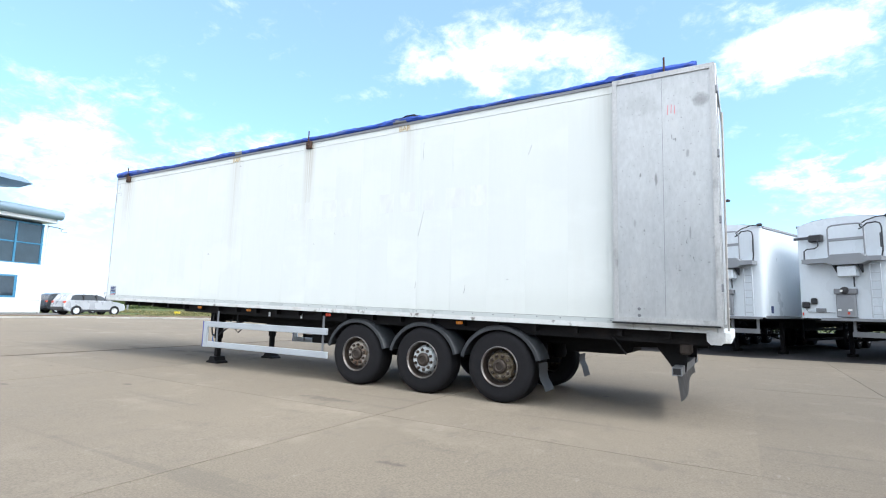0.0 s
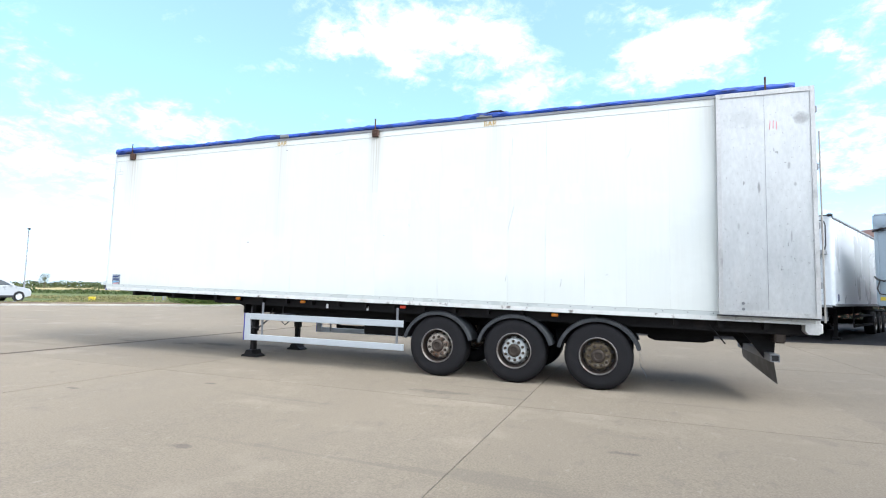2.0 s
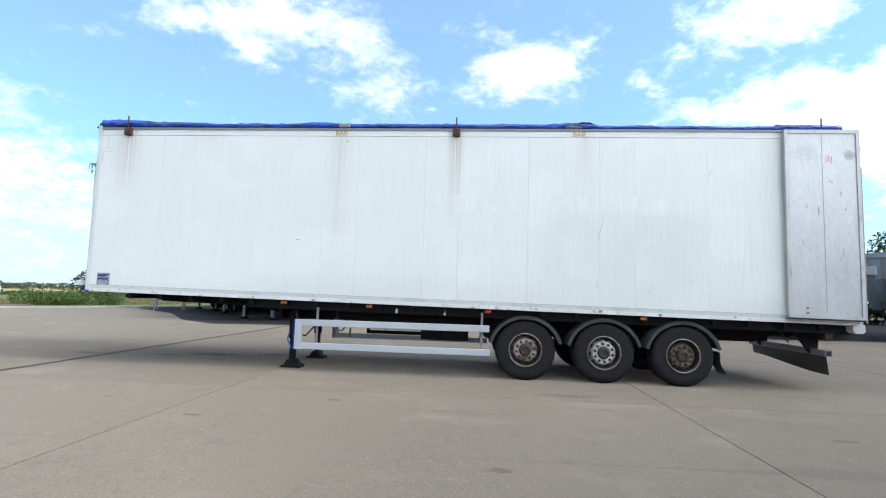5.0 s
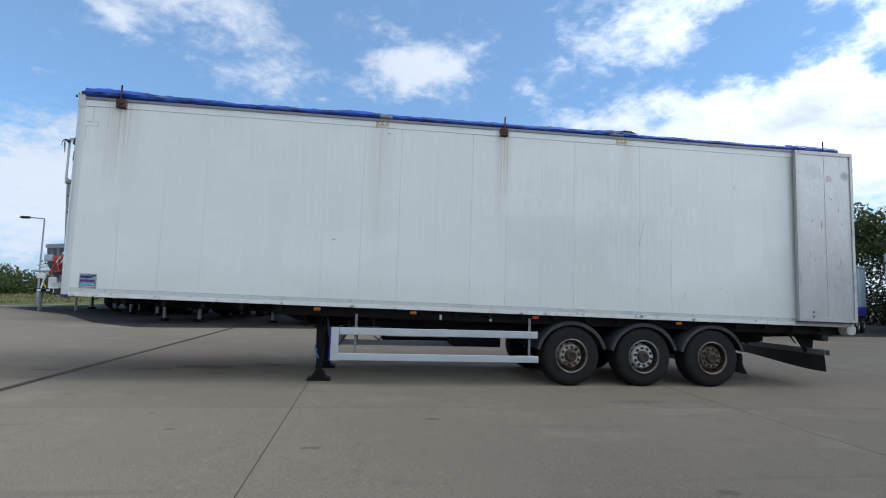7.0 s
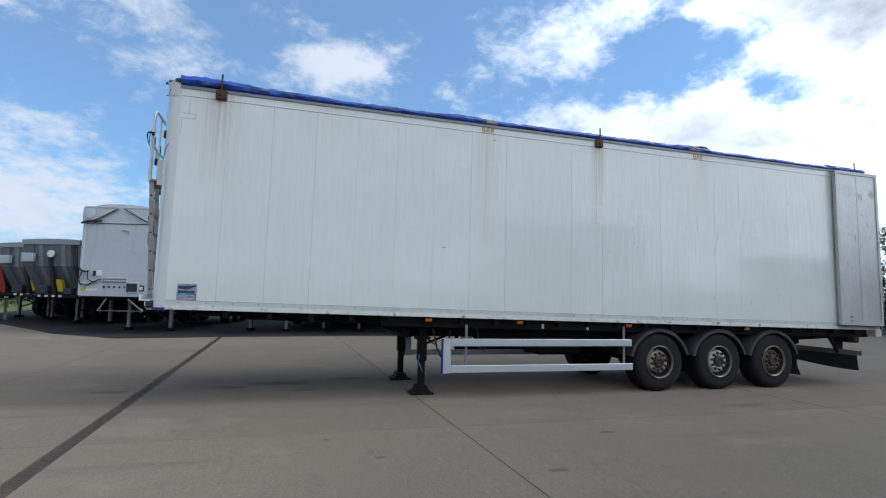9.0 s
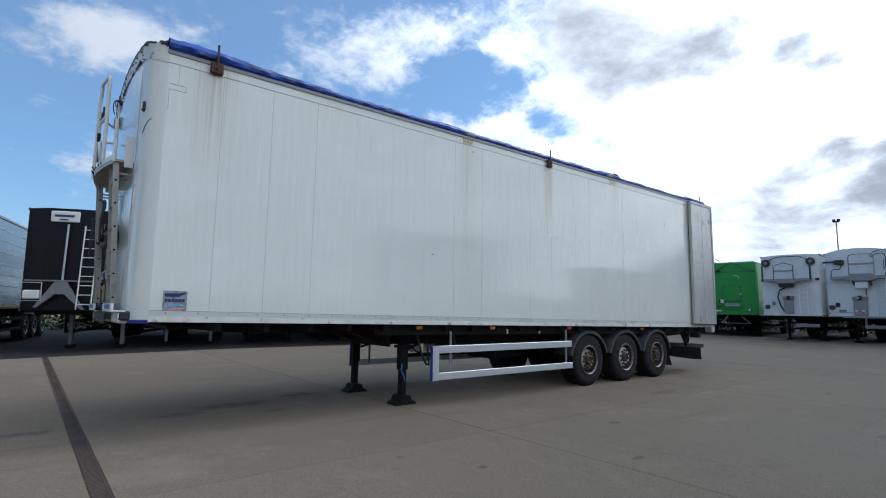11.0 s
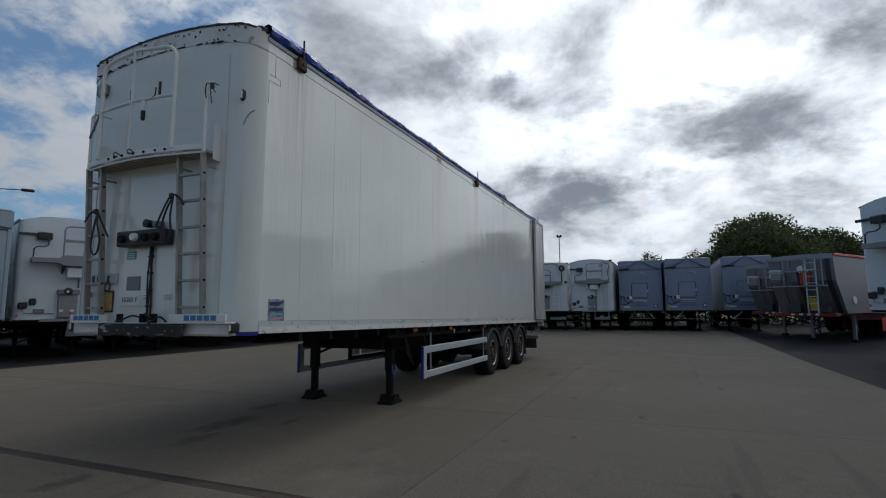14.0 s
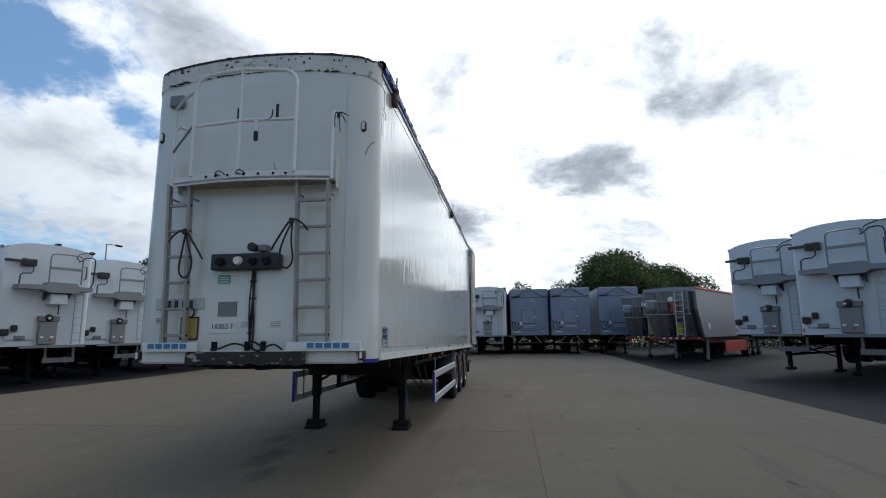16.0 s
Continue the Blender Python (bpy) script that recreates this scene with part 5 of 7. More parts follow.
# ---- trailers parked round the yard ----
M_BOXWHITE = material("parked_trailer_white", (0.62, 0.675, 0.72), 0.3, 0, 0.04, 0.8, 12, 0.02, 0.06, 0.002, (1, 1, 0.6), stain=((0.40, 0.42, 0.43), 1.4, 0.6, 0.85, (2, 2, 0.4), 0.35), per=0.02)
M_BOXGREY = material("parked_trailer_grey", (0.30, 0.375, 0.44), 0.38, 0.15, 0.06, 0.8, 12, 0.03, 0.08, 0.002, (1, 1, 0.6), stain=((0.2, 0.21, 0.22), 1.4, 0.58, 0.85, (2, 2, 0.4), 0.35), per=0.05)
M_BOXDARK = material("parked_trailer_slate", (0.215, 0.265, 0.375), 0.4, 0.15, 0.06, 0.8, 12, 0.03, 0.08, 0.002, (1, 1, 0.6), stain=((0.11, 0.12, 0.14), 1.4, 0.58, 0.85, (2, 2, 0.4), 0.35), per=0.06)
M_BOXGREEN = material("parked_trailer_green", (0.02, 0.27, 0.035), 0.35, 0, 0.08, 0.8, 12, 0.03, 0.08, 0.002, stain=((0.03, 0.12, 0.03), 1.4, 0.58, 0.85, (2, 2, 0.4), 0.4))
M_BOXBLACK = material("parked_trailer_black", (0.007, 0.008, 0.013), 0.5, 0, 0.2, 0.8, 12, 0.06, 0.08, 0.002, spec=0.2, stain=((0.03, 0.03, 0.034), 1.4, 0.56, 0.85, (2, 2, 0.4), 0.4))
M_BOXBLUE = material("parked_trailer_blue", (0.02, 0.025, 0.26), 0.35, 0, 0.1, 0.8, 12, 0.05, 0.08, 0.002)
M_SHEETGREY = material("grey_sheeting", (0.16, 0.19, 0.23), 0.55, 0, 0.12, 1.2, 14, 0.06, 0.3, 0.008)
M_TIPPER = material("tipper_alloy", (0.20, 0.212, 0.235), 0.42, 0.4, 0.12, 1.0, 20, 0.06, 0.15, 0.002, stain=((0.12, 0.12, 0.12), 1.5, 0.55, 0.85, (1, 1, 0.5), 0.4), per=0.08)
M_FLAPGREY = material("pale_grey_sheeting", (0.27, 0.30, 0.33), 0.55, 0, 0.12, 1.2, 14, 0.06, 0.3, 0.008)
M_TIPPERGREY = material("tipper_grey_steel", (0.14, 0.16, 0.19), 0.45, 0.2, 0.12, 1.0, 20, 0.06, 0.15, 0.002, stain=((0.13, 0.125, 0.12), 1.5, 0.52, 0.8, (1, 1, 0.3), 0.5), per=0.15)
M_PLANK = material("brushed_plank_alloy", (0.10, 0.115, 0.14), 0.32, 0.6, 0.1, 0.6, 30, 0.05, 0.1, 0.001, (0.4, 1, 3))
M_BRIGHTPLANK = material("mill_finish_plank", (0.30, 0.32, 0.35), 0.26, 0.9, 0.12, 0.5, 30, 0.05, 0.1, 0.001, (0.3, 1, 4))
M_PALEFRONT = material("pale_blue_grey_front", (0.50, 0.55, 0.60), 0.35, 0, 0.06, 0.8, 12, 0.03, 0.08, 0.002, (1, 1, 0.6), stain=((0.24, 0.25, 0.27), 1.6, 0.56, 0.85, (2.5, 2.5, 0.3), 0.5))
M_STEPGREY = material("step_grey", (0.24, 0.255, 0.275), 0.5, 0.3, 0.08, 2, 40, 0.05, 0.1, 0.001)
M_PIPE = material("dark_pipe", (0.05, 0.055, 0.065), 0.45, 0.4, 0.15, 3, 40, 0.08, 0.1, 0.001)
FINW = M_RIM_SILVER
BOT, TOP, LONG = 1.28, 4.26, 13.0


def running_gear(t, long=LONG, paint=None, guard=True, axles=(8.2, 9.5, 10.8), pale_legs=False):
    """Beams, legs, wheels and guards under a parked trailer; its front stands at x = 0."""
    paint = paint or M_CHASSIS
    for y in (-0.5, 0.42):
        part("chassis_beam", Shape().prism([(0.8, 1.26), (long - 0.1, 1.26), (long - 0.1, 0.98), (6, 0.86), (3.2, 0.9), (2.6, 1.1), (0.8, 1.14)], y, y + 0.1, "y"), paint, t, smooth=0)
    part("cross_frame", Shape().box(0.3, 2.6, -0.95, 0.95, 1.14, 1.24, 0.01), paint, t)
    for y in (-0.78, 0.78):
        leg = part("landing_leg", Shape().box(2.5, 2.63, y - 0.06, y + 0.06, 0.1, 1.15, 0.01), M_STEPGREY if pale_legs else M_CHASSIS, t)
        part("foot", Shape().box(2.4, 2.74, y - 0.12, y + 0.12, -0.01, 0.1, 0.02), M_CHASSIS, leg)
    part("leg_brace", Shape().tube([(2.56, -0.75, 0.5), (2.56, 0.75, 0.95)], 0.03, 6), M_CHASSIS, t)
    part("leg_brace", Shape().tube([(2.56, 0.75, 0.5), (2.56, -0.75, 0.95)], 0.03, 6), M_CHASSIS, t)
    for x in axles:
        for y, out in ((-1.03, -1), (1.03, 1)):
            wheel(t, x, y, 0.5, out, FINW, "", 0.98, False)
        part("axle", Shape().tube([(x, -0.9, 0.5), (x, 0.9, 0.5)], 0.07, 8), M_CHASSIS, t)
    for y in (-1.03, 1.03):
        part("mudguard", Shape().prism([(axles[0] - 0.7, 0.95), (axles[0] - 0.55, 1.06), (axles[2] + 0.55, 1.06), (axles[2] + 0.7, 0.95), (axles[2] + 0.68, 0.93), (axles[2] + 0.54, 1.035), (axles[0] - 0.54, 1.035), (axles[0] - 0.68, 0.93)], y - 0.2, y + 0.2, "y"), M_MUDGUARD, t, smooth=0)
    if guard:
        for y in (-1.22, 1.22):
            for z in (0.45, 0.82):
                part("side_guard", Shape().box(3.2, axles[0] - 0.75, y - 0.015, y + 0.015, z, z + 0.1, 0.005), M_CHASSIS, t)
            part("guard_post", Shape().box(3.2, 3.3, y - 0.02, y + 0.02, 0.45, 1.2, 0.005), M_CHASSIS, t)


def box_body(t, paint, side=None, long=LONG, arch=0.2, planks=0, top_=TOP, roof=None):
    """Body with round front corners, an arched front and a sheeted roof."""
    side = side or paint
    c = 0.12
    plan = [(0.35, -1.25), (c, -1.25), (c * 0.3, -1.25 + c * 0.3), (0.0, -1.25 + c)] + [(0.0, -1.13 + 2.26 * k / 8) for k in range(1, 8)] + [(0.0, 1.25 - c), (c * 0.3, 1.25 - c * 0.3), (c, 1.25), (0.35, 1.25)]

    def up(y):
        return top_ + arch * max(0.0, 1 - (y / 1.25) ** 2)

    part("headboard", Shape().strip([[(x, y, BOT + (up(y) - BOT) * w) for x, y in plan] for w in (0, 0.5, 1)]), paint, t, smooth=60)
    for y in (-1.25, 1.25):
        if planks:
            for k in range(planks):
                z0, z1 = BOT + (top_ - BOT) * k / planks, BOT + (top_ - BOT) * (k + 1) / planks
                part("side_plank", Shape().box(0.35, long, min(y, y * 0.97), max(y, y * 0.97), z0 + 0.008, z1 - 0.008, 0.012), side, t)
        part("side_wall", Shape().box(0.35, long, min(y * 0.965, y * (0.985 if planks else 1.0)), max(y * 0.965, y * (0.985 if planks else 1.0)), BOT, top_, 0.01), side, t)
        part("top_rail", Shape().box(0.1, long, y - 0.03, y + 0.03, top_ - 0.04, top_ + 0.05, 0.015), M_STEPGREY, t)
        part("floor_rail", Shape().box(0.1, long, y - 0.02, y + 0.02, BOT - 0.04, BOT + 0.06, 0.01), M_STEPGREY, t)
    part("rear_frame", Shape().box(long, long + 0.1, -1.25, 1.25, BOT - 0.1, top_, 0.02), M_STEPGREY, t)
    rows = [[(x, -1.25 + 2.5 * k / 10, up(-1.25 + 2.5 * k / 10) + 0.012 * math.sin(x * 3 + k)) for k in range(11)] for x in np.linspace(0.0, long, 20)]
    part("roof_sheet", Shape().strip(rows), roof or M_SHEETGREY, t, smooth=60)
    part("floor", Shape().box(0.1, long, -1.2, 1.2, BOT - 0.06, BOT, 0.0), M_CHASSIS, t)


def U(u):
    return 1.25 - u


def white_front(t):
    """Walkway, hoops, ladder and hydraulic gear on the front of a white trailer."""
    part("crank_box", Shape().box(-0.2, -0.01, U(0.80), U(0.42), 3.70, 3.93, 0.03), M_DARKBOX, t, "dark roof-crank gearbox")
    part("crank_arm", Shape().box(-0.14, -0.1, U(0.44), U(-0.02), 3.80, 3.89, 0.01), M_PIPE, t)
    part("bent_pipe", Shape().tube([(-0.2, U(0.70), 3.75), (-0.22, U(0.70), 3.55), (-0.25, U(0.62), 3.48), (-0.28, U(0.42), 3.47), (-0.3, U(0.34), 3.40), (-0.3, U(0.33), 3.05)], 0.022, 6), M_PIPE, t)
    deck_ = part("walkway", Shape().prism([(U(0.30), 3.0), (U(0.95), 3.0), (U(1.1), 2.92), (U(1.85), 2.92), (U(2.0), 3.0), (U(2.34), 3.0), (U(2.34), 3.13), (U(1.95), 3.14), (U(1.85), 3.24), (U(1.1), 3.24), (U(1.0), 3.14), (U(0.30), 3.13)], -0.42, -0.03, "x"), M_STEPGREY, t, "grey steel walkway")
    hoop_ = [(-0.42, U(1.05), 3.2)] + [(-0.42, U(u), z) for u, z in ((1.05, 4.02), (1.09, 4.10), (1.18, 4.13), (1.5, 4.14), (1.84, 4.13), (1.93, 4.10), (1.97, 4.02), (1.97, 3.2))]
    part("hoop", Shape().tube(hoop_, 0.024, 6), M_STEPGREY, deck_)
    part("middle_rail", Shape().box(-0.44, -0.40, U(1.95), U(1.07), 3.64, 3.73, 0.008), M_STEPGREY, deck_)
    side_hoop = [(-0.42, U(1.85), 3.95), (-0.42, U(1.95), 4.0), (-0.42, U(2.05), 4.1), (-0.40, U(2.25), 4.12), (-0.38, U(2.35), 4.08), (-0.36, U(2.38), 3.95), (-0.34, U(2.37), 3.3), (-0.3, U(2.33), 3.15), (-0.25, U(2.30), 3.05)]
    part("side_hoop", Shape().tube(side_hoop, 0.022, 6), M_PIPE, deck_)
    part("roof_hose", Shape().tube([(-0.35, U(1.9), 4.0), (-0.3, U(1.83), 4.08), (-0.2, U(1.95), 4.22), (-0.1, U(2.2), 4.32), (-0.05, U(2.42), 4.33)], 0.018, 6), M_BLACK, t)
    part("hose_end", Shape().lathe([(-0.09, 0.03), (-0.05, 0.055), (0.05, 0.055), (0.08, 0.03)], (0.02, U(2.44), 4.34), "y", 10), M_DARKBOX, t)
    part("grab_handle", Shape().tube([(-0.02, U(2.24), 3.42), (-0.1, U(2.26), 3.43), (-0.1, U(2.26), 3.83), (-0.02, U(2.24), 3.84)], 0.018, 6), M_PIPE, t)
    part("white_box", Shape().box(-0.32, -0.01, U(1.68), U(1.20), 2.56, 2.88, 0.02), M_BOXWHITE, t, "white fluid box under the walkway")
    for u in (1.12, 1.76):
        part("gusset", Shape().prism([(-0.38, 2.93), (-0.02, 2.93), (-0.02, 2.68)], U(u) - 0.02, U(u) + 0.02, "y"), M_PIPE, t, smooth=0)
    part("pipe", Shape().tube([(-0.1, U(1.55), 2.56), (-0.1, U(1.55), 2.25)], 0.022, 6), M_PIPE, t)
    part("valve_block", Shape().box(-0.16, -0.01, U(1.60), U(1.02), 2.03, 2.20, 0.02), M_GREYKIT, t, "dark hydraulic valve block")
    part("valve", Shape().lathe([(-0.26, 0.05), (-0.24, 0.09), (-0.15, 0.12), (-0.1, 0.12)], (0, U(1.30), 2.14), "x", 14), M_DARKBOX, t)
    part("valve_cap", Shape().lathe([(-0.28, 0.0), (-0.28, 0.035), (-0.25, 0.04)], (0, U(1.26), 2.13), "x", 10), M_CLEAR, t)
    cover = part("pump_cover", Shape().box(-0.14, -0.01, U(1.56), U(1.06), 1.33, 2.03, 0.02), M_STEPGREY, t, "grey pump cover with small labels")
    for u, w, mt in ((1.15, 0.09, M_LABEL), (1.42, 0.10, M_LABEL), (1.38, 0.06, M_REDLENS)):
        part("label", Shape().box(-0.145, -0.138, U(u) - w / 2, U(u) + w / 2, 1.52 if mt is M_LABEL else 1.42, 1.58 if mt is M_LABEL else 1.49), mt, cover, smooth=0)
    part("cable_socket", Shape().box(-0.1, -0.005, U(0.32), U(0.10), 1.60, 1.80, 0.03), M_DARKBOX, t)
    part("cable_socket", Shape().box(-0.1, -0.005, U(0.53), U(0.36), 1.72, 1.92, 0.03), M_DARKBOX, t)
    part("air_couplings", Shape().box(-0.06, -0.005, U(0.75), U(0.48), 1.48, 1.60, 0.01), M_GREYKIT, t)
    part("air_line", Shape().tube([(-0.03, U(0.2), 1.6), (-0.03, U(0.24), 1.48), (-0.03, U(1.0), 1.46)], 0.01, 5), M_GREYKIT, t)
    part("marker", Shape().box(-0.02, -0.005, U(0.12), U(0.08), 1.36, 1.46, 0.006), M_REDLENS, t)
    lad = part("ladder", Shape().box(-0.2, -0.15, U(1.99), U(1.96), 1.33, 2.94, 0.005), M_GUARD, t, "pale aluminium ladder")
    part("stile", Shape().box(-0.2, -0.15, U(2.24), U(2.21), 1.33, 2.94, 0.005), M_GUARD, lad)
    for k in range(7):
        part("rung", Shape().box(-0.19, -0.16, U(2.21), U(1.99), 1.42 + k * 0.245, 1.45 + k * 0.245, 0.004), M_GUARD, lad)
    part("bumper", Shape().prism([(U(0.68), 1.30), (U(0.62), 1.22), (U(2.42), 1.22), (U(2.42), 1.30)], -0.14, 0.0, "x"), M_STEPGREY, t)
    part("light_plate", Shape().box(0.12, 0.16, -1.02, -0.1, 0.74, 0.9, 0.01), M_GREYKIT, t, "grey cross plate below the body")
    part("light_plate_arm", Shape().box(0.12, 0.18, -1.0, -0.93, 0.9, 1.24), M_GREYKIT, t)
    part("light_plate_arm", Shape().box(0.12, 0.18, -0.2, -0.13, 0.9, 1.24), M_GREYKIT, t)
    part("side_sticker", Shape().box(0.5, 0.68, -1.258, -1.249, 1.42, 1.66, 0.002), M_NAVY, t, "dark square sticker")


def grey_front(t, paint, hatch=True):
    """Hatch, roof flaps and hoses on the front of a plain bulk trailer."""
    for s_ in (-1, 1):
        part("roof_flap", Shape().prism([(s_ * 1.25, TOP + 0.04), (s_ * 1.25, TOP - 0.42), (s_ * 0.85, TOP - 0.38), (s_ * 0.12, TOP + 0.02), (s_ * 0.12, TOP + 0.08)], -0.06, -0.03, "x"), paint, t, smooth=0)
        part("flap_arm", Shape().tube([(-0.08, s_ * 1.2, TOP - 0.44), (-0.08, s_ * 0.85, TOP - 0.39), (-0.08, s_ * 0.1, TOP + 0.03)], 0.015, 6), M_PIPE, t)
        part("top_bar", Shape().box(-0.08, -0.02, s_ * 0.1, s_ * 1.2, TOP + 0.04, TOP + 0.09, 0.01), M_GUARD, t)
    part("roll_end", Shape().lathe([(-0.10, 0.14), (-0.09, 0.19), (-0.02, 0.19)], (0, 1.03, TOP - 0.17), "x", 16), paint, t)
    part("hose_bundle", Shape().tube([(-0.1, 1.25, TOP - 0.5), (-0.12, 1.0, TOP - 0.42), (-0.12, 0.8, TOP - 0.45), (-0.1, 0.6, TOP - 0.40)], 0.035, 6), M_BLACK, t)
    part("board_line", Shape().box(-0.02, -0.005, -1.15, 1.15, TOP - 0.50, TOP - 0.475), M_PIPE, t)
    part("hook", Shape().tube([(-0.03, U(1.3), 3.56), (-0.06, U(1.5), 3.56), (-0.06, U(1.6), 3.5), (-0.06, U(1.6), 3.38)], 0.022, 6), M_GUARD, t)
    for s_ in (-1, 1):
        part("corner_post", Shape().box(-0.02, 0.06, s_ * 1.14, s_ * 1.24, BOT + 0.02, TOP - 0.1, 0.015), paint, t)
    if hatch:
        rim_ = [(-0.025, U(u), z) for u, z in ((0.72, 2.1), (0.72, 2.9), (0.77, 2.95), (1.61, 2.95), (1.66, 2.9), (1.66, 2.1), (1.61, 2.05), (0.77, 2.05))]
        h = part("hatch", Shape().box(-0.03, -0.005, U(1.63), U(0.75), 2.08, 2.92, 0.01), paint, t, "rectangular inspection hatch with a dark seal")
        part("seal", Shape().tube(rim_, 0.009, 6, True), M_PIPE, h)
        part("latch", Shape().box(-0.06, -0.03, U(1.70), U(1.60), 2.42, 2.54, 0.01), M_GUARD, h)
    for z in (1.78, 1.87):
        part("step_bar", Shape().box(-0.08, -0.005, U(1.6), U(0.8), z, z + 0.045, 0.008), M_GUARD, t)
    for k in range(5):
        part("coupling", Shape().lathe([(-0.06, 0.02), (-0.04, 0.035), (0, 0.035)], (0, U(0.85 + k * 0.17), 1.6), "x", 8), M_NAVY if k % 2 else M_DARKBOX, t)
    part("hose", Shape().tube([(-0.03, U(-0.02), 2.25), (-0.08, U(0.08), 2.15), (-0.1, U(0.25), 2.1), (-0.1, U(0.35), 2.12)], 0.028, 6), M_BLACK, t)
    part("hose", Shape().tube([(-0.06, U(0.12), 2.1), (-0.1, U(0.06), 1.85), (-0.1, U(0.12), 1.68), (-0.1, U(0.32), 1.64), (-0.1, U(0.5), 1.72), (-0.1, U(0.7), 1.84), (-0.05, U(0.75), 1.85)], 0.022, 6), M_BLACK, t)
    part("hose", Shape().tube([(-0.06, U(0.3), 2.08), (-0.1, U(0.35), 1.85), (-0.1, U(0.5), 1.76), (-0.05, U(0.62), 1.8)], 0.02, 6), M_BLACK, t)
    part("box", Shape().box(-0.06, -0.005, U(0.75), U(0.58), 1.96, 2.16, 0.01), M_LABEL, t)
    part("box", Shape().box(-0.06, -0.005, U(0.55), U(0.47), 1.96, 2.14, 0.01), M_DARKBOX, t)
    part("label", Shape().box(-0.012, -0.004, U(0.24), U(0.04), 1.46, 1.58), M_YELLOW, t, smooth=0)
    part("label", Shape().box(-0.012, -0.004, U(0.62), U(0.26), 1.46, 1.54), M_LABEL, t, smooth=0)
    sq = part("socket_plate", Shape().box(-0.03, -0.004, U(2.17), U(1.97), 1.47, 1.67, 0.01), M_DARKBOX, t)
    part("socket", Shape().box(-0.036, -0.028, U(2.13), U(2.01), 1.51, 1.63, 0.005), M_LABEL, sq)
    for z in (2.0, 2.6, 3.2):
        part("plank_line", Shape().box(-0.007, -0.003, -1.13, 1.13, z, z + 0.012), paint, t, smooth=0)
    for s_ in (-1, 1):
        part("stay", Shape().tube([(0.1, s_ * 0.35, 1.2), (0.35, s_ * 0.75, 0.78)], 0.03, 6), M_GUARD, t)
    part("stay_bar", Shape().tube([(0.35, -0.75, 0.78), (0.35, 0.75, 0.78)], 0.025, 6), M_GREYKIT, t)


def reel_front(t):
    """Two cable reels and a central walkway on a white front."""
    for u in (0.28, 2.2):
        reel = part("hose_reel", Shape().lathe([(-0.2, 0.05), (-0.2, 0.17), (-0.17, 0.19), (-0.05, 0.19), (-0.01, 0.17)], (0, U(u), 3.93), "x", 18), M_DARKBOX, t, "black hose reel")
        part("reel_hub", Shape().lathe([(-0.215, 0.0), (-0.215, 0.06), (-0.2, 0.08)], (0, U(u), 3.93), "x", 12), M_GREYKIT, reel)
    part("deck", Shape().prism([(U(0.22), 2.98), (U(0.75), 2.98), (U(0.95), 2.86), (U(1.5), 2.86), (U(1.7), 2.98), (U(2.2), 2.98), (U(2.2), 3.1), (U(0.22), 3.1)], -0.4, -0.03, "x"), M_STEPGREY, t, "grey steel walkway")
    for u0, u1 in ((0.16, 0.2), (0.68, 1.52), (2.2, 2.24)):
        part("hoop", Shape().tube([(-0.4, U(u0), 3.05), (-0.4, U(u0), 3.75), (-0.38, U((u0 + u1) / 2), 3.9 if u1 - u0 > 0.3 else 3.8), (-0.4, U(u1), 3.75), (-0.4, U(u1), 3.05)], 0.022, 6), M_PIPE, t)
    part("middle_rail", Shape().box(-0.42, -0.38, U(1.5), U(0.7), 3.45, 3.53, 0.008), M_STEPGREY, t)
    part("bowl", Shape().lathe([(0.0, 0.05), (0.02, 0.3), (0.22, 0.36)], (-0.2, U(1.15), 2.66), "z", 16), M_PIPE, t)
    part("roof_cable", Shape().tube([(-0.2, U(0.4), 4.05), (-0.1, U(0.8), 4.22), (-0.1, U(1.7), 4.22), (-0.2, U(2.05), 4.05)], 0.022, 6), M_BLACK, t)
    part("hose", Shape().tube([(-0.15, U(1.1), 2.66), (-0.18, U(0.85), 2.55), (-0.18, U(0.75), 2.2), (-0.18, U(0.85), 1.8), (-0.1, U(0.98), 1.5)], 0.035, 6), M_BLACK, t)
    part("valve_block", Shape().box(-0.16, -0.01, U(1.42), U(0.95), 2.08, 2.24, 0.02), M_GREYKIT, t)
    part("valve", Shape().lathe([(-0.24, 0.05), (-0.15, 0.1), (-0.1, 0.1)], (0, U(1.18), 2.18), "x", 12), M_DARKBOX, t)
    part("pump_cover", Shape().box(-0.13, -0.01, U(1.38), U(0.98), 1.4, 2.06, 0.02), M_STEPGREY, t)
    part("cable_socket", Shape().box(-0.08, -0.005, U(0.35), U(0.13), 1.62, 1.82, 0.03), M_DARKBOX, t)
    part("cable_socket", Shape().box(-0.08, -0.005, U(0.6), U(0.45), 1.8, 1.98, 0.03), M_GREYKIT, t)
    part("cable_socket", Shape().box(-0.06, -0.005, U(0.12), U(0.0), 3.0, 3.12, 0.02), M_NAVY, t)
    part("cable_socket", Shape().box(-0.06, -0.005, U(2.5), U(2.32), 3.0, 3.12, 0.02), M_DARKBOX, t)
    lad = part("ladder", Shape().box(-0.14, -0.1, U(1.66), U(1.63), 1.4, 2.7, 0.005), M_LABEL, t)
    part("stile", Shape().box(-0.14, -0.1, U(2.0), U(1.97), 1.4, 2.7, 0.005), M_LABEL, lad)
    for k in range(6):
        part("rung", Shape().box(-0.13, -0.11, U(1.97), U(1.66), 1.5 + k * 0.22, 1.53 + k * 0.22), M_LABEL, lad)
    part("light_plate", Shape().box(0.12, 0.16, -1.1, -0.1, 0.74, 0.9, 0.01), M_GREYKIT, t)


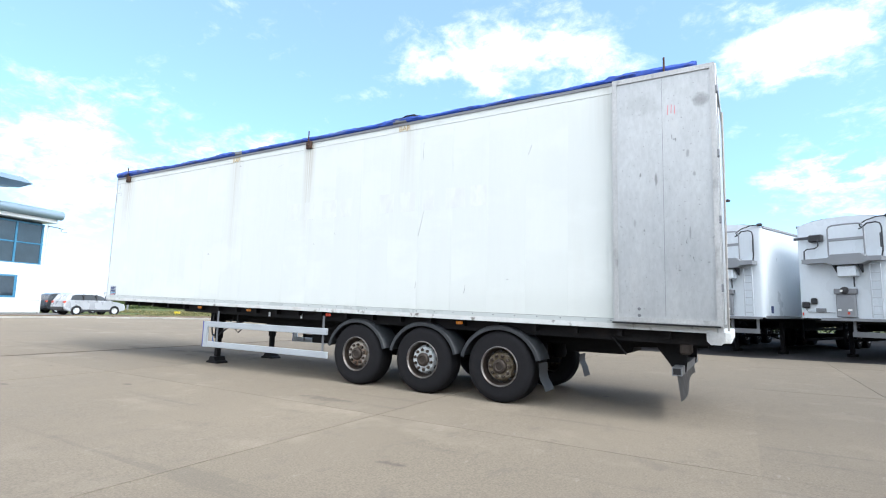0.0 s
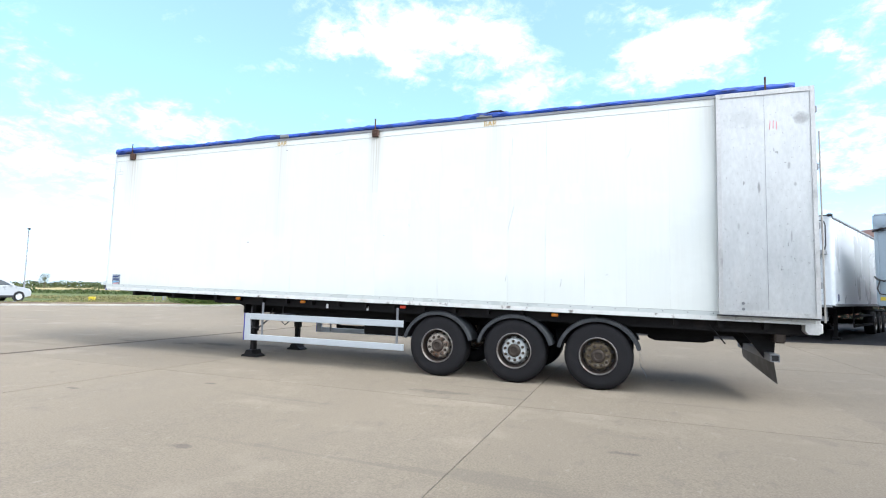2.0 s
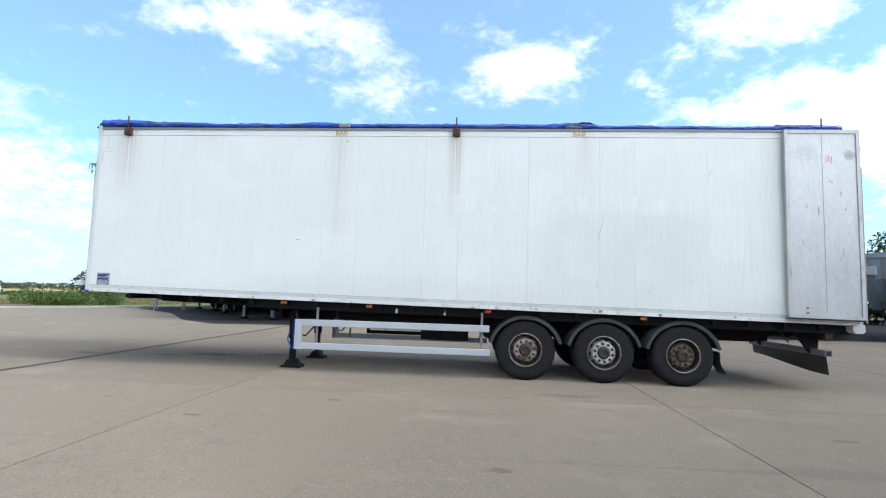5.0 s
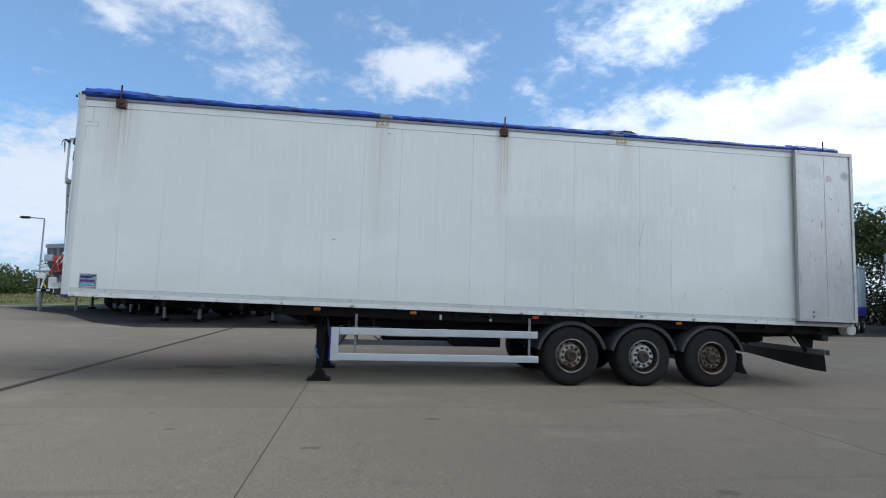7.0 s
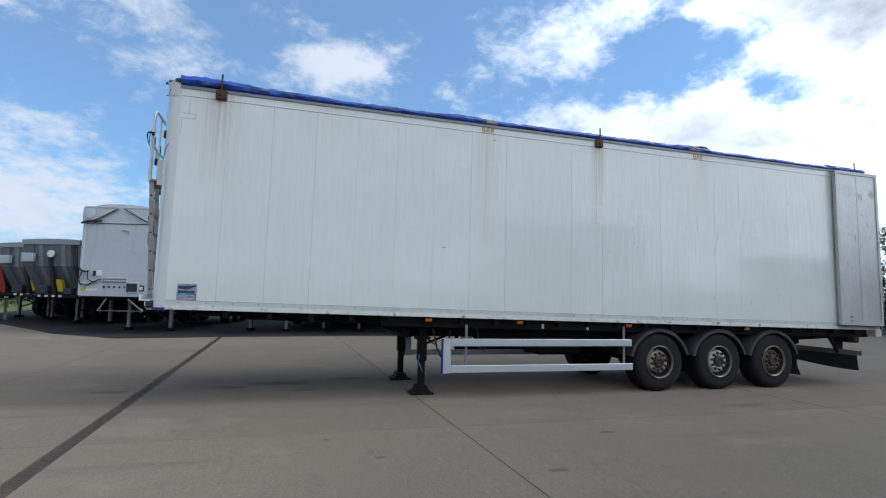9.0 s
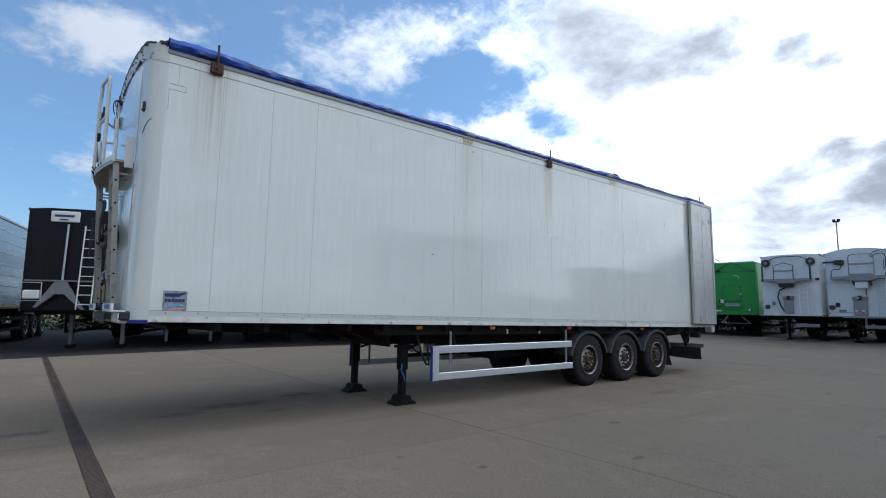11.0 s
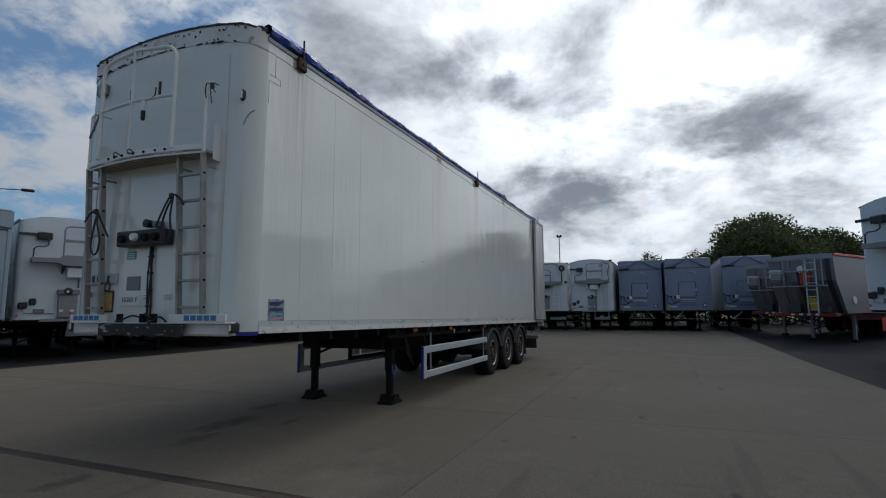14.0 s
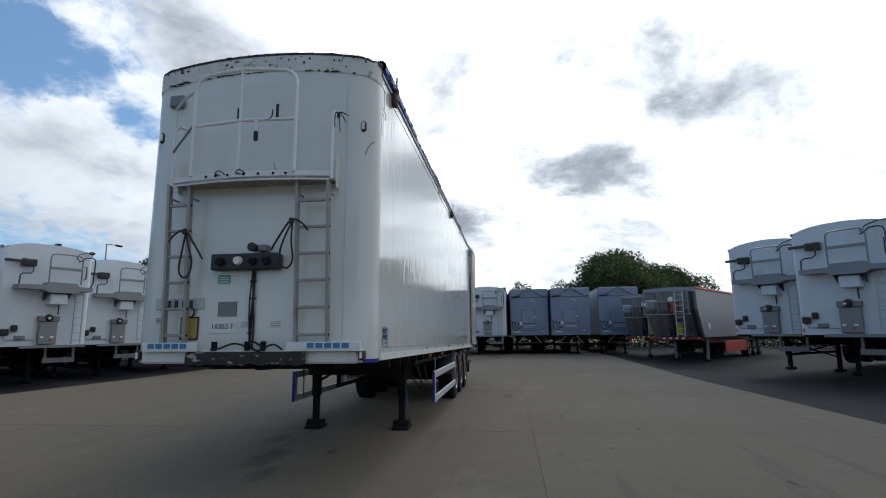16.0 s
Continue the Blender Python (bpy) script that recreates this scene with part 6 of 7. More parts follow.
def tipper(m, height, long, paint, rail, chassis, name, label, walkway=False, group="", ribs=9):
    """An end tipper whose front wall leans in towards the bottom."""
    t = thing(name, m, label, "trailer", group)
    z0, z1, w = 1.22, height, 1.22
    outline = [(0.9, z0), (long - 0.2, z0), (long, z1), (0.0, z1), (0.12, z1 - 1.0)]
    part("body", Shape().prism(outline, -w, w, "y"), paint, t, smooth=0)
    for y in (-w, w):
        part("top_rail", Shape().box(0.0, long, y - 0.05, y + 0.05, z1 - 0.05, z1 + 0.06, 0.02), rail, t)
        for k in range(ribs):
            x = 1.2 + k * (long - 1.6) / 8
            part("rib", Shape().box(x, x + 0.07, y - 0.03, y + 0.03, z0, z1 - 0.05, 0.01), paint, t)
    rows = [[(x, -w + 2 * w * k / 8, z1 + 0.03 + 0.05 * (1 - (k / 4 - 1) ** 2) + 0.015 * math.sin(x * 4 + k)) for k in range(9)] for x in np.linspace(-0.03, long, 14)]
    part("cover_sheet", Shape().strip(rows), M_SHEETGREY, t, smooth=60)
    flap = [[(-0.05, -w - 0.02 + (2 * w + 0.04) * k / 8, z1 + zz + (0.05 * (1 - (k / 4 - 1) ** 2) if zz > 0 else 0.0)) for k in range(9)] for zz in (-0.14, 0.04)]
    part("sheet_flap", Shape().strip(flap), M_FLAPGREY, t, "grey sheet flap over the front edge", smooth=60)
    for y in (-0.8, 0.8):
        part("front_rib", Shape().prism([(-0.03, z1 - 0.1), (0.09, z1 - 1.0), (0.85, z0), (0.95, z0), (0.2, z1 - 1.0), (0.08, z1 - 0.1)], y - 0.05, y + 0.05, "y"), paint, t, smooth=0)
    part("ram", Shape().tube([(0.45, 0.05, 1.0), (0.02, 0.05, z1 - 0.5)], 0.10, 12), M_PIPE, t, "dark steel tipping ram")
    part("ram_head", Shape().lathe([(-0.07, 0.0), (-0.05, 0.15), (0.03, 0.13)], (-0.08, -0.1, z1 - 0.52), "x", 14), M_LABEL, t, "white round ram cap")
    part("control_box", Shape().box(-0.18, 0.0, 0.62, 1.12, z1 - 0.85, z1 - 0.5, 0.02), M_GUARD, t, "pale grey control box")
    for y, mt in ((0.45, M_STEPGREY), (-0.5, M_STEPGREY), (-1.0, M_PIPE)):
        part("front_stiffener", Shape().prism([(-0.02, z1 - 0.12), (0.10, z1 - 1.0), (0.86, z0 + 0.02), (0.96, z0 + 0.02), (0.2, z1 - 1.0), (0.06, z1 - 0.12)], y - 0.09, y + 0.09, "y"), mt, t, smooth=0)
    part("guide", Shape().prism([(0.12, 1.85), (0.26, 1.85), (0.42, 1.4), (0.28, 1.36)], -0.42, -0.2, "y"), M_YELLOW, t, "yellow ram guide")
    part("valve_block", Shape().box(0.05, 0.4, 0.1, 0.6, 1.25, 1.6, 0.03), M_PIPE, t)
    part("valve_block", Shape().box(0.1, 0.4, -0.9, -0.55, 1.25, 1.5, 0.03), M_PIPE, t)
    part("front_beam", Shape().box(0.1, 0.5, -1.15, 1.15, 1.1, 1.24, 0.02), chassis, t)
    for k in range(4):
        part("coupling", Shape().box(0.06, 0.1, -0.55 + k * 0.3, -0.42 + k * 0.3, 1.14, 1.22, 0.01), M_LABEL, t)
    if walkway:
        part("walkway", Shape().box(-0.5, -0.05, -1.0, 1.1, z1 - 1.25, z1 - 1.2, 0.008), M_STEPGREY, t, "grey catwalk across the front")
        for y in (-1.0, -0.35, 0.4, 1.1):
            part("post", Shape().tube([(-0.48, y, z1 - 1.25), (-0.48, y, z1 - 0.1)], 0.025, 6), M_STEPGREY, t)
        for z in (z1 - 0.12, z1 - 0.62):
            part("hand_rail", Shape().tube([(-0.48, -1.0, z), (-0.48, 1.1, z)], 0.025, 6), M_STEPGREY, t)
        lad = part("ladder", Shape().box(-0.45, -0.4, -0.42, -0.38, 1.25, z1 - 0.1, 0.005), M_GUARD, t)
        part("stile", Shape().box(-0.45, -0.4, -0.78, -0.74, 1.25, z1 - 0.1, 0.005), M_GUARD, lad)
        for k in range(8):
            part("rung", Shape().box(-0.44, -0.41, -0.74, -0.42, 1.35 + k * 0.27, 1.38 + k * 0.27), M_GUARD, lad)
        part("fluid_tank", Shape().box(-0.35, -0.08, -0.42, -0.12, z1 - 1.18, z1 - 0.62, 0.05), M_RED, t, "red fluid tank with a white cap")
        part("tank_cap", Shape().lathe([(z1 - 0.63, 0.12), (z1 - 0.56, 0.11), (z1 - 0.53, 0.05)], (-0.21, -0.27, 0), "z", 10), M_LABEL, t)
        part("tool_crate", Shape().box(-0.4, -0.05, 0.55, 0.95, z1 - 0.95, z1 - 0.65, 0.02), M_STEPGREY, t)
        part("side_badge", Shape().lathe([(-w - 0.035, 0.0), (-w - 0.035, 0.16), (-w - 0.0, 0.16)], (1.6, 0, 1.75), "y", 14), M_LABEL, t)
        part("side_skirt", Shape().box(4.2, 8.4, -1.2, -1.16, 0.42, 1.0, 0.01), M_RED, t, "red side skirt")
    running_gear(t, long, chassis, False, (long - 3.6, long - 2.3, long - 1.0), True)
    return t


# white trailers; the asphalt along the south side lies a little higher
RISE = 0.10
w0 = thing("walking_floor_trailer", pose(6.4, 13.5, yard_z(6.4), 0, 0, 70), "white bulk trailer with grey front walkway and ladder", "trailer", "white parked trailers")
box_body(w0, M_BOXWHITE)
white_front(w0)
running_gear(w0)
for x, y, th in ((9.5, 13.15, 69), (12.95, 13.55, 67), (16.2, 13.1, 63), (28.9, 0.2, -1), (13.5, -9.9, -52), (10.6, -10.6, -49)):
    copy_thing(w0, pose(x, y, yard_z(x) if y > 0 else RISE, 0, 0, th))
# grey and slate trailers
g0 = thing("bulk_trailer", pose(3.4, 13.4, yard_z(3.4), 0, 0, 74), "pale grey bulk trailer with a square front hatch", "trailer", "grey parked trailers")
box_body(g0, M_BOXGREY, M_PLANK, planks=6)
grey_front(g0, M_BOXGREY)
running_gear(g0, pale_legs=True)
copy_thing(g0, pose(19.6, 12.2, yard_z(19.6), 0, 0, 53))
copy_thing(g0, pose(33.0, 14.8, yard_z(33.0), 0, 0, 28))
q0 = thing("bulk_trailer", pose(-3.9, 12.6, yard_z(-3.9), 0, 0, 77), "pale grey bulk trailer with dark planked aluminium sides", "trailer", "grey parked trailers")
box_body(q0, M_PALEFRONT, M_BRIGHTPLANK, planks=8)
grey_front(q0, M_PALEFRONT, False)
running_gear(q0, pale_legs=True)
for s_ in (-1, 1):
    part("corner_cap", Shape().box(0.36, 0.50, s_ * 1.235, s_ * 1.262, BOT + 0.02, TOP, 0.01), M_LABEL, q0, "white corner post")
    part("reflective_stripe", Shape().box(0.6, 12.8, s_ * 1.262, s_ * 1.275, BOT + 0.02, BOT + 0.075), M_YELLOW, q0, "yellow reflective stripe", smooth=0)
    for k in range(1, 8):
        z = BOT + (TOP - BOT) * k / 8
        part("plank_lip", Shape().box(0.52, LONG - 0.1, s_ * 1.235, s_ * 1.258, z - 0.012, z + 0.012, 0.004), M_ALU, q0)
grille = part("front_grille", Shape().box(-0.05, -0.005, U(2.0), U(1.55), 1.4, 1.78, 0.03), M_GUARD, q0, "rounded grey grille frame")
part("grille_mesh", Shape().box(-0.056, -0.048, U(1.95), U(1.60), 1.45, 1.73), M_DARKBOX, grille)
s0 = thing("bulk_trailer", pose(30.1, -2.6, yard_z(30.1), 0, 0, 2), "slate-grey bulk trailer with dark roof flaps and hoses", "trailer", "slate parked trailers")
box_body(s0, M_BOXDARK, arch=0.1)
grey_front(s0, M_BOXDARK)
running_gear(s0)
for x, y, th in ((29.7, -5.25, 3), (29.7, -8.3, 0)):
    copy_thing(s0, pose(x, y, yard_z(x), 0, 0, th))
n0 = thing("bulk_trailer", pose(31.3, 6.6, yard_z(31.3), 0, 0, 8), "bright green bulk trailer with a front hatch", "trailer")
box_body(n0, M_BOXGREEN, arch=0.1)
grey_front(n0, M_BOXGREEN)
running_gear(n0)
r0 = thing("bulk_trailer", pose(28.6, 2.85, yard_z(28.6), 0, 0, 3), "white bulk trailer with two black hose reels", "trailer")
box_body(r0, M_BOXWHITE, arch=0.06)
reel_front(r0)
running_gear(r0)

# black ram tipper
k0 = thing("tipper_trailer", pose(0.0, 12.9, yard_z(0.0), 0, 0, 66), "black ribbed bulk tipper with a white ladder and tipping ram", "trailer")
box_body(k0, M_BOXBLACK, arch=0.05, top_=4.3, roof=M_BOXBLACK)
for k in range(22):
    for y in (-1.25, 1.25):
        part("rib", Shape().box(0.5 + k * 0.56, 0.58 + k * 0.56, y - 0.035, y + 0.035, BOT + 0.05, 4.22, 0.012), M_BOXBLACK, k0)
part("name_board", Shape().box(-0.05, -0.005, -0.15, 0.62, 3.93, 4.26, 0.02), M_LABEL, k0, "white board with bars for print")
part("print_bar", Shape().box(-0.055, -0.048, 0.0, 0.52, 4.08, 4.15), M_NAVY, k0)
part("print_bar", Shape().box(-0.055, -0.048, 0.15, 0.38, 3.98, 4.02), M_NAVY, k0)
part("front_recess", Shape().box(-0.02, -0.004, -1.0, 1.05, 1.9, 3.75, 0.005), M_BOXBLACK, k0)
part("ram", Shape().tube([(-0.12, 0.14, 2.0), (-0.12, 0.10, 3.85)], 0.03, 10), M_GUARD, k0, "pale steel tipping ram")
part("ram_frame", Shape().prism([(0.72, 1.35), (0.80, 1.35), (0.30, 2.12), (0.0, 2.12), (-0.5, 1.3), (-0.42, 1.3), (0.03, 1.75), (0.27, 1.75)], -0.2, -0.12, "x"), M_GREYKIT, k0, smooth=0)
part("valve_crate", Shape().box(-0.25, -0.02, 0.66, 1.08, 1.6, 1.86, 0.03), M_LABEL, k0)
part("crate_frame", Shape().tube([(-0.2, 0.62, 1.55), (-0.2, 0.62, 2.08), (-0.2, 1.12, 2.08), (-0.2, 1.12, 1.55)], 0.02, 6, True), M_GUARD, k0)
part("cross_rail", Shape().box(-0.16, -0.05, -0.9, 1.1, 2.12, 2.165, 0.01), M_GREYKIT, k0)
lad = part("ladder", Shape().tube([(-0.2, -0.3, 1.3), (-0.2, -0.38, 3.8)], 0.02, 6), M_LABEL, k0, "white ladder")
part("stile", Shape().tube([(-0.2, -0.68, 1.3), (-0.2, -0.76, 3.8)], 0.02, 6), M_LABEL, lad)
for k in range(9):
    part("rung", Shape().tube([(-0.2, -0.31 - 0.009 * k, 1.45 + k * 0.28), (-0.2, -0.69 - 0.009 * k, 1.45 + k * 0.28)], 0.014, 5), M_LABEL, lad)
running_gear(k0, pale_legs=True)

# end tippers along the kerb side and the red-chassis pair
for x, y, th in ((-7.4, 16.8, 68), (-9.3, 19.5, 68), (-11.3, 21.15, 68)):
    tipper(pose(x, y, yard_z(x), 0, 0, th), 3.38, 7.8, M_TIPPERGREY, M_STEPGREY, M_CHASSIS, "tipper_trailer", "grey alloy end tipper with a sheeted load bed", False, "grey end tippers")
tipper(pose(21.4, -9.05, yard_z(21.4), 0, 0, -36), 3.55, 12.4, M_TIPPER, M_RED, M_REDDARK, "tipper_trailer", "grey alloy tipper with red rails and red chassis", True, "red-chassis tippers", 0)
tipper(pose(25.5, -8.8, yard_z(25.5), 0, 0, -35), 3.5, 12.4, M_TIPPER, M_RED, M_REDDARK, "tipper_trailer", "grey alloy tipper with red rails and red chassis", True, "red-chassis tippers", 0)
tipper(pose(35.0, 9.8, yard_z(35.0), 0, 0, 12), 3.8, 9.0, M_TIPPER, M_RED, M_CHASSIS, "tipper_trailer", "grey tipper with a red top rail", False)
b0 = tipper(pose(23.6, 12.6, yard_z(23.6), 0, 0, 33), 3.5, 9.0, M_BOXGREY, M_SHEETGREY, M_CHASSIS, "tipper_trailer", "pale grey tipper with a royal blue lower front", False)
part("front_shield", Shape().box(0.02, 0.5, -1.23, 0.4, 0.95, 2.35, 0.04), M_BOXBLUE, b0, "royal blue shield across the lower front")
part("side_skirt", Shape().box(0.9, 8.6, -1.26, -1.225, 0.9, 1.4, 0.02), M_BOXBLUE, b0, "royal blue side skirt")


# ---- verge, kerb and what stands beyond ----
M_GRASS = material("verge_grass", (0.085, 0.11, 0.03), 0.95, 0, 0.3, 0.4, 8, 0.25, 0.6, 0.03, stain=((0.24, 0.21, 0.11), 0.5, 0.45, 0.7, (1, 1, 1), 0.6), spec=0.2)
M_CARPARK = material("old_road_surface", (0.17, 0.16, 0.145), 0.9, 0, 0.12, 0.3, 15, 0.1, 0.3, 0.004, stain=((0.09, 0.09, 0.085), 0.7, 0.5, 0.75, (1, 1, 1), 0.5), spec=0.3)
M_STRAW = material("ripe_corn", (0.33, 0.27, 0.13), 0.95, 0, 0.15, 0.05, 4, 0.15, 0.4, 0.03, spec=0.2)
M_CROP = material("green_crop", (0.055, 0.09, 0.035), 0.95, 0, 0.25, 0.06, 4, 0.25, 0.5, 0.05, spec=0.2)


def leaf_material(name, base, light, through_=0.38):
    mt = bpy.data.materials.new(name)
    mt.use_nodes = True
    nt = mt.node_tree
    bsdf = nt.nodes["Principled BSDF"]
    geo = nt.nodes.new("ShaderNodeNewGeometry")
    mx = nt.nodes.new("ShaderNodeMix")
    mx.data_type = "RGBA"
    nt.links.new(geo.outputs["Random Per Island"], mx.inputs[0])
    mx.inputs[6].default_value, mx.inputs[7].default_value = (*base, 1), (*light, 1)
    nt.links.new(mx.outputs[2], bsdf.inputs["Base Color"])
    bsdf.inputs["Roughness"].default_value = 0.6
    bsdf.inputs["Specular IOR Level"].default_value = 0.3
    thin = nt.nodes.new("ShaderNodeBsdfTranslucent")
    nt.links.new(mx.outputs[2], thin.inputs["Color"])
    both = nt.nodes.new("ShaderNodeMixShader")
    both.inputs[0].default_value = through_
    nt.links.new(bsdf.outputs[0], both.inputs[1])
    nt.links.new(thin.outputs[0], both.inputs[2])
    nt.links.new(both.outputs[0], nt.nodes["Material Output"].inputs["Surface"])
    return mt


M_LEAF = leaf_material("tree_leaves", (0.035, 0.052, 0.018), (0.11, 0.135, 0.05))
M_HEDGE = leaf_material("hedge_leaves", (0.03, 0.055, 0.018), (0.09, 0.12, 0.035))
# near-black hedge leaves: the shade under the parked trailers is in their colour
M_SHADEHEDGE = leaf_material("hedge_leaves_painted_shade", (0.008, 0.012, 0.005), (0.022, 0.030, 0.012), 0.06)
M_BUSH = leaf_material("bramble_leaves", (0.05, 0.09, 0.02), (0.15, 0.22, 0.06))
M_DRYGRASS = leaf_material("tall_verge_grass", (0.10, 0.12, 0.04), (0.34, 0.29, 0.14))
M_BARK = material("bark", (0.09, 0.07, 0.055), 0.9, 0, 0.25, 3, 20, 0.2, 0.6, 0.02, (1, 1, 0.3))


def leaves(rng, centres, radii, count, size):
    """Small tilted leaf clumps spread through a set of lumps, denser near their skins."""
    pick = rng.choice(len(centres), count, p=np.prod(radii, axis=1) / np.prod(radii, axis=1).sum())
    d = rng.normal(size=(count, 3))
    d /= np.linalg.norm(d, axis=1)[:, None]
    p = centres[pick] + d * radii[pick] * (rng.random((count, 1)) ** 0.28) * (0.88 + 0.24 * rng.random((count, 1)))
    a, c = rng.normal(size=(count, 3)), rng.normal(size=(count, 3))
    a /= np.linalg.norm(a, axis=1)[:, None]
    c -= a * (a * c).sum(1)[:, None]
    c /= np.linalg.norm(c, axis=1)[:, None]
    s = size * (0.6 + 0.8 * rng.random((count, 1)))
    v = np.stack([p - a * s, p + c * s * 0.55, p + a * s, p - c * s * 0.55], 1).reshape(-1, 3)
    return v, np.arange(4 * count).reshape(-1, 4)


def foliage(name, v, f, material_, parent=None):
    me = bpy.data.meshes.new(name)
    me.from_pydata(v.tolist(), [], f.tolist())
    return part(name, me, material_, parent)


def tree(x, y, height, spread, seed, count=5200, label="broad dark green deciduous tree in full leaf", trunk=0.32):
    rng = np.random.default_rng(seed)
    t = thing("tree", pose(x, y, 0.1 if x < -14 else -0.1), label, "tree")
    lumps = 11
    ang = rng.random(lumps) * 2 * math.pi
    rad = spread * 0.62 * rng.random(lumps) ** 0.6
    zz = height * (0.42 + 0.40 * rng.random(lumps))
    centres = np.stack([rad * np.cos(ang), rad * np.sin(ang), zz], 1)
    centres[0] = (0, 0, height * 0.72)
    radii = np.stack([spread * (0.32 + 0.2 * rng.random(lumps))] * 2 + [height * (0.14 + 0.1 * rng.random(lumps))], 1)
    over = (centres[:, 2] + radii[:, 2]).max() / height
    centres[:, 2] /= over
    radii[:, 2] /= over
    stem = Shape()
    r = trunk * height / 10
    lean = [(0.0, 0.0, 0.0, r * 1.3), (0.05, 0.03, height * 0.12, r), (0.1, -0.05, height * 0.35, r * 0.8), (0.0, 0.1, height * 0.7, r * 0.3)]
    rows = [[(px + q * math.cos(2 * math.pi * k / 8), py + q * math.sin(2 * math.pi * k / 8), pz) for k in range(9)] for px, py, pz, q in lean]
    part("trunk", stem.strip(rows), M_BARK, t, smooth=60)
    for c in centres[1:8]:
        part("limb", Shape().tube([(0.05, 0, height * 0.28), (c[0] * 0.5, c[1] * 0.5, height * 0.28 + (c[2] - height * 0.28) * 0.6), tuple(c)], r * 0.22, 6), M_BARK, t)
    v, f = leaves(rng, centres, radii, int(count * 1.5), 0.145 * height / 10)
    foliage("crown", v, f, M_LEAF, t)
    return t


def strip_of_leaves(name, points, width, height, count, size, seed, material_, label, category, base_z=0.0):
    """A hedge or belt of growth along a line of points."""
    rng = np.random.default_rng(seed)
    pts = np.array(points, float)
    seg = np.linalg.norm(np.diff(pts, axis=0), axis=1)
    n = max(6, int(seg.sum() / (width * 0.9)))
    at = np.linspace(0, seg.sum(), n)
    cum = np.r_[0, np.cumsum(seg)]
    line = np.stack([np.interp(at, cum, pts[:, k]) for k in range(2)], 1)
    h = height * (0.55 + 0.6 * rng.random(n))
    centres = np.c_[line + rng.normal(size=(n, 2)) * width * 0.15, h * 0.5 - 0.1]
    radii = np.c_[np.full(n, width * 0.75), np.full(n, width * 0.75), h * 0.55]
    v, f = leaves(rng, centres, radii, count, size)
    v[:, 2] = np.maximum(v[:, 2], -0.12) + base_z
    return tagged(foliage(name, v, f, material_), label, category, kind="stuff")


sheet("verge", [(-14.9, 22.7), (-13.6, 26), (-15.6, 44), (-60, 120), (-120, 60), (-60, 10), (-42, -30), (-24, -30), (-22.2, 2), (-20.6, 10.2), (-18, 14.6), (-15.6, 18.8)], 0.17, M_GRASS, "rough grass verge with dry patches", 0.08)
sheet("access_road", [(-20.9, 9.6), (-26.5, 15.6), (-41, 12), (-44, -20), (-24.5, -20), (-22.6, 2)], 0.19, M_CARPARK, "worn pale access road beside the offices", 0.01)
sheet("corn_field", [(-60, 100), (-140, 330), (-420, 330), (-420, 120), (-150, 70)], 0.12, M_STRAW, "ripe straw-coloured field", 0.03)
sheet("crop_field", [(-30, 42), (-62, 98), (-148, 68), (-120, 20), (-62, 14)], 0.14, M_CROP, "low dark green crop", 0.03)
kerb = thing("kerb", label="pale concrete kerb stones between yard and verge", category="kerb", kind="structure")
line = [(-22.1, -6), (-21.9, 2), (-20.5, 9.8), (-17.8, 14.5), (-15.4, 18.7), (-14.9, 22.7), (-13.7, 26.0)]
for (x0, y0), (x1, y1) in zip(line, line[1:]):
    d = math.hypot(x1 - x0, y1 - y0)
    n = max(1, round(d / 0.92))
    ang = math.degrees(math.atan2(y1 - y0, x1 - x0))
    me = Shape().box(0.004, d / n - 0.004, -0.07, 0.07, -0.1, 0.10, 0.02).mesh("kerb_stone")
    for k in range(n):
        part("kerb_stone", me, M_KERB, kerb, at=pose(x0 + (x1 - x0) * k / n, y0 + (y1 - y0) * k / n, yard_z(x0 + (x1 - x0) * k / n) + random.uniform(-0.004, 0.004), 0, 0, ang))

M_EARTH = material("bare_earth", (0.13, 0.10, 0.07), 0.95, 0, 0.25, 0.8, 14, 0.2, 0.6, 0.02, stain=((0.22, 0.19, 0.11), 1.2, 0.5, 0.7, (1, 1, 1), 0.6), spec=0.1)
rows = []
for k in range(60):
    w = k / 59
    x, y = float(np.interp(w, [0, 0.3, 0.62, 1], [-22.7, -21.2, -18.5, -16.0])), float(np.interp(w, [0, 0.3, 0.62, 1], [1.5, 10.3, 15.0, 19.2]))
    d = Vector((-0.87, 0.5, 0))
    h = (0.20 + 0.05 * noise.noise((k * 0.4, 1, 1))) * min(1, 6 * w, 6 * (1 - w))
    rows.append([(x + d.x * q, y + d.y * q, 0.165 + h * z + 0.03 * noise.noise((k * 0.9, q * 3, 2)) * z) for q, z in ((0.0, 0.0), (0.25, 0.8), (0.6, 1.0), (1.2, 0.8), (2.0, 0.0))])
tagged(part("earth_bank", Shape().strip(rows), M_EARTH, smooth=60), "low brown bank of bare earth behind the kerb", "earth bank", kind="structure")
strip_of_leaves("verge_growth", [(-25, 12), (-24, 20), (-20.5, 24), (-18, 30), (-19, 40)], 2.2, 0.36, 9000, 0.055, 3, M_DRYGRASS, "tall dry grass and weeds on the verge", "grass", 0.19)
strip_of_leaves("verge_growth", [(-70, 16), (-55, 22), (-40, 22), (-31, 25), (-27, 31), (-26, 44)], 3.0, 0.4, 13000, 0.08, 4, M_DRYGRASS, "tall dry grass and weeds on the verge", "grass", 0.19)
